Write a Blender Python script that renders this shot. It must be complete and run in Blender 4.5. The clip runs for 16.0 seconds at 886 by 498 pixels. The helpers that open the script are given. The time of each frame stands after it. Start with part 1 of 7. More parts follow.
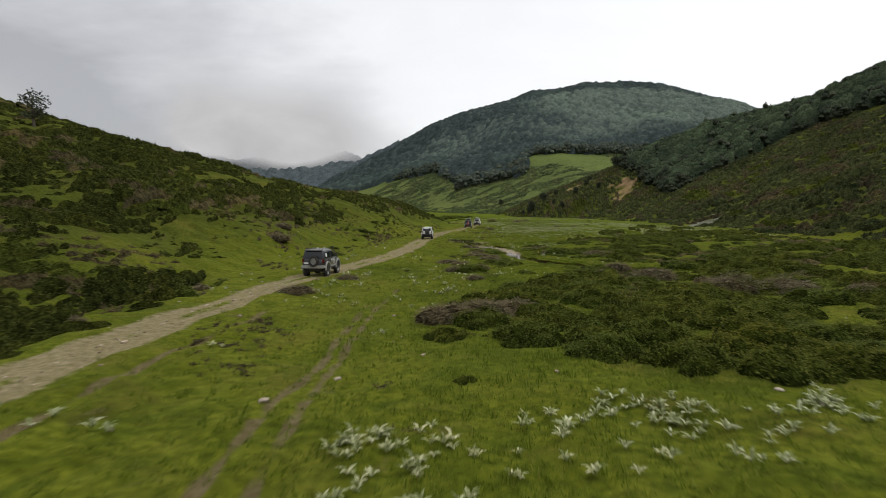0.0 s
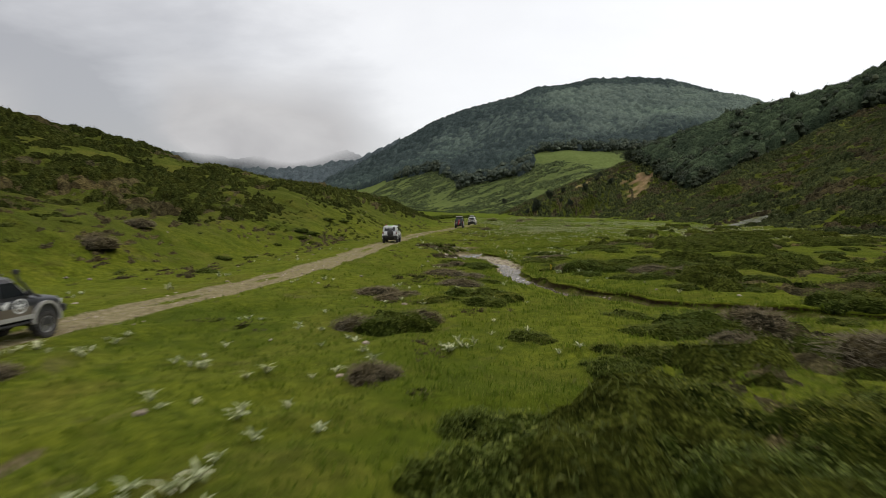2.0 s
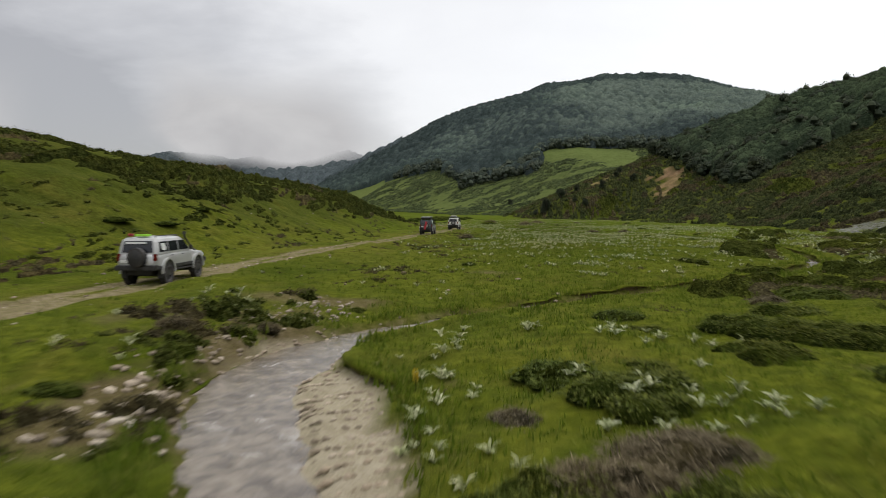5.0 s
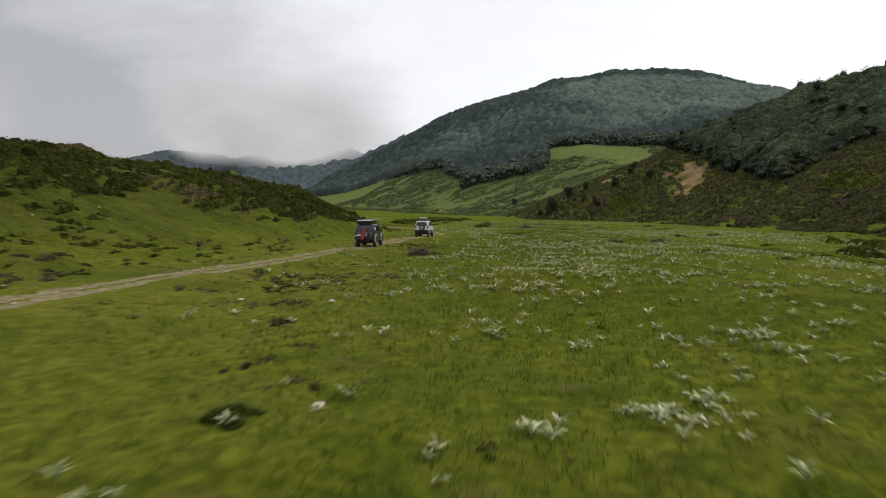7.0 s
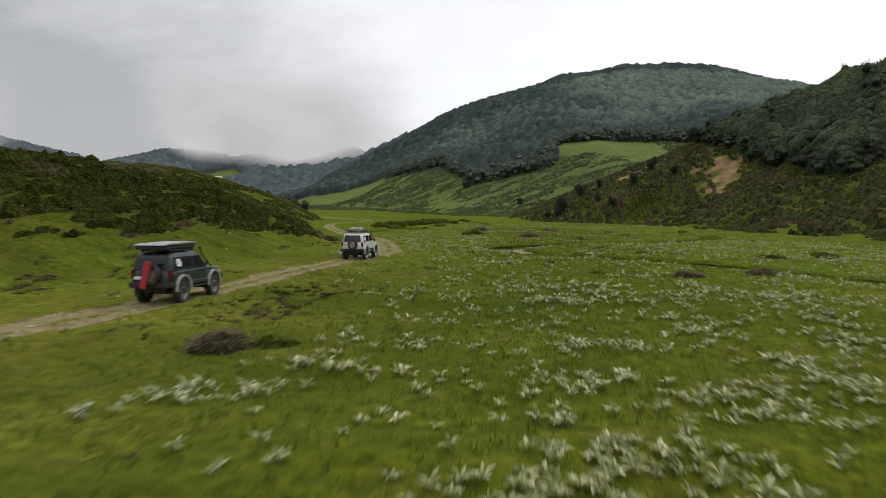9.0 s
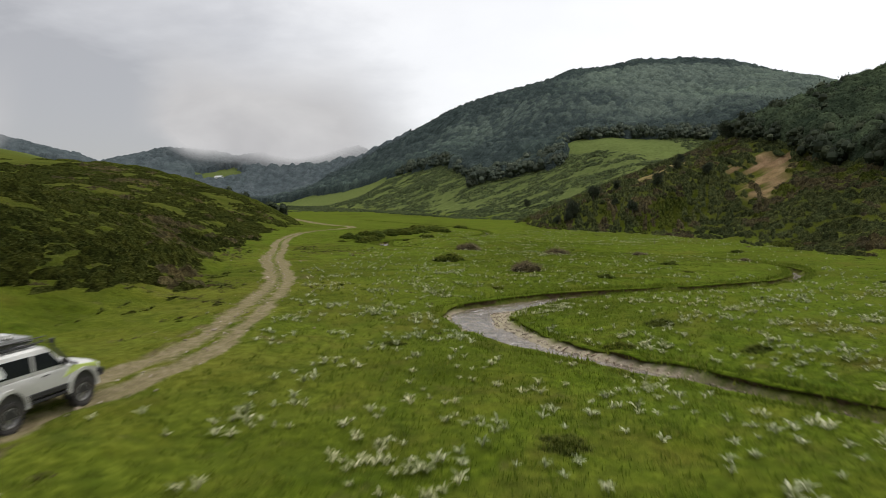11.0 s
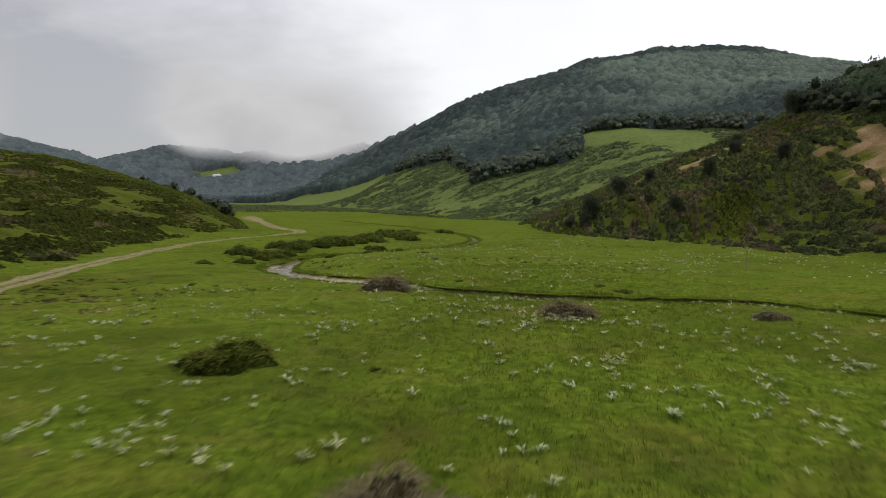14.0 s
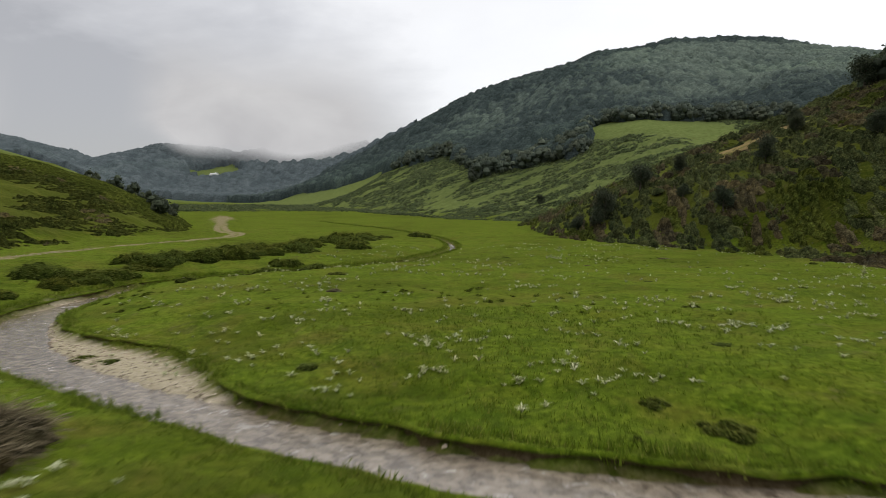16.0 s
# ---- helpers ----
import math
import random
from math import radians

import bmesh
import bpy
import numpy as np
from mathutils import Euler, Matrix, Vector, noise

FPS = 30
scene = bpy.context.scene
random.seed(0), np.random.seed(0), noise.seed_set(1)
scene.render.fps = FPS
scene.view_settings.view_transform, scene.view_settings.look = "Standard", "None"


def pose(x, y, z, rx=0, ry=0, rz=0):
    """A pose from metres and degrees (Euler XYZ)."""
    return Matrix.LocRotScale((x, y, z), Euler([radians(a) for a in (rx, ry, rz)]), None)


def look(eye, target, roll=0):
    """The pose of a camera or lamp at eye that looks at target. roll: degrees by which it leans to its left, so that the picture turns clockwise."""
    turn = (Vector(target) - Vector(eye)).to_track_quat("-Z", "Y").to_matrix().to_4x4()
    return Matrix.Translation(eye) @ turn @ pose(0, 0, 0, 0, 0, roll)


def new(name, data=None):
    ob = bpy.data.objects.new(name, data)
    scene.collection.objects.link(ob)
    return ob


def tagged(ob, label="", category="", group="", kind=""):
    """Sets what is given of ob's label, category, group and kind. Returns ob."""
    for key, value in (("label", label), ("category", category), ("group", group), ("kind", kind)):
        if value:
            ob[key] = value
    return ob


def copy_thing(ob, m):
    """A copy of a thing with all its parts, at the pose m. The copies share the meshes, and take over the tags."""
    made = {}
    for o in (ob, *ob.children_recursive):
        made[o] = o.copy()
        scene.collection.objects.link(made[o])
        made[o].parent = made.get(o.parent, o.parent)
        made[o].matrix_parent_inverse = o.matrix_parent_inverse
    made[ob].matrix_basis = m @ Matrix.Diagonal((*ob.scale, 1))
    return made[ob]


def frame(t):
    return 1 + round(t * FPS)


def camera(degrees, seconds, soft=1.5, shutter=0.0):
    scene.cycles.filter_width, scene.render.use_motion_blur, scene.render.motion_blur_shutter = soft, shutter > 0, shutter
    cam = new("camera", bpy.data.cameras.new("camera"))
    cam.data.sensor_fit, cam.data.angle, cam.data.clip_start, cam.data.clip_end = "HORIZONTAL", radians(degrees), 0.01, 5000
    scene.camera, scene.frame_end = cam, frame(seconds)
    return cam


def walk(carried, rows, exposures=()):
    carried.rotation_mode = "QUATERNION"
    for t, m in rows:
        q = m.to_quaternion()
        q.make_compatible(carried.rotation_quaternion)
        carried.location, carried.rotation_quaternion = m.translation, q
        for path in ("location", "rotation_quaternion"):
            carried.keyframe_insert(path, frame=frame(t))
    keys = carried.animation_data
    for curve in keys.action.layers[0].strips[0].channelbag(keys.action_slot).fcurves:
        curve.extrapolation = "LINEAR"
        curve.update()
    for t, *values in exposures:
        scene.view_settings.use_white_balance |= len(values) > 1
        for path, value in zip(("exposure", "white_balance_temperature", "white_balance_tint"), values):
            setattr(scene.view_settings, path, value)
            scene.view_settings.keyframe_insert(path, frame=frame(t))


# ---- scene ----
cam = camera(69.99, 16.0, soft=0.7, shutter=0.38)
PATH = [
    (0, (0.001, -0.000, 5.200), (0.272, 9.975, 4.554), -0.15),
    (0.5, (1.046, 6.868, 4.943), (1.301, 16.844, 4.299), -0.16),
    (1, (2.163, 14.000, 4.664), (2.399, 23.976, 4.022), -0.16),
    (1.5, (3.403, 21.563, 4.357), (3.619, 31.540, 3.718), -0.15),
    (2, (4.749, 29.334, 4.079), (4.944, 39.312, 3.445), -0.15),
    (2.5, (6.156, 37.063, 3.881), (6.333, 47.041, 3.253), -0.14),
    (3, (7.559, 44.767, 3.713), (7.718, 54.746, 3.092), -0.12),
    (3.5, (8.887, 52.504, 3.525), (9.027, 62.484, 2.912), -0.11),
    (4, (10.083, 60.215, 3.353), (10.201, 70.196, 2.746), -0.09),
    (4.5, (11.130, 67.802, 3.244), (11.222, 77.784, 2.644), -0.06),
    (5, (12.159, 75.127, 3.217), (12.222, 85.109, 2.623), -0.03),
    (5.5, (13.305, 82.113, 3.266), (13.342, 92.096, 2.675), 0.00),
    (6, (14.576, 88.976, 3.327), (14.586, 98.958, 2.738), 0.02),
    (6.5, (15.946, 95.995, 3.323), (15.930, 105.977, 2.732), 0.04),
    (7, (17.353, 103.286, 3.247), (17.311, 113.268, 2.655), 0.07),
    (7.5, (18.692, 110.750, 3.191), (18.622, 120.732, 2.596), 0.09),
    (8, (19.871, 118.286, 3.237), (19.774, 128.267, 2.640), 0.11),
    (8.5, (20.876, 125.853, 3.425), (20.749, 135.834, 2.827), 0.13),
    (9, (21.752, 133.435, 3.772), (21.595, 143.415, 3.170), 0.15),
    (9.5, (22.720, 141.058, 4.246), (22.529, 151.038, 3.639), 0.16),
    (10, (23.948, 148.771, 4.792), (23.723, 158.749, 4.183), 0.18),
    (10.5, (25.249, 156.660, 5.315), (24.988, 166.638, 4.704), 0.19),
    (11, (26.504, 164.733, 5.731), (26.205, 174.710, 5.118), 0.20),
    (11.5, (27.713, 172.924, 5.973), (27.376, 182.899, 5.358), 0.21),
    (12, (28.896, 181.213, 6.038), (28.520, 191.187, 5.421), 0.21),
    (12.5, (30.090, 189.638, 6.003), (29.678, 199.611, 5.385), 0.19),
    (13, (31.353, 198.185, 5.928), (30.907, 208.155, 5.308), 0.17),
    (13.5, (32.770, 206.716, 5.818), (32.290, 216.685, 5.197), 0.13),
    (14, (34.300, 215.256, 5.681), (33.784, 225.224, 5.060), 0.10),
    (14.5, (35.806, 223.911, 5.534), (35.255, 233.877, 4.914), 0.08),
    (15, (37.195, 232.575, 5.399), (36.611, 242.539, 4.780), 0.07),
    (15.5, (38.414, 241.126, 5.291), (37.797, 251.087, 4.673), 0.07),
    (16, (39.532, 249.600, 5.200), (38.884, 259.560, 4.581), 0.07),
]
walk(cam, [(t, look(eye, target, roll)) for t, eye, target, roll in PATH], [(0, 0.0), (5, 0.0), (9, 0.04), (16, 0.06)])

# ---- light ----
world = bpy.data.worlds.new("overcast_sky")
scene.world = world
world.use_nodes = True
wn, wl = world.node_tree.nodes, world.node_tree.links
wn.clear()
w_out = wn.new("ShaderNodeOutputWorld")
w_bg = wn.new("ShaderNodeBackground")
w_sky = wn.new("ShaderNodeTexSky")
w_sky.sky_type = "NISHITA"
w_sky.sun_disc = False
w_sky.sun_elevation = radians(52)
w_sky.sun_rotation = radians(40)
w_tc = wn.new("ShaderNodeTexCoord")
w_sep = wn.new("ShaderNodeSeparateXYZ")
wl.new(w_tc.outputs["Generated"], w_sep.inputs[0])
w_map = wn.new("ShaderNodeMapping")
w_map.inputs["Scale"].default_value = (1.0, 1.0, 2.6)
wl.new(w_tc.outputs["Generated"], w_map.inputs["Vector"])


def w_noise(scale, detail, rough, distort):
    n = wn.new("ShaderNodeTexNoise")
    n.inputs["Scale"].default_value, n.inputs["Detail"].default_value = scale, detail
    n.inputs["Roughness"].default_value, n.inputs["Distortion"].default_value = rough, distort
    wl.new(w_map.outputs[0], n.inputs["Vector"])
    return n.outputs["Fac"]


def w_math(op, a, b, clamp=False):
    n = wn.new("ShaderNodeMath")
    n.operation, n.use_clamp = op, clamp
    for k, v in enumerate((a, b)):
        if isinstance(v, (int, float)):
            n.inputs[k].default_value = v
        else:
            wl.new(v, n.inputs[k])
    return n.outputs[0]


def w_ramp(fac, stops):
    n = wn.new("ShaderNodeValToRGB")
    while len(n.color_ramp.elements) < len(stops):
        n.color_ramp.elements.new(0.5)
    for el, (p, c) in zip(n.color_ramp.elements, stops):
        el.position, el.color = p, (*c, 1)
    wl.new(fac, n.inputs[0])
    return n.outputs[0]


# a bright break in the cloud to the east (x), thicker grey cloud to the west and low down
side = w_math("MULTIPLY", w_math("ADD", w_sep.outputs[0], 0.62), 0.62)
big = w_math("MULTIPLY", w_math("SUBTRACT", w_noise(1.6, 5.0, 0.52, 0.35), 0.5), 0.75)
small = w_math("MULTIPLY", w_math("SUBTRACT", w_noise(4.2, 6.0, 0.6, 0.2), 0.5), 0.42)
high = w_math("MULTIPLY", w_sep.outputs[2], 0.22)
grey = w_math("MULTIPLY", w_math("MULTIPLY", w_math("SUBTRACT", 0.30, w_sep.outputs[2], True), w_math("SUBTRACT", 0.22, w_sep.outputs[0], True)), 2.0)
cloud = w_math("SUBTRACT", w_math("ADD", w_math("ADD", side, big), w_math("ADD", small, high)), grey)
tone = w_ramp(cloud, [(0.0, (0.40, 0.395, 0.405)), (0.22, (0.60, 0.595, 0.605)), (0.46, (0.86, 0.855, 0.86)), (0.78, (0.955, 0.952, 0.95))])
w_mix = wn.new("ShaderNodeMixRGB")
w_mix.inputs[0].default_value = 0.015
wl.new(tone, w_mix.inputs[1])
wl.new(w_sky.outputs[0], w_mix.inputs[2])
wl.new(w_mix.outputs[0], w_bg.inputs["Color"])
# an overcast sky is brightest overhead
wl.new(w_math("ADD", 1.0, w_math("MULTIPLY", w_math("SUBTRACT", w_sep.outputs[2], 0.38, True), 2.0)), w_bg.inputs["Strength"])
wl.new(w_bg.outputs[0], w_out.inputs["Surface"])

sun = new("sun", bpy.data.lights.new("sun", "SUN"))
sun.data.energy, sun.data.angle, sun.data.color = 0.9, radians(12), (1.0, 0.97, 0.92)
sun.matrix_world = look((60, 70, 110), (0, 0, 0))


# ---- material helpers ----
def mat(name, rough=0.8, metal=0.0, color=(0.5, 0.5, 0.5), spec=0.5):
    m = bpy.data.materials.new(name)
    m.use_nodes = True
    b = m.node_tree.nodes["Principled BSDF"]
    b.inputs["Base Color"].default_value = (*color, 1)
    b.inputs["Roughness"].default_value, b.inputs["Metallic"].default_value = rough, metal
    b.inputs["Specular IOR Level"].default_value = spec
    return m, m.node_tree.nodes, m.node_tree.links, b


def tex(nodes, links, scale, detail=4.0, rough=0.55, coord=None, kind="Object", distort=0.0):
    n = nodes.new("ShaderNodeTexNoise")
    n.inputs["Scale"].default_value, n.inputs["Detail"].default_value = scale, detail
    n.inputs["Roughness"].default_value, n.inputs["Distortion"].default_value = rough, distort
    if coord is None:
        coord = nodes.new("ShaderNodeTexCoord").outputs[kind]
    links.new(coord, n.inputs["Vector"])
    return n.outputs["Fac"]


def ramp(nodes, links, fac, stops):
    n = nodes.new("ShaderNodeValToRGB")
    while len(n.color_ramp.elements) < len(stops):
        n.color_ramp.elements.new(0.5)
    for el, (p, c) in zip(n.color_ramp.elements, stops):
        el.position, el.color = p, (*c, 1)
    links.new(fac, n.inputs[0])
    return n.outputs[0]


def mix(nodes, links, fac, a, b, mode="MIX"):
    n = nodes.new("ShaderNodeMixRGB")
    n.blend_type = mode
    for k, v in enumerate((fac, a, b)):
        if isinstance(v, (int, float)):
            n.inputs[k].default_value = v
        elif isinstance(v, tuple):
            n.inputs[k].default_value = (*v, 1)
        else:
            links.new(v, n.inputs[k])
    return n.outputs[0]


def calc(nodes, links, op, a, b=0.0, clamp=False):
    n = nodes.new("ShaderNodeMath")
    n.operation, n.use_clamp = op, clamp
    for k, v in enumerate((a, b)):
        if isinstance(v, (int, float)):
            n.inputs[k].default_value = v
        else:
            links.new(v, n.inputs[k])
    return n.outputs[0]


def attr(nodes, name):
    n = nodes.new("ShaderNodeAttribute")
    n.attribute_name = name
    return n.outputs["Fac"]


def bump(nodes, links, bsdf, height, strength=0.4, distance=0.05):
    n = nodes.new("ShaderNodeBump")
    n.inputs["Strength"].default_value, n.inputs["Distance"].default_value = strength, distance
    links.new(height, n.inputs["Height"])
    links.new(n.outputs[0], bsdf.inputs["Normal"])


def plain(name, color, rough=0.6, metal=0.0, vary=0.12, scale=6.0, spec=0.5, grime=0.0, grime_color=(0.12, 0.10, 0.075)):
    """A paint or plastic with slight unevenness at two scales and, where wanted, dried mud."""
    m, n, l, b = mat(name, rough, metal, color, spec)
    fine = tex(n, l, scale * 9, 3)
    wide = tex(n, l, scale, 4)
    c = mix(n, l, calc(n, l, "MULTIPLY", wide, vary * 2), color, tuple(v * 0.72 for v in color))
    c = mix(n, l, calc(n, l, "MULTIPLY", fine, vary), c, tuple(min(1, v * 1.25) for v in color))
    if grime:
        g = calc(n, l, "MULTIPLY", calc(n, l, "SUBTRACT", tex(n, l, scale * 0.8, 6, 0.65), 0.42, True), grime * 4, True)
        c = mix(n, l, g, c, grime_color)
    l.new(c, b.inputs["Base Color"])
    l.new(calc(n, l, "ADD", rough - 0.1, calc(n, l, "MULTIPLY", fine, 0.2), True), b.inputs["Roughness"])
    return m


# ---- numeric helpers ----
def lattice(ix, iy, seed):
    h = (ix.astype(np.int64) * 374761393 + iy.astype(np.int64) * 668265263 + seed * 974711) & 0x7FFFFFFF
    h = ((h ^ (h >> 13)) * 1274126177) & 0x7FFFFFFF
    return ((h ^ (h >> 16)) & 0xFFFF) / 65535.0


def vnoise(x, y, size, seed=0):
    """Smooth value noise in -1..1 with cells of the given size."""
    u, v = x / size + 1000.3, y / size + 1000.7
    i, j = np.floor(u), np.floor(v)
    a, b = u - i, v - j
    a, b = a * a * (3 - 2 * a), b * b * (3 - 2 * b)
    q = [lattice(i + p, j + r, seed) for r in (0, 1) for p in (0, 1)]
    return 2 * ((q[0] * (1 - a) + q[1] * a) * (1 - b) + (q[2] * (1 - a) + q[3] * a) * b) - 1


def fbm(x, y, size, octaves=4, seed=0, gain=0.5):
    total, amp = 0.0, 1.0
    for k in range(octaves):
        total = total + amp * vnoise(x, y, size / 2**k, seed + 7 * k)
        amp *= gain
    return total


def crowns(x, y, size, seed):
    """Distance to the nearest of many scattered places, in units of their spacing, with a chance value and its place."""
    u, v = x / size + 500.0, y / size + 500.0
    i, j = np.floor(u), np.floor(v)
    best, chance, cx, cy = np.full(x.shape, 9.0), np.zeros(x.shape), x.copy(), y.copy()
    for a in (-1, 0, 1):
        for b in (-1, 0, 1):
            px, py = i + a + 0.1 + 0.8 * lattice(i + a, j + b, seed), j + b + 0.1 + 0.8 * lattice(i + a, j + b, seed + 1)
            d = np.hypot(px - u, py - v)
            chance = np.where(d < best, lattice(i + a, j + b, seed + 2), chance)
            cx, cy = np.where(d < best, (px - 500.0) * size, cx), np.where(d < best, (py - 500.0) * size, cy)
            best = np.minimum(best, d)
    return best, chance, cx, cy


def curve(points, step=0.4):
    """A smooth line through the given (x, y, ...) rows, cut into even steps."""
    p = np.array(points, float)
    d = np.r_[0, np.cumsum(np.hypot(*np.diff(p[:, :2], axis=0).T))]
    out = []
    for k in range(len(p) - 1):
        a, b, c, e = p[max(k - 1, 0)], p[k], p[k + 1], p[min(k + 2, len(p) - 1)]
        n = max(2, int((d[k + 1] - d[k]) / step))
        t = np.linspace(0, 1, n, endpoint=False)[:, None]
        out.append(0.5 * (2 * b + (c - a) * t + (2 * a - 5 * b + 4 * c - e) * t**2 + (3 * b - a - 3 * c + e) * t**3))
    return np.concatenate(out + [p[-1:]])


def beside(x, y, line, reach):
    """Distance to a line of (x, y, ...) rows, and its other columns at the nearest row; far beyond reach: a large distance."""
    flat_x, flat_y = x.ravel(), y.ravel()
    dist = np.full(flat_x.shape, 1e3)
    extra = np.zeros((flat_x.size, line.shape[1] - 2))
    near = np.flatnonzero((flat_x > line[:, 0].min() - reach) & (flat_x < line[:, 0].max() + reach) & (flat_y > line[:, 1].min() - reach) & (flat_y < line[:, 1].max() + reach))
    for chunk in np.array_split(near, max(1, near.size // 20000)):
        if not chunk.size:
            continue
        px, py = flat_x[chunk], flat_y[chunk]
        lo, hi = py.min() - reach, py.max() + reach
        some = line[(line[:, 1] > lo) & (line[:, 1] < hi)]
        if not len(some):
            continue
        d = (px[:, None] - some[None, :, 0]) ** 2 + (py[:, None] - some[None, :, 1]) ** 2
        k = d.argmin(1)
        dist[chunk] = np.sqrt(d[np.arange(len(k)), k])
        extra[chunk] = some[k, 2:]
    return dist.reshape(x.shape), extra.reshape(*x.shape, -1)


def step(a, b, v):
    t = np.clip((v - a) / (b - a), 0, 1)
    return t * t * (3 - 2 * t)


def arrays_to_mesh(name, verts, faces, smooth=True):
    """A mesh from arrays; all faces have the same number of corners."""
    verts, faces = np.asarray(verts, np.float32), np.asarray(faces, np.int32)
    me = bpy.data.meshes.new(name)
    me.vertices.add(len(verts))
    me.vertices.foreach_set("co", verts.ravel())
    n = faces.shape[1]
    me.loops.add(faces.size)
    me.loops.foreach_set("vertex_index", faces.ravel())
    me.polygons.add(len(faces))
    me.polygons.foreach_set("loop_start", np.arange(0, faces.size, n, dtype=np.int32))
    me.polygons.foreach_set("use_smooth", np.full(len(faces), smooth))
    me.update(calc_edges=True)
    return me


def add_float(me, name, values):
    a = me.attributes.new(name, "FLOAT", "POINT")
    a.data.foreach_set("value", np.asarray(values, np.float32))


# ---- plan of the valley: lines of (x, y, ...) ----
# the dirt road: x, y, half width
ROAD = curve([(-16, -30, 1.5), (-12.6, 4, 1.5), (-11.8, 18, 1.55), (-10.8, 28.5, 1.5), (-9.2, 41, 1.4), (-6.9, 50.5, 1.4), (-3.9, 63.5, 1.4), (-2.1, 76, 1.45), (-1.2, 88, 1.4),
              (0.1, 101, 1.35), (2.0, 116, 1.3), (4.2, 130.5, 1.3), (6.9, 140, 1.3), (9.0, 151, 1.3), (11.3, 162, 1.3), (13.1, 174, 1.35), (15.0, 182, 1.4), (16.0, 189, 1.4), (15.2, 197, 1.3),
              (12.6, 212, 1.4), (8.4, 226, 1.5), (3.8, 240, 1.6), (-0.8, 258, 1.5), (-8.8, 289, 1.5), (-14.6, 325, 1.4), (-13.6, 340, 1.4), (-10.4, 354, 1.5), (-9.0, 367, 1.7), (-12.5, 380, 1.9), (-22, 395, 2.0), (-39, 434, 2.1), (-62, 490, 2.2), (-90, 557, 2.2)])
# the stream: x, y, half width of the water, half width of the gravel bar on its left and on its right
LOWER_BROOK = [(60, 20, 0.8, 0, 0), (48, 38, 0.8, 0, 0), (34, 46, 0.8, 0, 0), (24, 52.5, 0.95, 0, 0.1), (18.6, 55.6, 1.0, 0, 0.1), (15.2, 57.5, 1.15, 0, 0.1), (13.0, 60.1, 1.15, 0, 0.15), (11.9, 62.3, 1.08, 0, 0.15), (11.05, 65.1, 1.0, 0, 0), (10.5, 68.2, 0.92, 0, 0), (10.3, 71, 0.85, 0, 0), (10.4, 74, 0.75, 0.15, 0), (10.8, 77.5, 0.7, 0.35, 0.2), (10.4, 81, 0.75, 0, 0.6), (9.2, 84.5, 0.95, 0, 1.5), (8.2, 87.6, 1, 0.05, 1.5), (8.2, 90.3, 1, 0.15, 0.5), (9.2, 93.2, 0.9, 0.25, 0), (10.9, 95.4, 0.75, 0.05, 0), (13.2, 97.6, 0.7, 0, 0), (17, 100.6, 0.7, 0, 0), (23, 104.8, 0.65, 0, 0.1), (30, 110, 0.5, 0, 0)]
MIDDLE_BROOK = [(40, 122, 0.3, 0, 0), (47, 145, 0.3, 0, 0), (46.5, 168, 0.4, 0, 0), (42.2, 179, 0.65, 0, 0), (35.4, 187, 0.7, 0, 0.2), (30, 193, 0.9, 0.2, 0.6), (27.4, 199, 1, 0.4, 0.9), (27.3, 203.6, 1.1, 0.2, 1.2), (29.8, 206.6, 1.25, 0, 0.9), (32.8, 209.3, 1.25, 0, 0.2), (36, 211.5, 1.15, 0, 0), (40, 213.3, 1.1, 0, 0), (48, 217, 1.1, 0, 0), (57, 224, 0.6, 0, 0), (63, 236, 0.6, 0, 0), (62, 252, 0.6, 0, 0), (55, 262, 0.8, 0, 0), (48, 263.4, 1.2, 0, 0)]
UPPER_BROOK = [(41.5, 264.3, 1.35, 0, 0), (36, 266.3, 1.4, 0, 0), (30, 269.2, 1.35, 0, 0.25), (24, 272.6, 1.25, 0.1, 2.9), (19, 276.2, 1.4, 0.1, 2.2), (14.6, 281.2, 1.55, 0, 0.6), (11.5, 286.6, 1.5, 0.1, 0.2), (10.5, 292, 1.3, 0.3, 0), (10.1, 298, 1.0, 0.1, 0), (10.6, 305, 0.8, 0, 0), (20, 315, 0.6, 0, 0), (30, 330, 0.6, 0, 0), (34, 360, 0.6, 0, 0), (25, 400, 0.6, 0, 0), (5, 450, 0.6, 0, 0), (-30, 520, 0.6, 0, 0)]
STREAM = curve(LOWER_BROOK + MIDDLE_BROOK + UPPER_BROOK)
tangent = np.gradient(STREAM[:, :2], axis=0)
STREAM = np.concatenate([STREAM, STREAM[:, :2], tangent], 1)
DROP = 0.64  # the water lies this far below the meadow
# two worn wheel ruts and an older pair across the meadow
RUTS = [curve([(-4.4, 4), (-4.3, 9), (-4.1, 15), (-4.0, 17.1), (-3.7, 19), (-3.5, 22), (-3.4, 26.5), (-3.25, 30), (-3.0, 34)]), curve([(-3.3, 4), (-3.25, 9), (-3.2, 16.8), (-3.0, 20.5), (-2.9, 23.4), (-2.8, 27.4), (-2.6, 30.8), (-2.35, 35), (-1.8, 39.5)]),
        curve([(-9.4, 8), (-9.2, 13.6), (-9.0, 19), (-8.6, 21.9), (-8.1, 25.3), (-7.7, 30)]),
        curve([(2.8, 131), (4.5, 138), (6.2, 146), (8.6, 156), (10.8, 166)]), curve([(16, 178), (14.5, 190), (13.5, 200), (11.5, 212), (10.2, 222)])]
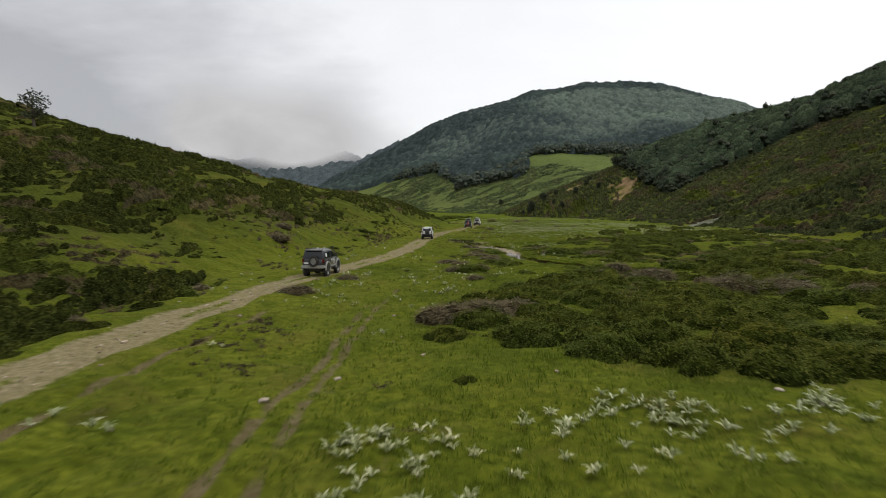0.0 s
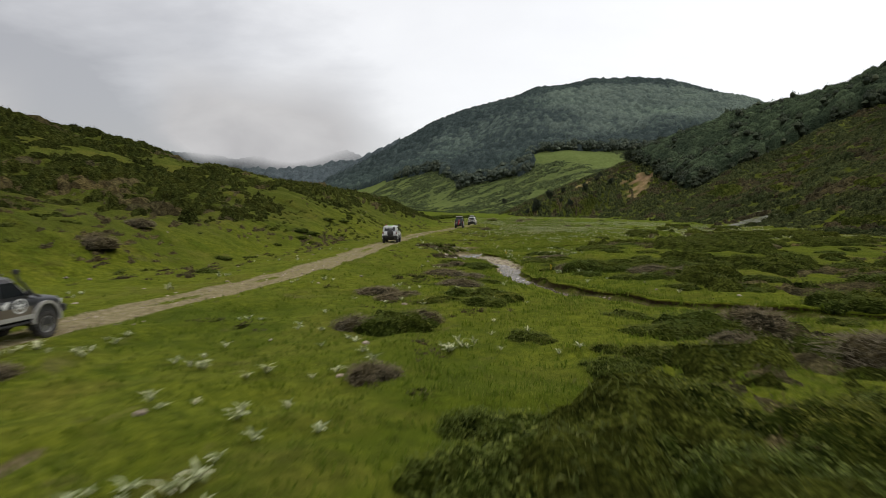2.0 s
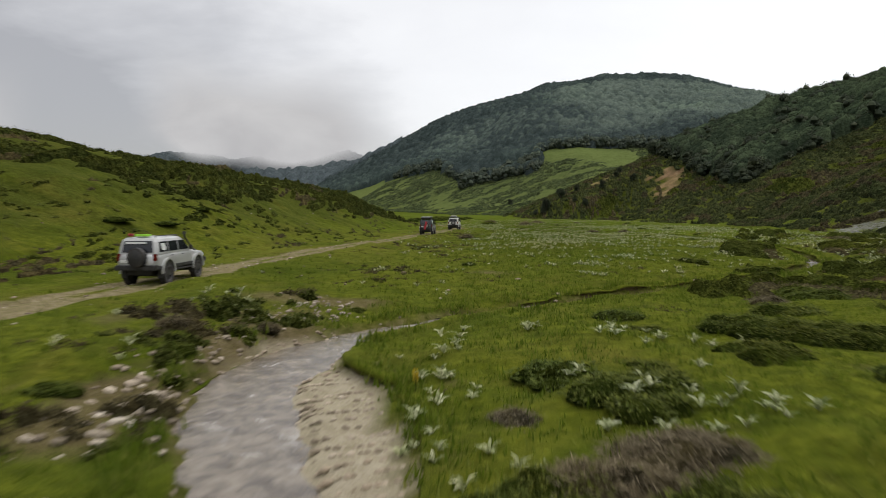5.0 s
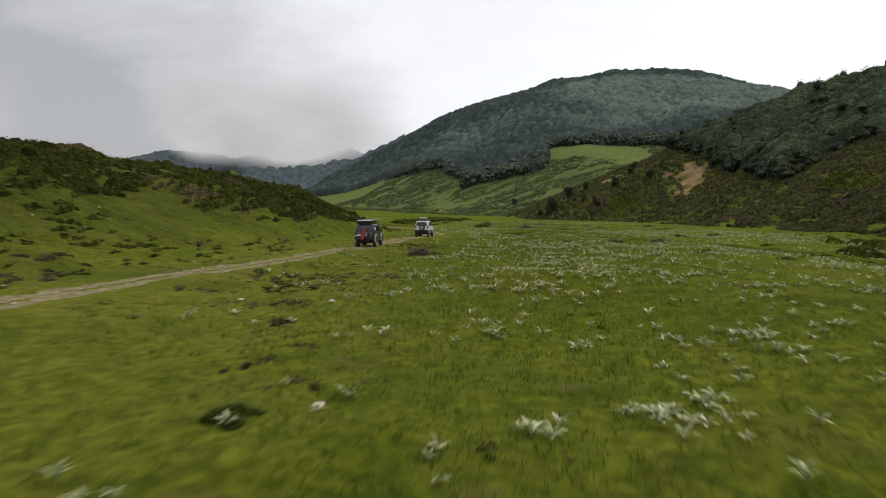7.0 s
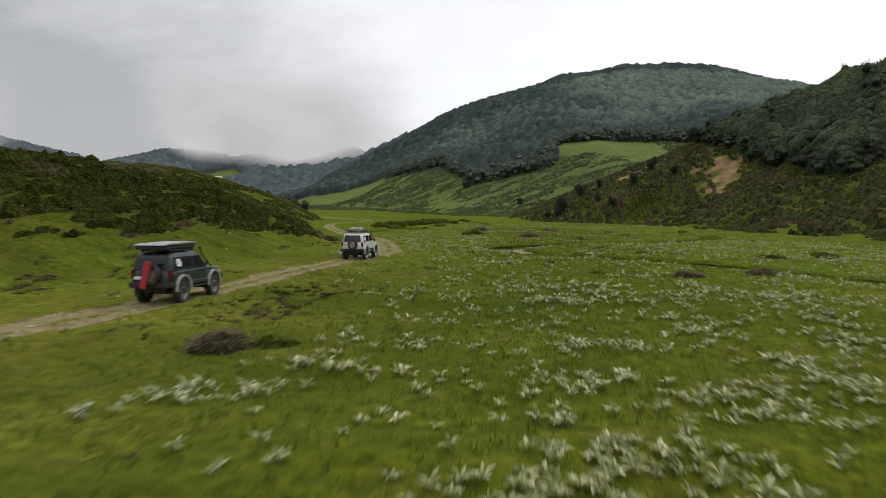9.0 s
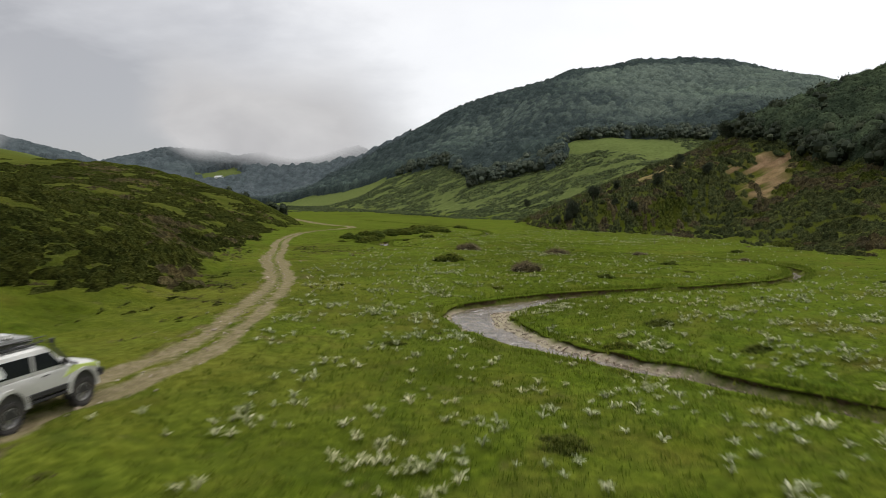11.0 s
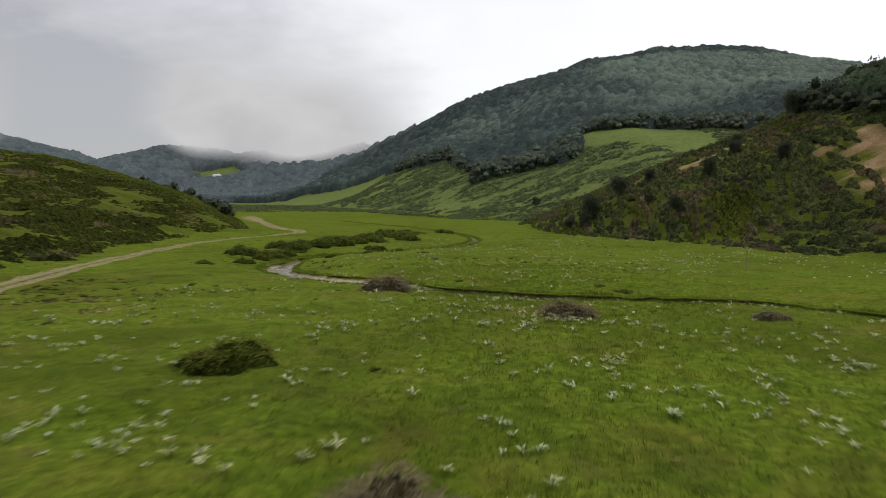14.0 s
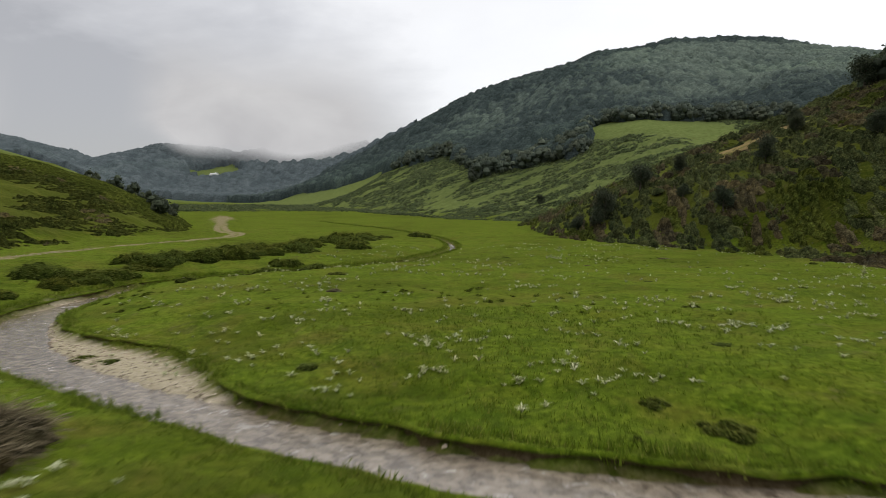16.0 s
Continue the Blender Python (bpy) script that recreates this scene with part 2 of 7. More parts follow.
TOE_LEFT = np.array([(-40, -15), (40, -15.5), (70, -12.5), (100, -8.5), (120, -5), (150, 1), (170, 4.5), (190, 8.5), (205, 8), (225, 2), (245, -4), (270, -10), (330, -24), (355, -28), (400, -33), (450, -56), (500, -90), (560, -130), (700, -240), (1000, -420)], float)
TOE_RIGHT = np.array([(-40, 60), (60, 62), (120, 68), (167, 71), (225, 81), (300, 80), (325, 77), (345, 67), (368, 58), (392, 51), (430, 50), (470, 54), (500, 64), (540, 95), (600, 170), (700, 330), (1000, 600)], float)
CREST = np.array([(-700, 25), (-400, 22), (-250, 28), (-170, 45), (-110, 82), (-48, 117), (10, 147), (68, 167), (130, 182), (175, 197), (195, 198), (260, 208), (352, 213), (420, 197), (487, 176), (640, 145), (900, 150), (1500, 150)], float)


def floor_z(y):
    return np.interp(y, [-50, 0, 60, 110, 200, 230, 290, 340, 420, 560, 800, 1200], [0.3, 0.2, 0, 0, 0, -0.35, -0.95, -0.75, -0.3, 0.5, 10, 18])


def water_level(y):
    return floor_z(y) - DROP - 0.18 * step(236, 258, y)


def mountain(x, y):
    """Height of the wooded mountain at the valley's head, and how far up it a place lies (0 foot, 1 crest)."""
    foot = 560 + np.clip(-(x - 40) * 1.2, -120, 420)
    u = (y - foot) / np.maximum(1010 - foot, 120)
    rise = np.interp(x + 14 * fbm(x, y, 130, 3, 5), CREST[:, 0], CREST[:, 1] - 19)
    up = np.clip(u, 0, 1) ** 1.08
    z = rise * (up + 0.05 * np.sin(up * np.pi) * vnoise(x, y, 70, 9))
    return np.where(u > 1, rise * np.exp(-((y - 1010) / 500) ** 2), z), u


def terrain(x, y, fine=True):
    """Height of the ground, with masks for road, gravel, bank, scar and scree."""
    x, y = np.broadcast_arrays(np.asarray(x, float), np.asarray(y, float))
    z = floor_z(y) + 0.16 * fbm(x, y, 14, 3, 1) * step(0, 1, 1.0)
    tl = np.interp(y, TOE_LEFT[:, 0], TOE_LEFT[:, 1]) + 1.6 * vnoise(x, y, 17, 2)
    s = tl - x
    s = np.where(s > 0, s, 0) + 0.8 * np.exp(-np.abs(s) / 2.5)
    cap = np.interp(y, [0, 60, 95, 120, 140, 160, 200, 235, 300, 380, 450, 600], [34, 35, 33, 25.5, 18.5, 13.8, 10.4, 11.5, 16, 23.5, 28, 29])
    pitch = np.interp(y, [60, 90, 120, 150, 330, 400], [0.43, 0.45, 0.45, 0.425, 0.425, 0.475])
    left = cap * np.tanh(pitch * s / cap) * (1 - 0.6 * step(0, 260, s - 70)) + step(2, 14, s) * (1.0 * fbm(x, y, 24, 3, 11) + 0.35 * fbm(x, y, 6, 2, 12))
    tr = np.interp(y, TOE_RIGHT[:, 0], TOE_RIGHT[:, 1]) + 2.2 * vnoise(x, y, 22, 4)
    r = x - tr
    r = np.where(r > 0, r, 0) + 1.0 * np.exp(-np.abs(r) / 3)
    high = np.interp(y, [0, 200, 250, 290, 390, 430, 480, 560], [150, 140, 112, 86, 76, 54, 36, 26])
    right = high * np.tanh(np.interp(y, [60, 150, 235, 280], [0.60, 0.54, 0.48, 0.48]) * r / high) + 5.0 * step(0, 16, r) * np.exp(-(((y - 352) / 34) ** 2)) + step(3, 18, r) * (1.6 * fbm(x, y, 30, 3, 21) + 0.4 * fbm(x, y, 7, 2, 22))
    right = right + 0.14 * np.clip(r - 60, 0, 100) * step(235, 285, y) * (1 - step(312, 345, y))
    z = z + left + right
    m, u = mountain(x, y)
    z = np.maximum(z, z * 0.35 + m + 2.0 * step(0, 0.1, u) * fbm(x, y, 40, 3, 31))
    ridge = np.interp(x, [-2500, -900, -781, -679, -614, -526, -461, -332, -236, -100, 200], [140, 111, 84, 45, 58, 72, 74, 96, 92, 88, 88]) + 3.5 * fbm(x, y, 90, 3, 41)
    z = z + ridge * step(-40, -190, x) * step(1040, 1400, y) * (1 - step(1420, 2300, y))
    near_west = 62 * step(-260, -700, x) * step(420, 760, y) * (1 - step(900, 1150, y))
    z = z + near_west * (1 + 0.1 * fbm(x, y, 90, 3, 43))
    masks = {}
    rd, rx = beside(x, y, ROAD, 14)
    half = rx[..., 0] * 0.84 + 0.3 * vnoise(x, y, 2.2, 51)
    road = 1 - step(half - 0.35, half + 0.35, rd)
    bed = np.interp(y, [-50, 0, 200, 260, 330, 420, 560], [0.6, 0.42, 0.24, -0.2, -0.2, 0.4, 2.5])
    flat = 1 - step(1.4, 5.5, rd)
    z = z * (1 - flat) + bed * flat
    rut = np.exp(-(((rd - 0.78) / 0.28) ** 2))
    z = z - road * (0.03 + 0.09 * rut - 0.03 * vnoise(x, y, 0.9, 52))
    sd, sx = beside(x, y, STREAM, 9)
    wide = sx[..., 0] + 0.2 * vnoise(x, y, 1.3, 61)
    on_left = sx[..., 5] * (y - sx[..., 4]) - sx[..., 6] * (x - sx[..., 3]) > 0
    bar = np.where(on_left, sx[..., 1], sx[..., 2]) * (1 + 0.3 * vnoise(x, y, 1.8, 63))
    bank = 1 - step(wide + bar * 0.8 + 0.02, wide + bar * 1.2 + 0.5, sd)
    water_z = water_level(y)
    bottom = water_z - 0.14 + 0.24 * step(wide - 0.2, wide + 0.35, sd) + 0.05 * vnoise(x, y, 0.5, 62)
    z = z - (0.34 + 0.12 * np.minimum(bar, 2.5)) * np.exp(-((np.maximum(sd - bar, 0) / 4.0) ** 2)) * (1 - flat)
    z = z + 0.5 * np.exp(-(((x - 4.2) / 2.4) ** 2) - (((y - 91.5) / 7) ** 2)) * (1 - flat)
    z = np.where(sd < 7, np.maximum(z, water_z + 0.30 + 0.05 * vnoise(x, y, 1.0, 65)), z)
    low = np.exp(-((np.maximum(sd - bar - wide, 0) / 5) ** 2)) * step(236, 256, y) * (1 - flat) * np.where(on_left, np.interp(x, [26, 35], [0.65, 1.0]), 1.0)
    z = z * (1 - low) + (water_z + 0.45 + 0.08 * vnoise(x, y, 3, 64)) * low
    z = z * (1 - bank) + bottom * bank
    ruts = np.zeros_like(z)
    for line in RUTS:
        d, _ = beside(x, y, line, 3)
        ruts = np.maximum(ruts, np.exp(-((d / 0.18) ** 2)) * step(-1.5, -0.5, vnoise(x, y, 2.6, 53)))
    z = z - 0.10 * ruts * (1 - bank)
    bumps = (1 - road) * (1 - bank) * (0.09 * vnoise(x, y, 2.1, 70) + 0.08 * vnoise(x, y, 1.1, 71) + 0.045 * vnoise(x, y, 0.55, 72))
    z = z + bumps
    cut = np.zeros_like(z)
    for cx, cy, wx, wy, amount in ((6.4, 86.8, 1.0, 2.6, 1.0), (6.6, 90.5, 1.0, 2.4, 0.8), (7.2, 94.6, 1.4, 2.4, 0.9), (7.6, 98.8, 2.4, 1.2, 0.9), (4.2, 93, 1.4, 3, 0.5), (14.6, 109, 2.0, 1.3, 0.7), (13.2, 217, 1.2, 2.0, 0.6), (8.5, 236, 1.0, 1.6, 0.6), (18, 271.3, 3.4, 1.2, 0.5)):
        cut = np.maximum(cut, amount * np.exp(-(((x - cx) / wx) ** 2) - (((y - cy) / wy) ** 2)))
    masks["road"] = road * (1 - 0.85 * np.exp(-((rd / 0.40) ** 2)) * step(-0.5, 0.3, vnoise(x, y, 2.6, 54) + step(95, 150, y) - 0.1))
    masks["rut"] = ruts
    masks["dry"] = np.clip(np.exp(-((rd / 7.5) ** 2)) * step(98, 130, y) * (1 - step(225, 260, y)) * (0.85 + 0.6 * vnoise(x, y, 5, 55)), 0, 1)
    for cx, cy, wx, wy in ((9, 254, 6, 7), (2, 263, 4, 8), (17, 271.5, 4.5, 2.0), (15, 158, 6, 9), (11, 134, 5, 8), (9, 209, 6, 8)):
        masks["dry"] = np.clip(masks["dry"] + 1.3 * np.exp(-(((x - cx) / wx) ** 2) - (((y - cy) / wy) ** 2)) * step(-0.5, 0.5, fbm(x, y * 1.6, 3.5, 3, 56)), 0, 1)
    masks["bank"] = bank
    masks["gravel"] = step(0.8, 0.98, bank) * step(0.12, 0.3, bar)
    masks["bank"] = bank * step(0.25, 0.75, bank)
    masks["cut"] = np.clip(cut * (1.15 + 0.8 * vnoise(x, y, 1.2, 73)), 0, 1) * (1 - road)
    scar = np.zeros_like(z)
    for cx, cy, wx, wy, skew in ((105.3, 333, 5.6, 10.0, -0.6), (103.0, 325, 5.0, 8.0, 0.0), (97.5, 317, 3.0, 5.5, -0.5), (87.5, 374, 5.5, 11, 0.5), (95.5, 374, 4.0, 8.5, 0.5)):
        scar = np.maximum(scar, np.exp(-(((x - cx - 0.25 * skew * (y - cy)) / wx) ** 2) - (((y - cy) / wy) ** 2)))
    masks["scar"] = step(0.42, 0.62, scar + 0.42 * fbm(x, y, 4, 4, 81, 0.7)) * step(0.05, 0.25, scar)
    scree = np.exp(-(((x - 74) / 5) ** 2) - (((y - 163 + 0.8 * (x - 74)) / 8) ** 2))
    masks["scree"] = step(0.45, 0.65, scree + 0.5 * fbm(x, y, 4, 4, 82, 0.7)) * step(0.1, 0.3, scree)
    masks["meadow"] = step(0.255, 0.29, u + 0.02 * vnoise(x, y, 30, 84)) * (1 - step(0.36, 0.40, u)) * step(95, 112, x) * (1 - step(165, 200, x))
    edge = np.interp(x, [-250, -50, 12, 30, 95, 108, 200, 230], [0.38, 0.37, 0.34, 0.225, 0.235, 0.37, 0.37, 0.31])
    masks["forest"] = step(0, 0.03, u - edge + 0.025 * fbm(x, y, 45, 3, 83)) + step(1250, 1320, y)
    return z, masks


def height(x, y):
    return terrain(np.atleast_1d(np.asarray(x, float)), np.atleast_1d(np.asarray(y, float)))[0]


# ---- ground materials ----
def ground_material():
    m, n, l, b = mat("meadow_ground", 1.0, spec=0.0)
    co = n.new("ShaderNodeTexCoord").outputs["Object"]
    big, mid, fine, tiny = tex(n, l, 0.035, 4, 0.55, co), tex(n, l, 0.33, 5, 0.6, co), tex(n, l, 3.2, 5, 0.65, co), tex(n, l, 21.0, 4, 0.7, co)
    grass = ramp(n, l, fine, [(0.33, (0.036, 0.045, 0.0045)), (0.5, (0.094, 0.106, 0.012)), (0.67, (0.172, 0.178, 0.025))])
    lush = ramp(n, l, fine, [(0.33, (0.032, 0.056, 0.005)), (0.5, (0.084, 0.126, 0.012)), (0.67, (0.160, 0.208, 0.026))])
    grass = mix(n, l, attr(n, "lush"), grass, lush)
    dry = ramp(n, l, fine, [(0.3, (0.088, 0.092, 0.012)), (0.7, (0.190, 0.182, 0.034))])
    grass = mix(n, l, calc(n, l, "MULTIPLY", attr(n, "dry"), 0.75), grass, ramp(n, l, fine, [(0.33, (0.066, 0.058, 0.012)), (0.5, (0.145, 0.130, 0.030)), (0.67, (0.235, 0.212, 0.060))]))
    moss = ramp(n, l, fine, [(0.3, (0.026, 0.040, 0.004)), (0.7, (0.070, 0.095, 0.008))])
    c = mix(n, l, calc(n, l, "MULTIPLY", calc(n, l, "SUBTRACT", mid, 0.49, True), 3.2, True), grass, dry)
    c = mix(n, l, calc(n, l, "MULTIPLY", calc(n, l, "SUBTRACT", mix(n, l, 0.45, big, tex(n, l, 0.13, 4, 0.6, co)), 0.47, True), 7.0, True), c, moss)
    heath = ramp(n, l, fine, [(0.3, (0.050, 0.040, 0.014)), (0.7, (0.120, 0.098, 0.034))])
    c = mix(n, l, calc(n, l, "MULTIPLY", calc(n, l, "SUBTRACT", tex(n, l, 0.21, 5, 0.62, co, distort=0.5), 0.57, True), 6.0, True), c, heath)
    shrubby = ramp(n, l, fine, [(0.3, (0.024, 0.031, 0.008)), (0.5, (0.054, 0.062, 0.015)), (0.72, (0.098, 0.106, 0.026))])
    c = mix(n, l, calc(n, l, "MULTIPLY", attr(n, "slope"), calc(n, l, "MULTIPLY", calc(n, l, "SUBTRACT", mid, 0.22, True), 4.5, True), True), c, shrubby)
    straw = calc(n, l, "MULTIPLY", calc(n, l, "SUBTRACT", tex(n, l, 0.16, 5, 0.65, co, distort=0.8), 0.53, True), 6.0, True)
    c = mix(n, l, calc(n, l, "MULTIPLY", straw, 0.8), c, ramp(n, l, fine, [(0.3, (0.072, 0.060, 0.016)), (0.7, (0.185, 0.160, 0.046))]))
    c = mix(n, l, 1.0, c, (0.95, 0.99, 0.60), "MULTIPLY")
    # grass far up the valley: greyer and paler, mist painted in by location
    hazy_grass = ramp(n, l, mix(n, l, 0.5, mid, fine), [(0.34, (0.072, 0.098, 0.038)), (0.5, (0.125, 0.160, 0.060)), (0.66, (0.205, 0.240, 0.094))])
    c = mix(n, l, attr(n, "hazy_grass"), c, hazy_grass)
    c = mix(n, l, calc(n, l, "MULTIPLY", calc(n, l, "SUBTRACT", tiny, 0.36, True), 2.6, True), mix(n, l, 1.0, c, (1.18, 1.15, 1.18), "MULTIPLY"), mix(n, l, 1.0, c, (0.66, 0.70, 0.62), "MULTIPLY"))
    turf = calc(n, l, "MULTIPLY", calc(n, l, "SUBTRACT", tex(n, l, 1.15, 4, 0.6, co), 0.50, True), 5.0, True)
    c = mix(n, l, turf, c, mix(n, l, 1.0, c, (0.62, 0.70, 0.62), "MULTIPLY"))
    hollow = calc(n, l, "MULTIPLY", calc(n, l, "SUBTRACT", tex(n, l, 0.42, 4, 0.6, co, distort=0.7), 0.53, True), 7.0, True)
    c = mix(n, l, hollow, c, mix(n, l, 1.0, c, (0.55, 0.68, 0.55), "MULTIPLY"))
    bare = calc(n, l, "MULTIPLY", calc(n, l, "SUBTRACT", tex(n, l, 0.55, 4, 0.6, co, distort=0.5), 0.625, True), 7.0, True)
    c = mix(n, l, bare, c, ramp(n, l, fine, [(0.3, (0.060, 0.046, 0.018)), (0.7, (0.135, 0.105, 0.050))]))
    clay = ramp(n, l, mix(n, l, 0.5, fine, tiny), [(0.36, (0.055, 0.039, 0.018)), (0.5, (0.128, 0.094, 0.050)), (0.64, (0.22, 0.170, 0.105))])
    earth = ramp(n, l, mix(n, l, 0.5, fine, tiny), [(0.36, (0.052, 0.037, 0.017)), (0.5, (0.125, 0.091, 0.046)), (0.64, (0.215, 0.168, 0.098))])
    track = ramp(n, l, mix(n, l, 0.5, fine, tiny), [(0.36, (0.105, 0.080, 0.047)), (0.5, (0.235, 0.180, 0.108)), (0.64, (0.40, 0.325, 0.215))])
    stony = ramp(n, l, mix(n, l, 0.6, fine, tiny), [(0.32, (0.22, 0.175, 0.118)), (0.5, (0.44, 0.365, 0.262)), (0.68, (0.63, 0.545, 0.42))])
    red = ramp(n, l, mix(n, l, 0.5, mid, fine), [(0.36, (0.150, 0.088, 0.048)), (0.5, (0.27, 0.165, 0.094)), (0.64, (0.40, 0.265, 0.162))])
    grey = ramp(n, l, mix(n, l, 0.6, mid, fine), [(0.40, (0.052, 0.052, 0.046)), (0.5, (0.150, 0.145, 0.132)), (0.6, (0.31, 0.30, 0.28))])
    wear = calc(n, l, "ADD", attr(n, "road"), calc(n, l, "MULTIPLY", calc(n, l, "SUBTRACT", fine, 0.5), 0.9))
    c = mix(n, l, calc(n, l, "MULTIPLY", calc(n, l, "SUBTRACT", attr(n, "rut"), calc(n, l, "MULTIPLY", fine, 0.5)), 3.0, True), c, clay)
    c = mix(n, l, calc(n, l, "MULTIPLY", calc(n, l, "SUBTRACT", attr(n, "cut"), calc(n, l, "MULTIPLY", fine, 0.45)), 2.6, True), c, earth)
    c = mix(n, l, calc(n, l, "MULTIPLY", calc(n, l, "SUBTRACT", wear, 0.28), 2.6, True), c, track)
    c = mix(n, l, calc(n, l, "MULTIPLY", attr(n, "bank"), calc(n, l, "MULTIPLY", calc(n, l, "SUBTRACT", fine, 0.25, True), 2.6, True), True), c, earth)
    c = mix(n, l, attr(n, "gravel"), c, stony)
    c = mix(n, l, attr(n, "scar"), c, red)
    c = mix(n, l, attr(n, "scree"), c, grey)
    c = mix(n, l, 1.0, c, (0.57, 0.58, 0.60), "MULTIPLY")
    l.new(c, b.inputs["Base Color"])
    b.inputs["Sheen Weight"].default_value, b.inputs["Sheen Roughness"].default_value = 0.20, 0.42
    b.inputs["Sheen Tint"].default_value = (0.72, 0.80, 0.18, 1)
    bump(n, l, b, mix(n, l, 0.5, fine, tiny), 0.55, 0.08)
    return m


GROUND = ground_material()


def spread(lo, hi, fine, far_lo, far_hi, grow=1.09, most=60.0):
    """Coordinates that are fine between lo and hi and widen outwards."""
    mid = list(np.arange(lo, hi, fine))
    up, down, d = [mid[-1]], [mid[0]], fine
    while up[-1] < far_hi:
        d = min(d * grow, most)
        up.append(up[-1] + d)
    d = fine
    while down[-1] > far_lo:
        d = min(d * grow, most)
        down.append(down[-1] - d)
    return np.array(down[:0:-1] + mid + up[1:])


gx = spread(-30, 58, 0.48, -2600, 2600, 1.07)
gy = spread(4, 402, 0.50, -400, 3000, 1.07)
gx = np.unique(np.round(np.r_[gx[(gx < -9.8) | (gx > -0.6)], np.arange(-9.8, -0.6, 0.17)], 3))
X, Y = np.meshgrid(gx, gy)
Z, masks = terrain(X, Y)
wide_z = Z
slope = np.hypot(*np.gradient(wide_z, gy, gx))
side_slope = np.maximum(np.interp(Y, TOE_LEFT[:, 0], TOE_LEFT[:, 1]) - X, X - np.interp(Y, TOE_RIGHT[:, 0], TOE_RIGHT[:, 1]))
nx, ny = len(gx), len(gy)
quads = (np.arange(ny - 1)[:, None] * nx + np.arange(nx - 1)[None, :]).ravel()
quads = np.stack([quads, quads + 1, quads + nx + 1, quads + nx], 1)
ground_verts = np.stack([X.ravel(), Y.ravel(), Z.ravel()], 1)
ground_masks = {k: v.ravel() for k, v in masks.items()}
ground_masks["slope"] = np.maximum(step(0.0, 9.0, side_slope + 3 * vnoise(X, Y, 6, 95)), 0.75 * step(0.02, 0.12, mountain(X, Y)[1]) * (1 - step(0.6, 0.9, masks["meadow"]))).ravel()
ground_masks["lush"] = np.maximum(step(130, 190, Y + 8 * vnoise(X, Y, 20, 96)).ravel() * (1 - ground_masks["slope"]), 0.35 * masks["meadow"].ravel())
# where the distant ground takes its haze-tinted colour
ground_masks["hazy_grass"] = (step(440, 520, Y) * np.maximum(step(-0.01, 0.05, mountain(X, Y)[1] + 0.01 * vnoise(X, Y, 24, 97)), step(880, 940, Y)) * 0.85).ravel()
on_road = ground_masks["road"][quads].mean(1) > 0.5


def land_part(name, chosen, label, category):
    used, index = np.unique(chosen, return_inverse=True)
    me = arrays_to_mesh(name, ground_verts[used], index.reshape(-1, 4))
    for key in ("road", "dry", "rut", "bank", "gravel", "cut", "scar", "scree", "slope", "lush", "hazy_grass"):
        add_float(me, key, ground_masks[key][used])
    me.materials.append(GROUND)
    return tagged(new(name, me), label, category, kind="structure")


land_part("ground", quads[~on_road], "grassy mountain valley floor rising into shrub-covered slopes", "ground")
land_part("road", quads[on_road], "pale stony dirt track with two worn wheel ruts", "dirt road")


# ---- water ----
def water_material():
    m, n, l, b = mat("stream_water", 0.12, color=(0.16, 0.15, 0.13))
    co = n.new("ShaderNodeTexCoord").outputs["Object"]
    rip = tex(n, l, 2.4, 4, 0.6, co, distort=0.6)
    small = tex(n, l, 9.0, 3, 0.6, co, distort=0.4)
    foam = calc(n, l, "MULTIPLY", calc(n, l, "SUBTRACT", tex(n, l, 1.1, 6, 0.68, co, distort=0.8), 0.56, True), 4.0, True)
    c = mix(n, l, foam, ramp(n, l, rip, [(0.36, (0.072, 0.056, 0.040)), (0.64, (0.195, 0.162, 0.122))]), (0.34, 0.32, 0.29))
    l.new(c, b.inputs["Base Color"])
    l.new(calc(n, l, "ADD", 0.14, calc(n, l, "MULTIPLY", foam, 0.4)), b.inputs["Roughness"])
    bump(n, l, b, mix(n, l, 0.45, rip, small), 0.55, 0.08)
    return m


def build_stream():
    line = STREAM
    t = np.gradient(line[:, :2], axis=0)
    t /= np.linalg.norm(t, axis=1)[:, None]
    side = np.stack([-t[:, 1], t[:, 0]], 1)
    cols = np.linspace(-1, 1, 9)
    w = (line[:, 2] + 0.40)[:, None] * cols[None, :]
    px, py = line[:, 0][:, None] + side[:, 0][:, None] * w, line[:, 1][:, None] + side[:, 1][:, None] * w
    pz = np.repeat(water_level(line[:, 1])[:, None], 9, 1) + 0.018 * fbm(px, py, 0.9, 2, 91)
    n = len(line)
    q = (np.arange(n - 1)[:, None] * 9 + np.arange(8)[None, :]).ravel()
    me = arrays_to_mesh("stream", np.stack([px.ravel(), py.ravel(), pz.ravel()], 1), np.stack([q, q + 1, q + 10, q + 9], 1))
    me.materials.append(water_material())
    tagged(new("stream", me), "shallow grey mountain brook winding over gravel", "stream", kind="structure")


build_stream()


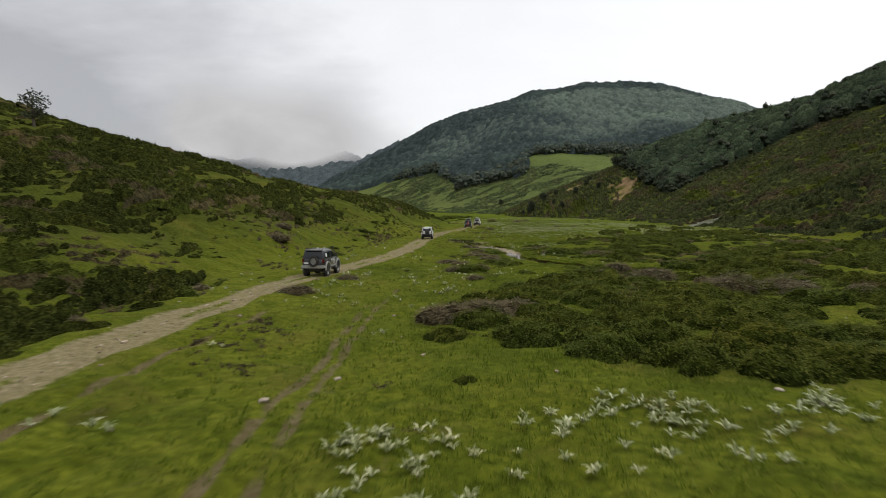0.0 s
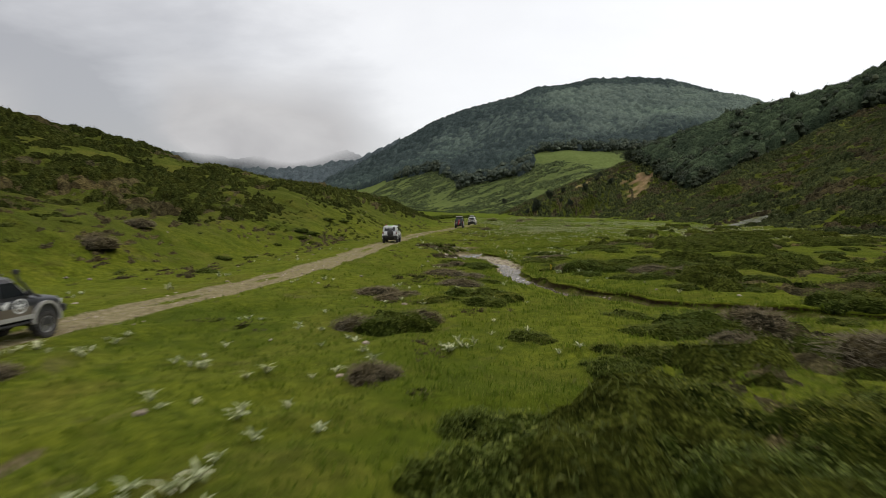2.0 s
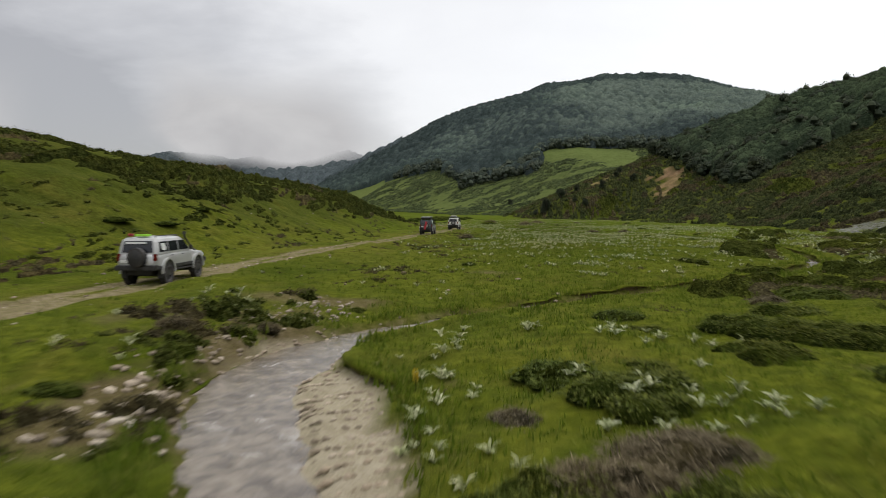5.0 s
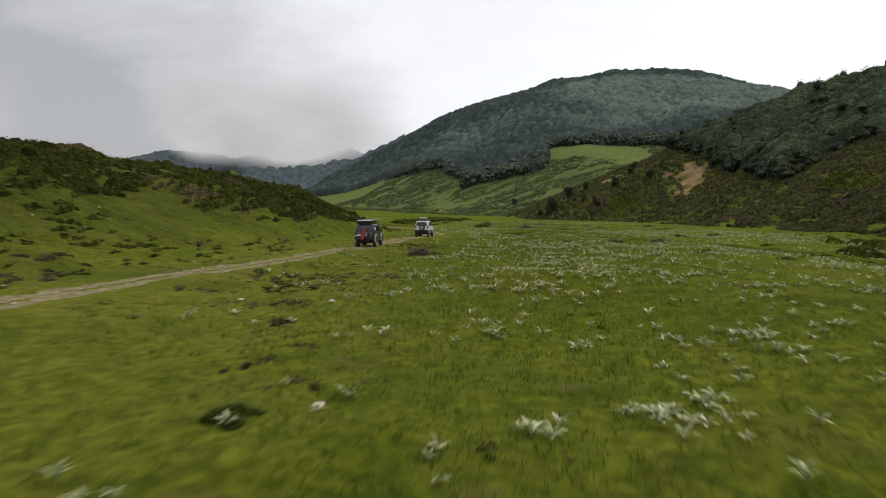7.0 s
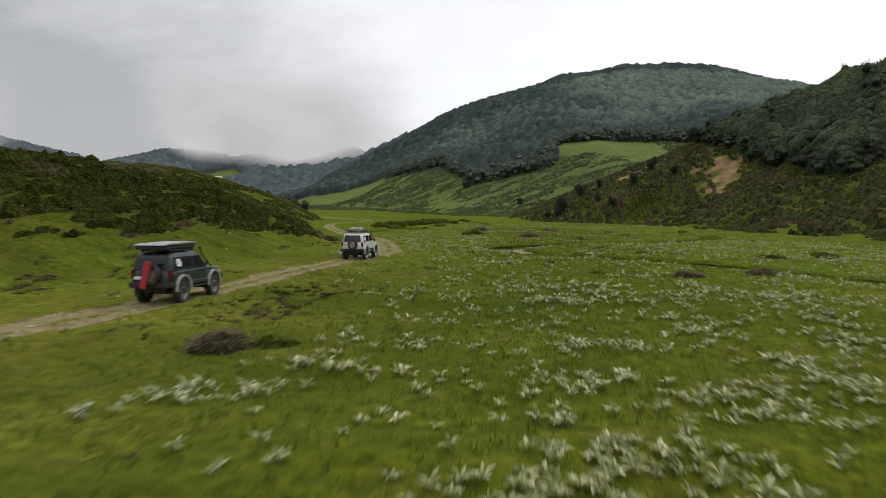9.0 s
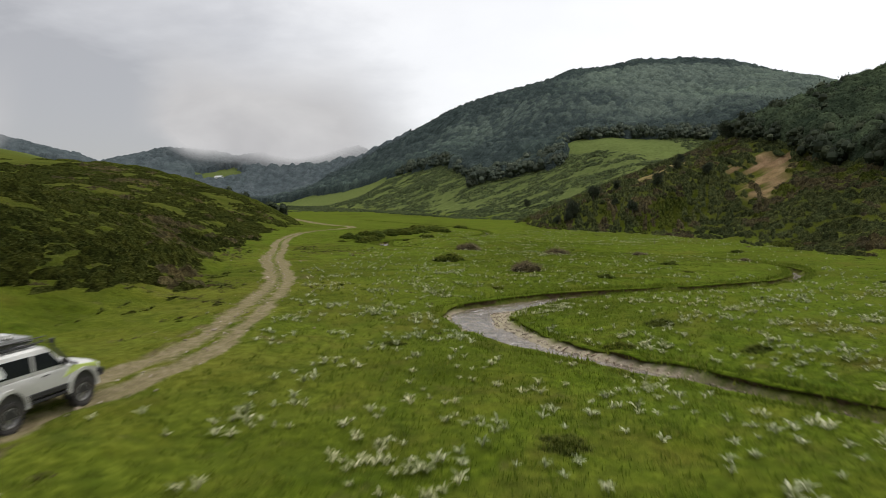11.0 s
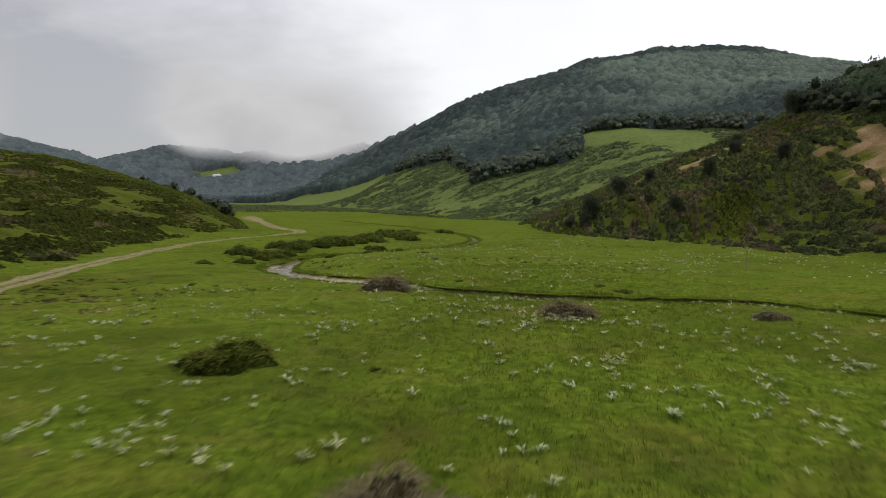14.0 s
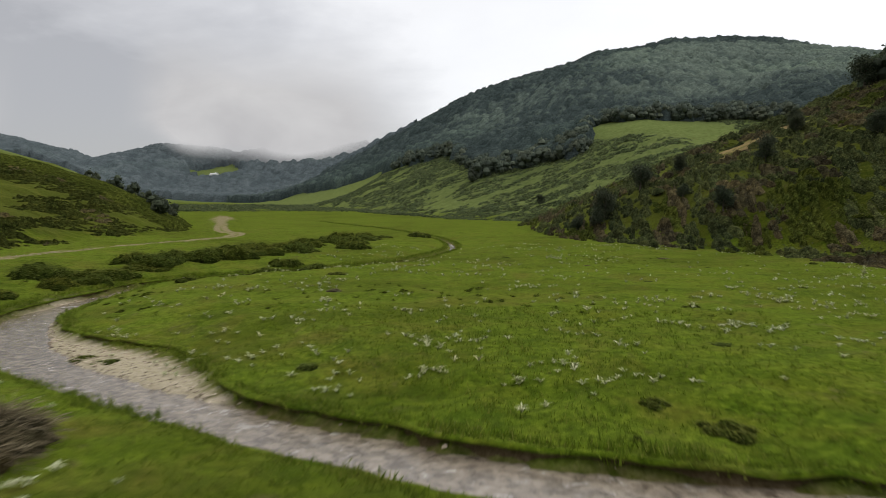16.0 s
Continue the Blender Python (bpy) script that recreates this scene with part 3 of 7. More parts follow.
def stream_bank(name, sign):
    """The turf edge of the brook on one side: a grassy lip that hangs over a low dark face of earth."""
    line = STREAM[(STREAM[:, 1] > 30) & (STREAM[:, 1] < 330)]
    t = np.gradient(line[:, :2], axis=0)
    t /= np.linalg.norm(t, axis=1)[:, None]
    side = np.stack([-t[:, 1], t[:, 0]], 1) * sign
    along = np.arange(len(line)) * 0.4
    edge = line[:, 2] + (line[:, 3] if sign > 0 else line[:, 4]) * 1.15 + 0.24 + 0.16 * vnoise(along, along * 0 + sign, 1.7, 66) + 0.10 * vnoise(along, along * 0 + sign, 0.7, 67)
    water = water_level(line[:, 1])
    far = line[:, :2] + side * (edge + 0.75)[:, None]
    top = np.clip(height(far[:, 0], far[:, 1]), water + 0.22, water + np.interp(line[:, 1], [120, 180], [0.85, 0.42]))
    if sign > 0:
        worn = step(83.5, 85.5, line[:, 1]) * (1 - step(99, 101.5, line[:, 1]))
        top = top * (1 - worn) + (water + 0.02) * worn
    rows = []
    for out, rise, earth in ((-0.06, -0.08, 1.0), (0.02, 0.35, 1.0), (0.0, 0.72, 1.0), (-0.13, 0.86, 0.3), (-0.10, 1.02, 0.0), (0.14, 1.10, 0.0), (0.60, 0.92, 0.0)):
        p = line[:, :2] + side * (edge + out + 0.05 * vnoise(along, along * 0 + 9 * out, 0.55, 68))[:, None]
        rows.append((np.c_[p, water + (top - water) * rise + 0.02 * vnoise(along, along * 0 + 7 * rise, 0.6, 69)], np.full(len(line), earth)))
    n, m = len(line), len(rows)
    q = (np.arange(m - 1)[:, None] * n + np.arange(n - 1)[None, :]).ravel()
    f = np.stack([q, q + 1, q + n + 1, q + n], 1)
    me = arrays_to_mesh(name, np.concatenate([r[0] for r in rows]), f if sign < 0 else f[:, ::-1])
    earth = np.concatenate([r[1] for r in rows])
    add_float(me, "bank", earth)
    add_float(me, "cut", earth)
    add_float(me, "lush", np.tile(step(130, 190, line[:, 1]), m))
    me.materials.append(GROUND)
    tagged(new(name, me), "undercut earth bank with a grassy lip along the brook", "bank", kind="structure")


stream_bank("bank_west", 1)
stream_bank("bank_east", -1)


# ---- plants: materials ----
def foliage(name, dark, light, rough=0.7, tip=None, thin=0.35, each=0.1):
    m, n, l, b = mat(name, rough, spec=0.06)
    rnd = n.new("ShaderNodeNewGeometry").outputs["Random Per Island"]
    ob = n.new("ShaderNodeObjectInfo").outputs["Random"]
    c = ramp(n, l, rnd, [(0.0, tuple(v * 0.70 for v in dark)), (0.7, tuple(v * 0.72 for v in light)), (1.0, tuple(v * 0.74 for v in tip or light))])
    c = mix(n, l, calc(n, l, "MULTIPLY", ob, each), c, mix(n, l, 1.0, c, (1.25, 1.0, 0.7), "MULTIPLY"))
    wide = tex(n, l, 0.11, 3, 0.5, n.new("ShaderNodeNewGeometry").outputs["Position"])
    c = mix(n, l, calc(n, l, "MULTIPLY", calc(n, l, "SUBTRACT", wide, 0.4, True), 2.0, True), c, mix(n, l, 1.0, c, (1.3, 1.12, 0.95), "MULTIPLY"))
    l.new(c, b.inputs["Base Color"])
    if thin:
        t = n.new("ShaderNodeBsdfTranslucent")
        l.new(c, t.inputs["Color"])
        mx = n.new("ShaderNodeMixShader")
        mx.inputs[0].default_value = thin
        l.new(b.outputs[0], mx.inputs[1])
        l.new(t.outputs[0], mx.inputs[2])
        l.new(mx.outputs[0], n["Material Output"].inputs["Surface"])
    return m


JUNIPER = foliage("juniper_leaves", (0.056, 0.082, 0.016), (0.128, 0.170, 0.032), tip=(0.205, 0.250, 0.054), each=0.8)
HEATH = foliage("dry_heath_twigs", (0.115, 0.098, 0.060), (0.235, 0.202, 0.128), tip=(0.36, 0.315, 0.215))
# dark leaf green with extra blue for the haze over the spur
LEAF = foliage("beech_leaves", (0.034, 0.046, 0.030), (0.064, 0.082, 0.051), tip=(0.100, 0.122, 0.073))
# leaf green made paler and bluer, with the haze of distance mixed in
FARLEAF = foliage("hazy_beech_leaves", (0.062, 0.080, 0.062), (0.110, 0.138, 0.102), tip=(0.165, 0.196, 0.140))
SILVER = foliage("silvery_leaves", (0.18, 0.22, 0.088), (0.43, 0.48, 0.26), tip=(0.78, 0.81, 0.56))
GRASS = foliage("grass_blades", (0.076, 0.120, 0.010), (0.140, 0.200, 0.020), tip=(0.24, 0.265, 0.055), thin=0.5)
BILBERRY = foliage("bilberry_leaves", (0.040, 0.052, 0.010), (0.090, 0.104, 0.018), tip=(0.15, 0.16, 0.03))
BARK = plain("bark", (0.085, 0.068, 0.052), 0.9, vary=0.5, scale=3)
STONE = foliage("pale_stones", (0.20, 0.165, 0.12), (0.38, 0.325, 0.25), 0.85, tip=(0.56, 0.50, 0.40), thin=0.0)


def carpet(name, dark, mid, light, scale=9.0):
    """Dense twiggy shrub surface: fine leaf mottling and relief on low domes."""
    m, n, l, b = mat(name, 1.0, spec=0.0)
    co = n.new("ShaderNodeNewGeometry").outputs["Position"]
    rnd = n.new("ShaderNodeNewGeometry").outputs["Random Per Island"]
    fine, wide = tex(n, l, scale, 5, 0.72, co), tex(n, l, scale * 0.16, 3, 0.5, co)
    c = ramp(n, l, fine, [(0.40, tuple(v * 0.62 for v in dark)), (0.52, tuple(v * 0.62 for v in mid)), (0.64, tuple(v * 0.66 for v in light))])
    c = mix(n, l, calc(n, l, "MULTIPLY", rnd, 0.6), c, mix(n, l, 1.0, c, (1.35, 1.15, 0.9), "MULTIPLY"))
    c = mix(n, l, calc(n, l, "MULTIPLY", calc(n, l, "SUBTRACT", wide, 0.40, True), 5.0, True), mix(n, l, 1.0, c, (1.45, 1.5, 1.3), "MULTIPLY"), mix(n, l, 1.0, c, (0.6, 0.62, 0.62), "MULTIPLY"))
    c = mix(n, l, attr(n, "tint"), mix(n, l, 1.0, c, (0.58, 0.60, 0.60), "MULTIPLY"), mix(n, l, 1.0, c, (1.30, 1.24, 1.10), "MULTIPLY"))
    l.new(c, b.inputs["Base Color"])
    bump(n, l, b, fine, 1.0, 0.25)
    return m


CARPET = carpet("shrub_carpet", (0.018, 0.024, 0.007), (0.052, 0.066, 0.016), (0.115, 0.132, 0.034))
# shrub green, deepened on the inner domes for shade beneath the leaves
SLOPECARPET = carpet("slope_carpet", (0.015, 0.020, 0.007), (0.044, 0.054, 0.016), (0.100, 0.112, 0.034))
BROWNMAT = carpet("heath_carpet", (0.044, 0.038, 0.022), (0.110, 0.095, 0.055), (0.185, 0.162, 0.098))


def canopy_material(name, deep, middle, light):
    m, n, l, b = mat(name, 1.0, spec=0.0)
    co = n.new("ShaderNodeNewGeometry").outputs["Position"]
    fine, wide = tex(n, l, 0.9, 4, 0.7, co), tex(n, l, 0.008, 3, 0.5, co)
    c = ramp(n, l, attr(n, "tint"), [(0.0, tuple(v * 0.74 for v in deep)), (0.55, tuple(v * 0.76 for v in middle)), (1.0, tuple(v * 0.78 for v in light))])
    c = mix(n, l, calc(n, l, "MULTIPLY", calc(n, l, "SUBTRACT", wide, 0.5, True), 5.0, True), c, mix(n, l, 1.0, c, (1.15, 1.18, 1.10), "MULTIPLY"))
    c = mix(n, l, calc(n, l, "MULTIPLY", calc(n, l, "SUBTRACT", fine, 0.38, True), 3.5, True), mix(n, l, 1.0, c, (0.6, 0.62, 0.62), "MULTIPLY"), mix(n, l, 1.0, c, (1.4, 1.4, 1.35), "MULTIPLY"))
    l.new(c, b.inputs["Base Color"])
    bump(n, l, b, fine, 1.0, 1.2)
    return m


# mountain and far-hill crowns are blued and lifted: distance haze in the base colour
CANOPY = canopy_material("hazy_forest_canopy", (0.028, 0.038, 0.038), (0.064, 0.083, 0.079), (0.150, 0.184, 0.152))
FARCANOPY = canopy_material("hazy_far_canopy", (0.066, 0.083, 0.090), (0.096, 0.116, 0.124), (0.132, 0.153, 0.160))
SPURCANOPY = canopy_material("spur_canopy", (0.022, 0.032, 0.021), (0.048, 0.065, 0.039), (0.092, 0.118, 0.066))
# shrubs of the valley head, lightened and greyed in colour as haze does
HAZYMAT = carpet("hillside_carpet", (0.040, 0.057, 0.030), (0.088, 0.117, 0.060), (0.150, 0.186, 0.096), 4)
HAZYLEAF = foliage("hillside_leaves", (0.062, 0.084, 0.042), (0.120, 0.155, 0.076), tip=(0.200, 0.235, 0.118))
INNER = {"juniper_leaves": carpet("inner_juniper", (0.026, 0.038, 0.009), (0.072, 0.096, 0.020), (0.145, 0.175, 0.040), 12), "dry_heath_twigs": carpet("inner_heath", (0.056, 0.047, 0.027), (0.132, 0.111, 0.068), (0.220, 0.187, 0.120), 12)}
SLOPELEAF = foliage("slope_shrub_leaves", (0.056, 0.074, 0.016), (0.112, 0.134, 0.030), tip=(0.180, 0.196, 0.052), each=0.0)
SLOPEHEATH = foliage("slope_heath_twigs", (0.066, 0.058, 0.026), (0.115, 0.100, 0.050), tip=(0.165, 0.145, 0.082))
LIGHTMAT = carpet("bilberry_carpet", (0.024, 0.034, 0.009), (0.064, 0.082, 0.020), (0.130, 0.152, 0.040))


def sprigs(centres, normals, length, width, rng, droop=0.3):
    """Bent leaf blades, two triangles each, growing out of the given places."""
    n = len(centres)
    out = normals + droop * rng.normal(size=(n, 3))
    out /= np.linalg.norm(out, axis=1)[:, None]
    across = np.cross(out, rng.normal(size=(n, 3)))
    across /= np.linalg.norm(across, axis=1)[:, None] + 1e-9
    ln, wd = length * rng.uniform(0.6, 1.4, n)[:, None], width * rng.uniform(0.6, 1.3, n)[:, None]
    base, mid, end = centres, centres + out * ln * 0.55, centres + out * ln + np.array([0, 0, -0.12]) * ln
    v = np.stack([base, mid - across * wd / 2, end, mid + across * wd / 2], 1).reshape(-1, 3)
    return v, np.arange(4 * n).reshape(n, 4)


def mound(rng, rings=5, seg=12, lump=0.22):
    """A lumpy low dome of unit radius, as (verts, quads)."""
    v = []
    for i in range(rings + 1):
        a = i / rings * math.pi / 2
        for j in range(seg):
            p = 2 * math.pi * j / seg
            k = 1 + lump * rng.normal() * (i < rings)
            v.append((math.cos(a) * math.cos(p) * k, math.cos(a) * math.sin(p) * k, math.sin(a) * k))
    q = [(i * seg + j, i * seg + (j + 1) % seg, (i + 1) * seg + (j + 1) % seg, (i + 1) * seg + j) for i in range(rings) for j in range(seg)]
    return np.array(v), np.array(q)


def lobed_form(rng, lobes, leaves, length, width, reach=0.62, rings=3, seg=9):
    """A low spreading crown of several rounded lobes with a skin of leafy sprigs, about 1 in radius and 1 high: domes and sprigs as (verts, quads)."""
    dv, df, sv, sf, at, al = [], [], [], [], 0, 0
    for k in range(lobes):
        a, out = 2.4 * k + rng.uniform(-0.5, 0.5), reach * math.sqrt((k + 0.3) / lobes)
        c = np.array([out * math.cos(a), out * math.sin(a), 0.0])
        rad, tall = rng.uniform(0.26, 0.46), rng.uniform(0.55, 1.0) * (1.05 - 0.45 * out / reach)
        size = np.array([rad, rad, tall])
        v, f = mound(rng, rings, seg, 0.09)
        dv.append(v * size * 0.90 + c - np.array([0, 0, 0.10]))
        df.append(f + at)
        at += len(v)
        n = leaves // lobes
        d = rng.normal(size=(n, 3))
        d[:, 2] = np.abs(d[:, 2]) * 1.1 + 0.12
        d /= np.linalg.norm(d, axis=1)[:, None]
        v, f = sprigs(c + d * size * rng.uniform(0.80, 1.0, n)[:, None], d * np.array([1, 1, 0.45]) + np.array([0, 0, 0.08]), length, width, rng, 0.5)
        sv.append(v)
        sf.append(f + al)
        al += len(v)
    return np.concatenate(dv), np.concatenate(df), np.concatenate(sv), np.concatenate(sf)


def bush_meshes(name, seed, material, count, length, width, size, tall, lobes=11, reach=0.62):
    """Foliage and inner crown of one bush, size metres across."""
    rng = np.random.default_rng(seed)
    dv, df, sv, sf = lobed_form(rng, lobes, count, length / (size / 2), width / (size / 2), reach, rings=4, seg=10)
    sc = np.array([size / 2, size / 2, tall])
    leaf = arrays_to_mesh(name + "_foliage", sv * sc, sf, False)
    leaf.materials.append(material)
    core = arrays_to_mesh(name + "_branches", dv * sc, df)
    core.materials.append(INNER[material.name])
    return leaf, core


def bush_thing(name, meshes, label, category, group):
    root = new(name, None)
    for part_name, me in zip(("foliage", "inner_crown"), meshes):
        o = new(part_name, me)
        o.parent = root
    return tagged(root, label, category, group)


# ---- bushes on the valley floor ----
JUNI = [bush_meshes("juniper", 100 + k, JUNIPER, 2200, 0.12, 0.042, 2.6, 0.75) for k in range(4)]
HEAT = [bush_meshes("heath", 120 + k, HEATH, 2200, 0.24, 0.022, 2.9, 0.86, 10, 0.44) for k in range(2)]
BIGJ = [bush_meshes("wide_juniper", 140 + k, JUNIPER, 3300, 0.15, 0.055, 4.4, 1.2, 18) for k in range(3)]
protos = {}


def put_bush(kind, x, y, size=1.0, turn=0.0, tall=1.0):
    table = {"j": (JUNI, "juniper_bush", "low dark green spreading juniper bush in the grass", "bush", "low junipers"),
             "h": (HEAT, "heath_bush", "brownish grey twiggy heath bush in the grass", "bush", "brown heath bushes"),
             "w": (BIGJ, "juniper_thicket", "wide dark green juniper thicket with a dense low crown", "bush", "juniper thickets")}
    meshes, name, label, category, group = table[kind]
    n = int(abs(x * 7.3 + y * 3.1)) % len(meshes)
    m = pose(x, y, float(height(x, y)[0]) - 0.06, 0, 0, turn) @ Matrix.Diagonal((size, size, size * tall, 1))
    if (kind, n) in protos:
        made = copy_thing(protos[kind, n], Matrix())
    else:
        made = protos[kind, n] = bush_thing(name, meshes[n], label, category, group)
    made.matrix_basis = m
    return made


# kind, x, y, size, height; stretch by stretch up the valley
LOWER = [("j", 5.6, 40.5, 0.75, 1), ("h", 2.3, 50.0, 0.85, 0.9), ("w", 3.5, 50.2, 0.78, 0.9), ("h", 4.4, 50.8, 0.8, 0.9), ("j", 6.9, 55, 1.0, 1), ("j", 7.9, 56.4, 0.8, 0.9), ("h", 2.9, 57.5, 0.75, 0.7), ("j", 4.9, 55.4, 0.6, 0.8), ("h", 3.4, 43.5, 0.7, 0.8), ("w", 13.6, 48.5, 0.6, 1), ("h", 15, 49.2, 1.3, 0.9),
         ("j", 8.0, 47.4, 0.42, 0.8), ("j", 9.5, 46, 0.5, 0.9), ("h", 1.0, 28.4, 1.5, 0.8), ("h", 2.6, 29.4, 1.6, 0.8), ("h", 4.2, 30.4, 1.4, 0.7), ("h", 16.6, 45.6, 1.8, 0.7), ("h", 19, 38.4, 2.0, 0.8), ("h", 21.5, 37, 1.9, 0.8), ("w", 14.4, 68.1, 0.5, 0.6), ("w", 17.9, 62, 0.55, 0.6), ("w", 23.6, 64.7, 0.7, 0.6)]
FORELAND = [("h", 2.2, 60.2, 1.2, 0.5), ("h", 3.5, 59.2, 1.0, 0.45), ("h", 6.2, 62.4, 1.2, 0.45), ("j", 6.0, 58.7, 0.9, 0.75), ("j", 7.3, 58.3, 0.95, 0.75), ("j", 8.3, 59.6, 0.7, 0.55), ("j", 5.3, 56.8, 0.75, 0.6), ("j", 6.6, 66.0, 1.0, 0.55), ("j", 8.0, 65.8, 0.8, 0.5), ("w", 19.6, 64.4, 0.75, 0.55), ("w", 21.2, 61.6, 0.75, 0.5), ("w", 18.4, 68.2, 0.75, 0.5)]
ROADSIDE = [("h", -7.5, 36.5, 1.1, 0.7), ("h", -5.4, 43.4, 0.9, 0.7), ("j", -9.8, 70.5, 0.8, 0.8), ("h", -16, 69, 1.3, 0.9), ("h", -17.5, 78, 1.2, 0.8), ("j", -8.2, 98.5, 0.75, 0.8), ("j", -9.6, 99.5, 0.8, 0.8), ("w", -22, 86, 0.6, 0.7), ("j", -11.6, 78.9, 0.7, 0.7), ("j", -10.6, 92, 0.6, 0.8), ("w", -10.6, 103, 0.62, 0.8), ("w", -9.4, 104, 0.6, 0.7), ("w", -9.7, 118, 0.6, 0.6), ("w", -8.3, 122.3, 0.6, 0.5), ("w", -8.4, 130.1, 0.55, 0.6)]
BEND = [("w", 8.1, 76.6, 0.8, 0.6), ("w", 6.2, 79, 0.65, 0.55), ("w", 8.5, 79, 0.55, 0.5), ("j", 9.2, 77.2, 0.7, 0.5), ("h", 6.7, 77.4, 0.9, 0.6), ("j", 13.6, 76.2, 0.7, 0.6), ("w", 14.8, 71.3, 0.9, 1), ("w", 16.3, 71.4, 0.8, 0.9), ("j", 13.2, 73.3, 0.7, 0.8), ("w", 13.6, 79.6, 0.8, 0.55), ("j", 14.5, 79.3, 0.7, 0.6), ("h", 5.6, 68.4, 1.4, 0.45), ("h", 7.2, 67.5, 1.0, 0.45), ("w", 21.7, 91, 0.6, 0.6), ("w", 23.9, 84.6, 0.6, 0.6), ("j", 21.7, 79.3, 0.8, 0.6)]
MEANDER = [("j", 14.8, 88.1, 1.1, 0.45), ("j", 15.6, 86.1, 1.2, 0.45), ("h", 13.6, 85.7, 0.6, 0.35), ("j", 16.6, 88.4, 0.7, 0.4), ("w", 18, 92.6, 0.6, 0.4), ("h", 15.4, 83.6, 1.0, 0.35), ("j", 14, 82.6, 0.9, 0.35), ("j", 6.4, 63.6, 0.8, 0.7), ("j", 26.5, 99, 1.3, 0.7), ("j", 23, 94.5, 1.2, 0.7), ("h", 29, 93, 1.3, 0.6), ("j", 6.0, 89.6, 0.5, 1), ("j", 5.0, 86.6, 0.5, 0.8), ("h", 5.0, 92, 0.55, 0.8), ("h", 7.2, 93.2, 0.4, 0.9), ("j", 9.2, 97.6, 0.4, 0.8)]
MIDDLE = [("w", 31, 112, 1, 0.7), ("j", 28, 115, 1.1, 0.7), ("j", 14, 113.2, 0.5, 0.7), ("h", 15.4, 150.5, 0.95, 1), ("j", 16.5, 151.3, 0.8, 0.8), ("j", 14.2, 160.5, 0.5, 0.7), ("h", 35.2, 169.6, 0.95, 0.75), ("h", 40.5, 172, 0.95, 0.75), ("w", 47, 183.6, 0.75, 0.7), ("w", 53, 187, 0.8, 0.7), ("j", 23.6, 191.5, 0.6, 0.7),
          ("j", 33.5, 192.5, 0.75, 0.8), ("j", 36.5, 196.5, 0.8, 0.8), ("j", 38.8, 191, 0.7, 0.8), ("j", 29.0, 180, 0.7, 0.5), ("j", 30.6, 171.9, 0.6, 0.6), ("j", 29.2, 212.2, 0.45, 0.8)]
UPPER = [("w", 25.0, 238.4, 0.95, 1.35), ("h", 32.7, 226.2, 1.62, 0.95), ("h", 39.2, 250.0, 1.75, 0.8), ("j", 40.4, 250.6, 0.6, 0.8), ("w", 49.2, 234.4, 0.6, 0.75), ("j", 50.6, 237.6, 0.55, 0.7), ("j", 39.0, 219.6, 0.78, 0.85), ("h", 62, 245, 0.8, 0.9), ("j", 67.4, 260, 0.9, 0.7), ("h", 27.6, 263.2, 2.1, 0.85), ("h", 50.3, 250, 1.0, 0.7),
         ("j", 40.3, 242.2, 0.3, 0.9), ("j", 30.6, 238, 0.35, 0.7), ("j", 44.8, 269.2, 0.5, 0.6), ("j", 46.4, 267.6, 0.8, 0.5), ("j", 39.3, 295, 0.5, 0.6), ("j", 27, 303, 0.8, 0.6), ("w", 84, 327, 0.8, 0.7), ("w", 79, 322, 0.7, 0.7), ("w", 95, 314, 0.8, 0.7)]
POOL = [("w", 14.6, 72.9, 0.7, 0.7), ("w", 16.2, 73.8, 0.75, 0.75), ("w", 18.1, 72.6, 0.8, 0.75), ("w", 20.3, 74.2, 0.8, 0.7), ("w", 22.4, 75.2, 0.85, 0.7), ("w", 17.0, 70.2, 0.7, 0.6), ("w", 19.4, 70.6, 0.75, 0.65), ("w", 21.8, 71.8, 0.8, 0.65),
        ("h", 13.9, 71.9, 0.8, 0.85), ("h", 15.4, 72.2, 0.95, 0.8), ("h", 18.0, 68.4, 1.0, 0.7), ("h", 20.2, 67.6, 1.1, 0.7), ("w", 22.0, 68.4, 0.8, 0.6), ("w", 24.4, 72.6, 0.85, 0.65), ("j", 16.4, 66.8, 0.8, 0.7), ("w", 13.4, 82.0, 0.6, 0.5), ("w", 15.4, 81.6, 0.7, 0.5), ("h", 14.4, 82.6, 0.9, 0.5),
        ("w", 6.4, 77.6, 0.7, 0.5), ("w", 7.6, 78.0, 0.75, 0.5), ("h", 5.6, 76.4, 0.9, 0.5), ("w", 19.4, 88.8, 0.6, 0.6), ("w", 21.0, 86.0, 0.6, 0.5), ("w", 11.8, 52.2, 0.6, 0.6), ("h", 13.4, 46.6, 1.0, 0.7), ("w", 11.9, 48.8, 0.7, 0.85), ("w", 13.6, 49.4, 0.85, 0.85), ("w", 15.6, 49.6, 0.85, 0.8), ("w", 10.6, 45.4, 0.55, 0.7), ("w", 9.2, 44.4, 0.5, 0.7), ("j", 7.6, 47.9, 0.7, 0.6), ("w", 16.4, 66.4, 0.6, 0.6), ("w", 17.8, 65.2, 0.65, 0.6), ("w", 19.2, 66.2, 0.75, 0.7), ("h", 18.8, 68.9, 1.2, 0.7), ("w", 20.7, 92.1, 0.75, 0.6), ("w", 21.5, 91.1, 0.8, 0.6), ("w", 22.4, 90.4, 0.8, 0.6), ("j", 17.8, 94.5, 0.8, 0.5), ("j", 16.3, 87.3, 0.9, 0.4), ("h", 15.8, 83.6, 0.9, 0.4)]
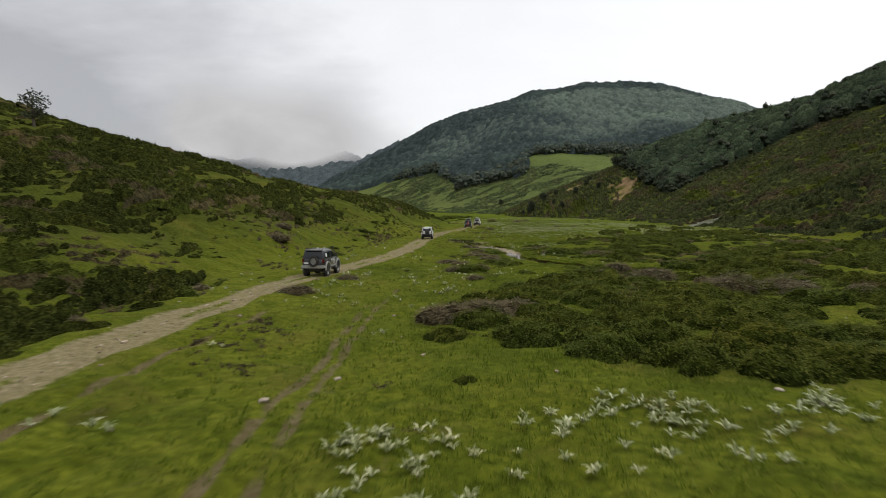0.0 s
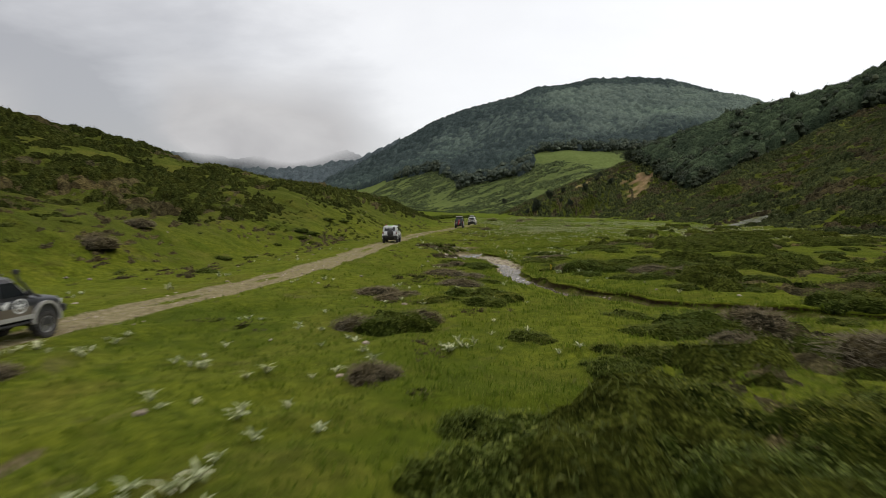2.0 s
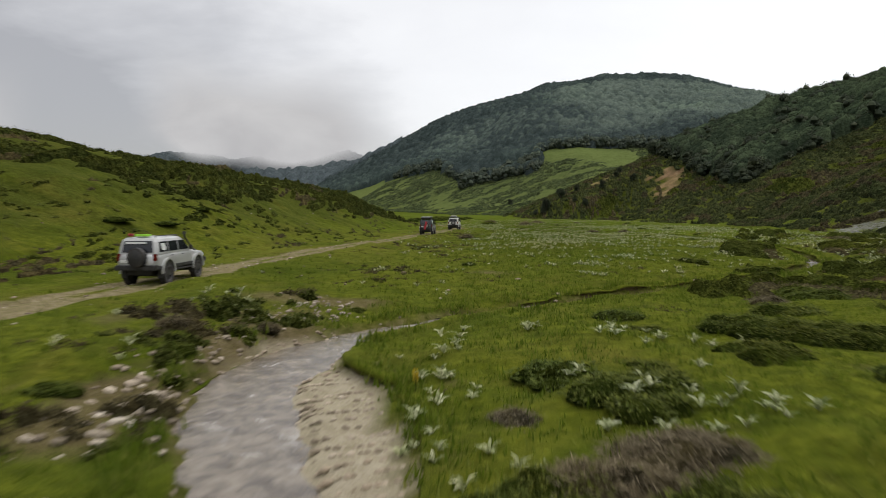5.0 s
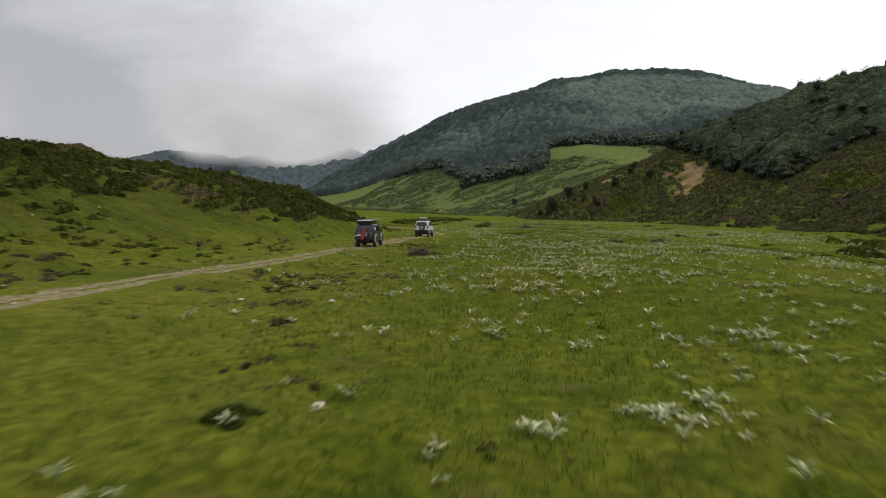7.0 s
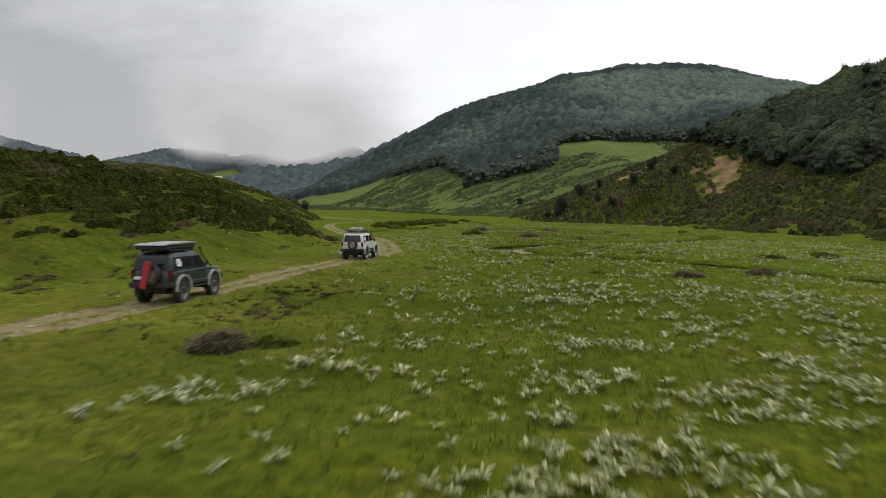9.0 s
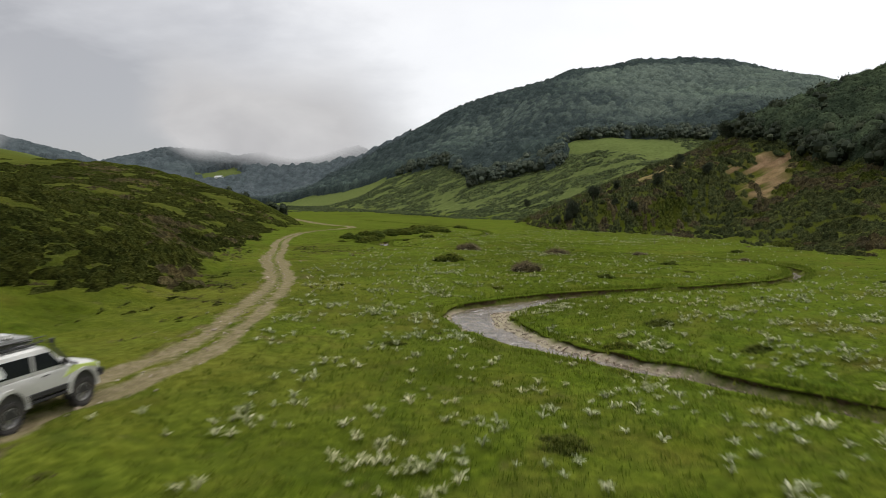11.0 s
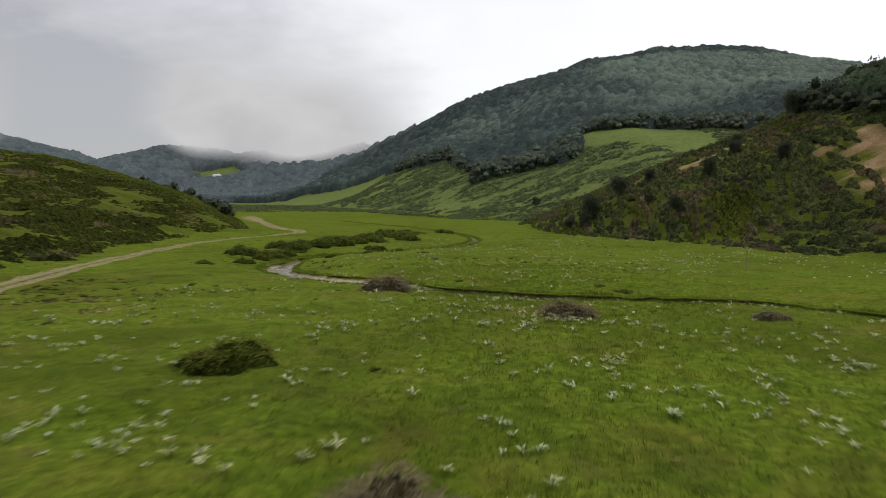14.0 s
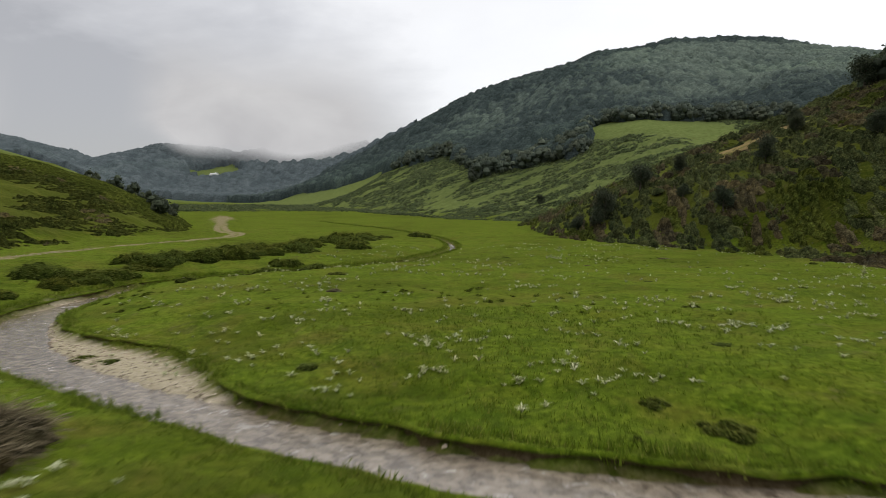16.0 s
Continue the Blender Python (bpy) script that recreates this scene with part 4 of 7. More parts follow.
ISLAND = [("j", 21.4, 276.9, 0.62, 0.35), ("j", 22.9, 276.1, 0.55, 0.3)]
BANK = [("w", 6.2, 290.4, 0.75, 1.1), ("w", 6.4, 296.5, 0.8, 1.2), ("w", 14.5, 301, 0.5, 1.0), ("w", 18.5, 310, 0.8, 1.1), ("w", 22, 314, 0.9, 1.1), ("j", 3.6, 285, 1.1, 0.8), ("w", 7, 300, 0.8, 1.3), ("w", 2.5, 300, 1.2, 1.9), ("w", 4, 311.7, 1.1, 1.9), ("w", 6.6, 315, 1.2, 1.9), ("j", 6, 308, 1.1, 0.8)]
FARBANK = [("w", 8, 325, 1.2, 1.8), ("w", 8, 334, 1.1, 1.8), ("w", 13.5, 339, 1.3, 1.8), ("w", 18.6, 348, 1.3, 1.6), ("w", 21, 338, 1.2, 1.6), ("w", 16, 329, 1.2, 1.6), ("w", 11.3, 319, 1.4, 2.1), ("w", 9.5, 317, 1.2, 1.9), ("w", 18, 317, 0.9, 1.3), ("w", 12, 371, 1.3, 1.6), ("w", 17, 366, 1.2, 1.6), ("w", 25.8, 381, 1.2, 1.3), ("w", 14, 352, 1.2, 1.4), ("w", 13, 324, 1.2, 1.8)]
placed = [(6.7, 31.6), (9.3, 29.8), (8.7, 27.6), (7.5, 30)]
for stretch in (LOWER, FORELAND, ROADSIDE, BEND, MEANDER, MIDDLE, UPPER, POOL, ISLAND, BANK, FARBANK):
    for kind, bx, by, size, tall in stretch:
        put_bush(kind, bx, by, size * (1.12 if tall > 1.25 else 1.0), (bx * 37 + by * 11) % 360, min(tall, 1.0 + 0.25 * (tall - 1.0)) if tall > 1.25 else tall)
        placed.append((bx, by))

# the great thicket on the right of the meadow, and the scattered junipers towards the right-hand slope
rng = np.random.default_rng(5)


def clear_of_path(x, y):
    return beside(np.array([x]), np.array([y]), ROAD, 14)[0][0] > 3.2 and beside(np.array([x]), np.array([y]), STREAM, 9)[0][0] > 3.0


def thicket(count, x0, x1, y0, y1, gap, kinds, low, high, squash, inside):
    made = 0
    for _ in range(count * 12):
        x, y = rng.uniform(x0, x1), rng.uniform(y0, y1)
        if (11 < x < 21.5 and 66 < y < 92) or (x < 17.5 and 41 < y < 62) or not inside(x, y) or not clear_of_path(x, y) or any((x - a) ** 2 + (y - b) ** 2 < gap**2 for a, b in placed):
            continue
        placed.append((x, y))
        put_bush(kinds[rng.integers(len(kinds))], x, y, rng.uniform(low, high), rng.uniform(0, 360), squash * rng.uniform(0.6, 1.4))
        made += 1
        if made >= count:
            return


LEFT_EDGE = np.array([(16, 11), (17.5, 9.5), (20, 6), (23.5, 3.2), (28, 1.8), (34, 2.8), (40, 4.4), (45, 7.5), (50, 11)], float)
for x, y, size, turn in ((0.9, 25.0, 0.55, 20), (1.4, 29.3, 0.5, 70), (2.2, 31, 0.75, 0), (2.4, 27.6, 0.8, 60), (4.0, 24.4, 0.8, 100), (6.2, 21.9, 0.82, 20), (8.6, 20.1, 0.85, 200), (11.0, 18.9, 0.85, 80), (13.6, 19.0, 0.85, 150), (16.2, 19.6, 0.85, 10), (3.2, 34.5, 0.75, 40), (1.2, 18.4, 0.22, 0)):
    put_bush("w", x, y, size, turn, 1.1)
    placed.append((x, y))
thicket(48, 3, 17.5, 20, 46, 1.95, "wwwjww", 0.75, 0.95, 0.95, lambda x, y: x > np.interp(y, LEFT_EDGE[:, 0], LEFT_EDGE[:, 1]) + 1.7)
thicket(34, 17, 36, 17, 48, 3.2, "wwwhw", 0.85, 1.1, 0.85, lambda x, y: True)
thicket(52, 15, 58, 47, 98, 3.0, "wjwhjw", 0.6, 1.0, 0.8, lambda x, y: x > 15 and vnoise(np.array(x), np.array(y), 9, 3) > -0.2)
thicket(30, 26, 66, 96, 175, 6.0, "wjjh", 0.5, 0.9, 0.7, lambda x, y: x > 28 + 0.1 * (y - 96) and vnoise(np.array(x), np.array(y), 14, 6) > 0.0)
thicket(20, 28, 78, 215, 330, 8.0, "jjhj", 0.35, 0.7, 0.65, lambda x, y: vnoise(np.array(x), np.array(y), 16, 8) > 0.0)
thicket(34, 1, 25, 300, 372, 1.9, "wjw", 0.95, 1.45, 0.72, lambda x, y: abs(x - np.interp(y, [300, 308, 324, 348, 368], [4, 5.5, 7.5, 12, 20])) < 2.6)
thicket(14, -15, -9, 6, 60, 2.6, "jhjw", 0.5, 0.8, 0.8, lambda x, y: x < -12.5)


# ---- shrubs on the slopes, far woods ----
def scatter_copies(name, protos_vf, xs, ys, sizes, turns, tall, material, label, category, sink=0.1, smooth=False):
    """One mesh of many copies of small forms; kind stuff."""
    zs = height(xs, ys)
    vs, fs, at = [], [], 0
    pick = np.arange(len(xs)) % len(protos_vf)
    for k, (v, f) in enumerate(protos_vf):
        ids = np.flatnonzero(pick == k)
        if not len(ids):
            continue
        c, s = np.cos(turns[ids])[:, None], np.sin(turns[ids])[:, None]
        px = (v[None, :, 0] * c - v[None, :, 1] * s) * sizes[ids][:, None] + xs[ids][:, None]
        py = (v[None, :, 0] * s + v[None, :, 1] * c) * sizes[ids][:, None] + ys[ids][:, None]
        pz = v[None, :, 2] * (sizes[ids] * tall[ids])[:, None] + (zs[ids] - sink * sizes[ids])[:, None]
        vs.append(np.stack([px, py, pz], -1).reshape(-1, 3))
        fs.append((f[None] + (at + np.arange(len(ids)) * len(v))[:, None, None]).reshape(-1, f.shape[1]))
        at += len(ids) * len(v)
    me = arrays_to_mesh(name, np.concatenate(vs), np.concatenate(fs), smooth)
    me.materials.append(material)
    return tagged(new(name, me), label, category, kind="stuff")


def scattered(rng, count, x0, x1, y0, y1, keep):
    x, y = rng.uniform(x0, x1, count), rng.uniform(y0, y1, count)
    ok = keep(x, y)
    return x[ok], y[ok]




def left_side(x, y):
    return np.interp(y, TOE_LEFT[:, 0], TOE_LEFT[:, 1]) - x


def right_side(x, y):
    return x - np.interp(y, TOE_RIGHT[:, 0], TOE_RIGHT[:, 1])


def patchy(x, y, size, seed, bar):
    return fbm(x, y * 0.6, size, 3, seed) > bar


def shrub_cover(x0, x1, y0, y1, cell, cover, layers, seed, count, length, patch=7.5, lean=0.0):
    """Low shrubs that grow together into uneven patches over the ground: a lumpy canopy with leafy sprigs on it, one object a kind."""
    r = np.random.default_rng(seed)
    x, y = np.meshgrid(np.arange(x0, x1, cell), np.arange(y0, y1, cell))
    x, y = x + r.uniform(-0.33, 0.33, x.shape) * cell, y + r.uniform(-0.33, 0.33, x.shape) * cell
    ground_z, k = terrain(x, y)
    base = np.minimum(cover(x, y), 1.2)
    base = np.where((k["scar"] > 0.3) | (k["scree"] > 0.35) | (k["road"] > 0.05) | (k["bank"] > 0.02), -1, base)
    base[[0, -1], :] = base[:, [0, -1]] = -1
    pick = fbm(x, y * 0.7, patch, 3, seed + 50) + lean * step(66, 76, y)
    nx = x.shape[1]
    q = (np.arange(x.shape[0] - 1)[:, None] * nx + np.arange(nx - 1)[None, :]).ravel()
    q = np.stack([q, q + 1, q + nx + 1, q + nx], 1)
    for name, low, high, tall, lump, mats, label in layers:
        inside = np.minimum(base, np.minimum(pick - low, high - pick) * 1.6)
        near_in = sum(np.roll(np.roll(inside > 0, a, 0), b, 1).astype(int) for a in (-1, 0, 1) for b in (-1, 0, 1))
        inside = np.where(near_in < 5, -1.0, inside)
        rise = np.clip(inside * 2.6, 0, 1) ** 0.7
        d, chance, _, _ = crowns(x, y * 0.72, lump, seed + 3)
        dome = np.sqrt(np.clip(1 - (d / 0.82) ** 2, 0, 1)) * (0.55 + 0.8 * chance)
        z = ground_z - 0.1 + rise * (0.1 + tall * (0.22 + dome + 0.18 * vnoise(x, y, lump * 0.4, seed + 4)))
        flat_in, v = inside.ravel(), np.stack([x.ravel(), y.ravel(), z.ravel()], 1)
        f = q[(flat_in[q] > 0).any(1)]
        if not len(f):
            continue
        used, f = np.unique(f, return_inverse=True)
        f, v, leafy = f.reshape(-1, 4), v[used], np.flatnonzero(flat_in[used] > 0.02)
        p = r.choice(leafy, int(count * len(leafy)))
        at = v[p] + r.normal(0, 0.4 * cell, (len(p), 3)) * np.array([1, 1, 0]) + np.array([0, 0, -0.03])
        sv, sf = sprigs(at, np.tile([0.0, 0.0, 1.0], (len(p), 1)), length, length * 0.24, r, 0.75)
        me = arrays_to_mesh(name, np.concatenate([v, sv]), np.concatenate([f, sf + len(v)]))
        tint = chance.ravel()[used]
        add_float(me, "tint", np.r_[tint, np.repeat(tint[p], 4)])
        me.materials.append(mats[0])
        me.materials.append(mats[1])
        me.polygons.foreach_set("material_index", np.r_[np.zeros(len(f), np.int32), np.ones(len(sf), np.int32)])
        tagged(new(name, me), label, "shrubs", kind="stuff")


FLOOR_EDGE = np.array([(10, 14), (16, 11.5), (20, 7.5), (23.5, 5), (28, 4), (34, 4.4), (40, 5.8), (44, 9), (46, 12), (50, 12.5), (52, 18), (64, 18), (66, 14.5), (98, 16), (110, 26), (135, 40), (175, 60)], float)


def floor_cover(x, y):
    s = x - np.interp(y, FLOOR_EDGE[:, 0], FLOOR_EDGE[:, 1])
    d = beside(x, y, STREAM, 9)[0]
    open_place = 1.6 * np.exp(-(((x - 7.6) / 1.6) ** 2) - (((y - 30.5) / 2.2) ** 2))
    thin = 0.65 * step(70, 80, y) * (1 - step(16, 30, x)) + 0.25 * step(100, 125, y)
    return np.where((s > 0) & (d > 2.0) & ((y < 68) | (x > 23)), 0.5 * fbm(x, y * 0.8, 11, 2, 310) + fbm(x, y * 0.8, 3.6, 3, 305, 0.6) + 0.12 - 0.6 * np.exp(-np.maximum(s, 0) / 1.5) - thin - open_place, -1)


def side_cover(x, y):
    return np.where(left_side(x, y) > 1, fbm(x, y * 0.6, 16, 4, 307, 0.65) + 0.5, -1)


DARK, BROWN, PALE = (CARPET, SLOPELEAF), (BROWNMAT, SLOPEHEATH), (LIGHTMAT, BILBERRY)


def clump_cover(x0, x1, y0, y1, dx, dy, cover, layers, seed, forms, wide, long, tall, turn=0.0, patch=6.0, leaf=1.0):
    """Low shrubs clump beside clump over a slope, drawn out along it, with gaps of shade between; one object a kind."""
    r = np.random.default_rng(seed)
    x, y = np.meshgrid(np.arange(x0, x1, dx), np.arange(y0, y1, dy))
    x, y = (x + r.uniform(-0.5, 0.5, x.shape) * dx).ravel(), (y + r.uniform(-0.5, 0.5, y.shape) * dy).ravel()
    c = cover(x, y)
    x, y, c = x[c > 0], y[c > 0], c[c > 0]
    z, k = terrain(x, y)
    ok = (k["scar"] < 0.3) & (k["scree"] < 0.35) & (k["road"] < 0.05) & (k["bank"] < 0.02)
    x, y, z, c = x[ok], y[ok], z[ok], c[ok]
    gx, gy = (height(x + 1, y) - height(x - 1, y)) / 2, (height(x, y + 1) - height(x, y - 1)) / 2
    pick = fbm(x, y * 0.6, patch, 3, seed + 50)
    n = len(x)
    grow = np.clip(0.55 + c * 1.1, 0.55, 1.15) * r.uniform(0.7, 1.25, n)
    sx, sy, sz = wide * grow, long * grow * r.uniform(0.6, 1.4, n), tall * grow * r.uniform(0.75, 1.35, n)
    a = np.radians(turn) + r.normal(0, 0.16, n)
    tint = np.clip(0.45 + 0.32 * fbm(x, y * 0.5, 7, 2, seed + 60) + r.normal(0, 0.10, n), 0, 1)
    which = r.integers(0, len(forms), n)
    for name, low, high, mats, label in layers:
        vs, fs, ts, ms, at = [], [], [], [], 0
        for q, (dv, df, sv, sf) in enumerate(forms):
            ids = np.flatnonzero((which == q) & (pick >= low) & (pick < high))
            if not len(ids):
                continue
            root = np.repeat(sv.reshape(-1, 4, 3)[:, :1], 4, 1).reshape(-1, 3)
            v, f = np.concatenate([dv, root]), np.concatenate([df, sf + len(dv)])
            blade = np.concatenate([dv * 0, (sv - root) * leaf])
            lx, ly = v[None, :, 0] * sx[ids, None] + blade[None, :, 0], v[None, :, 1] * sy[ids, None] + blade[None, :, 1]
            ca, sa = np.cos(a[ids])[:, None], np.sin(a[ids])[:, None]
            px, py = lx * ca - ly * sa, lx * sa + ly * ca
            pz = z[ids, None] + px * gx[ids, None] + py * gy[ids, None] + v[None, :, 2] * sz[ids, None] + blade[None, :, 2] - 0.05
            vs.append(np.stack([px + x[ids, None], py + y[ids, None], pz], -1).reshape(-1, 3))
            fs.append((f[None] + (at + np.arange(len(ids)) * len(v))[:, None, None]).reshape(-1, 4))
            ts.append(np.repeat(tint[ids], len(v)))
            ms.append(np.tile(np.r_[np.zeros(len(df), np.int32), np.ones(len(sf), np.int32)], len(ids)))
            at += len(ids) * len(v)
        if not vs:
            continue
        me = arrays_to_mesh(name, np.concatenate(vs), np.concatenate(fs))
        add_float(me, "tint", np.concatenate(ts))
        me.materials.append(mats[0])
        me.materials.append(mats[1])
        me.polygons.foreach_set("material_index", np.concatenate(ms))
        tagged(new(name, me), label, "shrubs", kind="stuff")


# the right slope's greens are dulled towards blue to include the air's haze
FELLMAT = carpet("hazy_fell_carpet", (0.022, 0.029, 0.014), (0.060, 0.074, 0.034), (0.122, 0.138, 0.064), 5)
FELLLEAF = foliage("hazy_fell_leaves", (0.050, 0.066, 0.026), (0.100, 0.122, 0.048), tip=(0.155, 0.172, 0.072), each=0.0)
FELLHEATH = carpet("fell_heath", (0.034, 0.030, 0.019), (0.082, 0.072, 0.046), (0.145, 0.128, 0.084), 5)
FELLTWIG = foliage("fell_twigs", (0.052, 0.046, 0.026), (0.095, 0.084, 0.050), tip=(0.140, 0.124, 0.078), each=0.0)
NEARFORMS = [lobed_form(np.random.default_rng(700 + k), 4, 72, 0.17, 0.075, 0.6, 2, 8) for k in range(7)]
FARFORMS = [lobed_form(np.random.default_rng(720 + k), 4, 32, 0.24, 0.12, 0.6, 2, 6) for k in range(7)]


SHRUB_FOOT = np.array([(20, -2), (34, -1.5), (42, 0.5), (50, 2.5), (57, 5.0), (64, 6.0), (73, 9.0), (79, 11.0), (83, 8), (90, 5.6), (100, 6.6), (111, 7.6), (116, 11), (120, 16.5), (126, 13.5), (129, 8.3), (142, 8.6), (153, 7.6), (162, 5.8), (175, 6.2), (186, 6.4), (197, 4.2), (207, 0.5), (240, 0.5)], float)
GRASS_RIBBON = np.array([(66, 14), (80, 15), (86, 18.5), (91, 23), (96, 21.5), (100, 20), (107, 15), (115, 13.5), (120, 13)], float)


def left_clumps(x, y):
    """Thick from a wavy lower edge up, parted by a ribbon of grass, with narrow grassy streaks along the slope."""
    s = left_side(x, y)
    wander = 0.9 * vnoise(x, y, 4.0, 305)
    over = s - np.interp(y, SHRUB_FOOT[:, 0], SHRUB_FOOT[:, 1]) + wander
    ribbon = np.exp(-(((s - np.interp(y, GRASS_RIBBON[:, 0], GRASS_RIBBON[:, 1]) + wander) / 0.9) ** 2)) * step(76, 82, y) * (1 - step(118, 124, y))
    stripes = 0.80 * fbm(x, y * 0.22, 4.2, 3, 301, 0.6) + 0.25 * fbm(x, y * 0.5, 22, 2, 308)
    thick = np.interp(y, [30, 60, 75, 112, 126, 150, 200], [0.62, 0.62, 0.55, 0.50, 0.36, 0.40, 0.42])
    return np.where((s < 78) & (s > -2) & (over > -0.8), stripes + thick - 1.0 * ribbon - 0.7 * np.exp(-np.maximum(over, 0) / 0.9), -1)


def slope_tufts(x, y):
    s = left_side(x, y)
    return np.where((s > -3) & (s < 30) & (beside(x, y, ROAD, 14)[0] > 3), 0.55 * fbm(x, y * 0.4, 3.0, 3, 351, 0.6) + 0.35 * fbm(x, y, 17, 2, 352) - 0.02, -1)


def right_clumps(x, y):
    s = right_side(x, y)
    return np.where((s > -2.5) & (s < 95) & ~on_spur(x, y), 0.5 * fbm(x, y * 0.6, 5, 3, 302, 0.6) + 0.3 * fbm(x, y, 20, 2, 309) + 0.95 - 0.7 * np.exp(-np.maximum(s, 0) / 2.5), -1)


def head_clumps(x, y):
    k = terrain(x, y)[1]
    return np.where(((mountain(x, y)[1] > -0.04) | (terrain(x, y)[0] > 4.0)) & (left_side(x, y) < 0) & (k["forest"] < 0.5) & (k["meadow"] < 0.4), 0.8 * fbm(x * 0.35, y, 7, 3, 303, 0.7) + 0.34, -1)


def on_spur(x, y):
    return (x > 108 + 0.12 * (y - 286) + 1.2 * np.maximum(y - 389, 0) + 4 * vnoise(x, y, 18, 304)) & (y > 268 + 0.2 * (x - 108) - 0.75 * np.clip(x - 140, 0, 60))


clump_cover(-98, 13, 10, 400, 1.15, 2.9, left_clumps, [("slope_shrubs", -0.55, 9, (SLOPECARPET, SLOPELEAF), "dark green low shrubs covering the grassy slope"), ("slope_heath", -0.80, -0.55, BROWN, "brownish heath patches among the slope's shrubs"),
            ("slope_bilberries", -9, -0.80, PALE, "lighter green bilberry shrubs on the grassy slope")], 31, NEARFORMS, 0.9, 3.4, 0.95, leaf=0.7)
clump_cover(-60, 13, 14, 260, 1.2, 1.9, slope_tufts, [("slope_tufts", -0.2, 9, (CARPET, SLOPELEAF), "small dark green shrubs dotted over the grassy foot of the slope"), ("slope_litter", -9, -0.2, BROWN, "small brown heath tufts dotted over the grassy foot of the slope")], 49, FARFORMS, 0.5, 1.25, 0.34, leaf=0.55)
clump_cover(52, 190, 40, 470, 1.7, 3.8, right_clumps, [("slope_shrubs", -0.30, 9, (FELLMAT, FELLLEAF), "dark green shrubs thickly covering the steep slope"), ("slope_heath", -0.70, -0.30, (FELLHEATH, FELLTWIG), "brownish heath thickly covering the steep slope"),
            ("slope_bilberries", -9, -0.70, PALE, "lighter green bilberry shrubs on the steep slope")], 33, FARFORMS, 1.35, 4.0, 1.4, leaf=1.3)
clump_cover(-220, 215, 500, 770, 3.4, 2.6, head_clumps, [("valley_head_shrubs", -9, 9, (HAZYMAT, HAZYLEAF), "green shrubs spread in streaks over the far hillside")], 37, FARFORMS, 4.2, 1.3, 1.5, leaf=2.5)
def tussocks(x, y):
    d = beside(x, y, STREAM, 9)[0]
    return np.where((left_side(x, y) < -3) & (right_side(x, y) < -1) & (beside(x, y, ROAD, 14)[0] > 2.5) & (d > 2.2), 1.2 * (vnoise(x, y, 2.3, 321) * 0.6 + 0.7 * fbm(x, y, 15, 2, 322) - 0.36), -1)


def bank_weeds(x, y):
    return np.where((beside(x, y, STREAM, 9)[0] > 1.35) & (beside(x, y, ROAD, 14)[0] > 4.0), 0.8 * fbm(x, y, 1.4, 2, 341) + 0.24 - (((x - 6.0) / 2.8) ** 2 + ((y - 92) / 8.5) ** 2) ** 2 * 0.5, -1)


clump_cover(2.5, 10, 82, 102, 0.62, 0.7, bank_weeds, [("bank_weeds", 0.0, 9, (CARPET, SLOPELEAF), "rank green weeds on the broken earth bank"), ("bank_heath", -9, 0.0, (BROWNMAT, SLOPEHEATH), "brown withered weeds on the broken earth bank")], 45, NEARFORMS, 0.42, 0.48, 0.42, 0.0, 2.5, 0.6)
BROWN_PLACES = [(9, 254, 6, 7), (2, 263, 4, 8), (17, 271.5, 4.5, 2.0), (15, 158, 6, 9), (11, 134, 5, 8), (9, 209, 6, 8), (5, 66, 3, 5), (-7, 24, 2.5, 5), (4, 56, 3, 4), (8, 108, 4, 5)]


def brown_places(x, y):
    """Low withered heath in loose patches on the meadow."""
    c = np.zeros_like(x)
    for cx, cy, wx, wy in BROWN_PLACES:
        c = np.maximum(c, np.exp(-(((x - cx) / wx) ** 2) - (((y - cy) / wy) ** 2)))
    return np.where((beside(x, y, STREAM, 9)[0] > 2.2) & (beside(x, y, ROAD, 14)[0] > 2.2), 1.0 * c + 0.75 * fbm(x, y * 1.5, 2.6, 3, 361, 0.6) - 0.72, -1)


clump_cover(-12, 26, 14, 280, 0.75, 0.75, brown_places, [("withered_heath", 0.1, 9, BROWN, "low brown withered heath in patches on the meadow"), ("dull_moss", -9, 0.1, (CARPET, SLOPEHEATH), "dull olive moss and weeds in patches on the meadow")], 51, FARFORMS, 0.52, 0.60, 0.15, leaf=0.4)
clump_cover(2, 80, 100, 340, 1.7, 1.9, tussocks, [("sedge_tussocks", -9, 9, (INNER["juniper_leaves"], GRASS), "small dark green sedge tussocks dotting the meadow")], 41, FARFORMS, 0.42, 0.34, 0.20, leaf=0.45)
shrub_cover(3, 62, 14, 176, 0.36, floor_cover, [("meadow_shrubs", -0.35, 9, 0.55, 2.0, DARK, "low dark green shrubs spreading over the wet meadow"), ("meadow_heath", -0.75, -0.35, 0.32, 1.5, BROWN, "brown heath patches among low green shrubs"),
            ("meadow_bilberries", -9, -0.75, 0.30, 1.5, PALE, "light green bilberry patches in the meadow")], 35, 3.4, 0.20, 4.5, 0.0)
shrub_cover(-260, -20, 396, 620, 1.5, side_cover, [("valley_side_shrubs", -9, 9, 1.1, 5, DARK, "dark green shrubs on the far side slope")], 39, 0.4, 0.6)


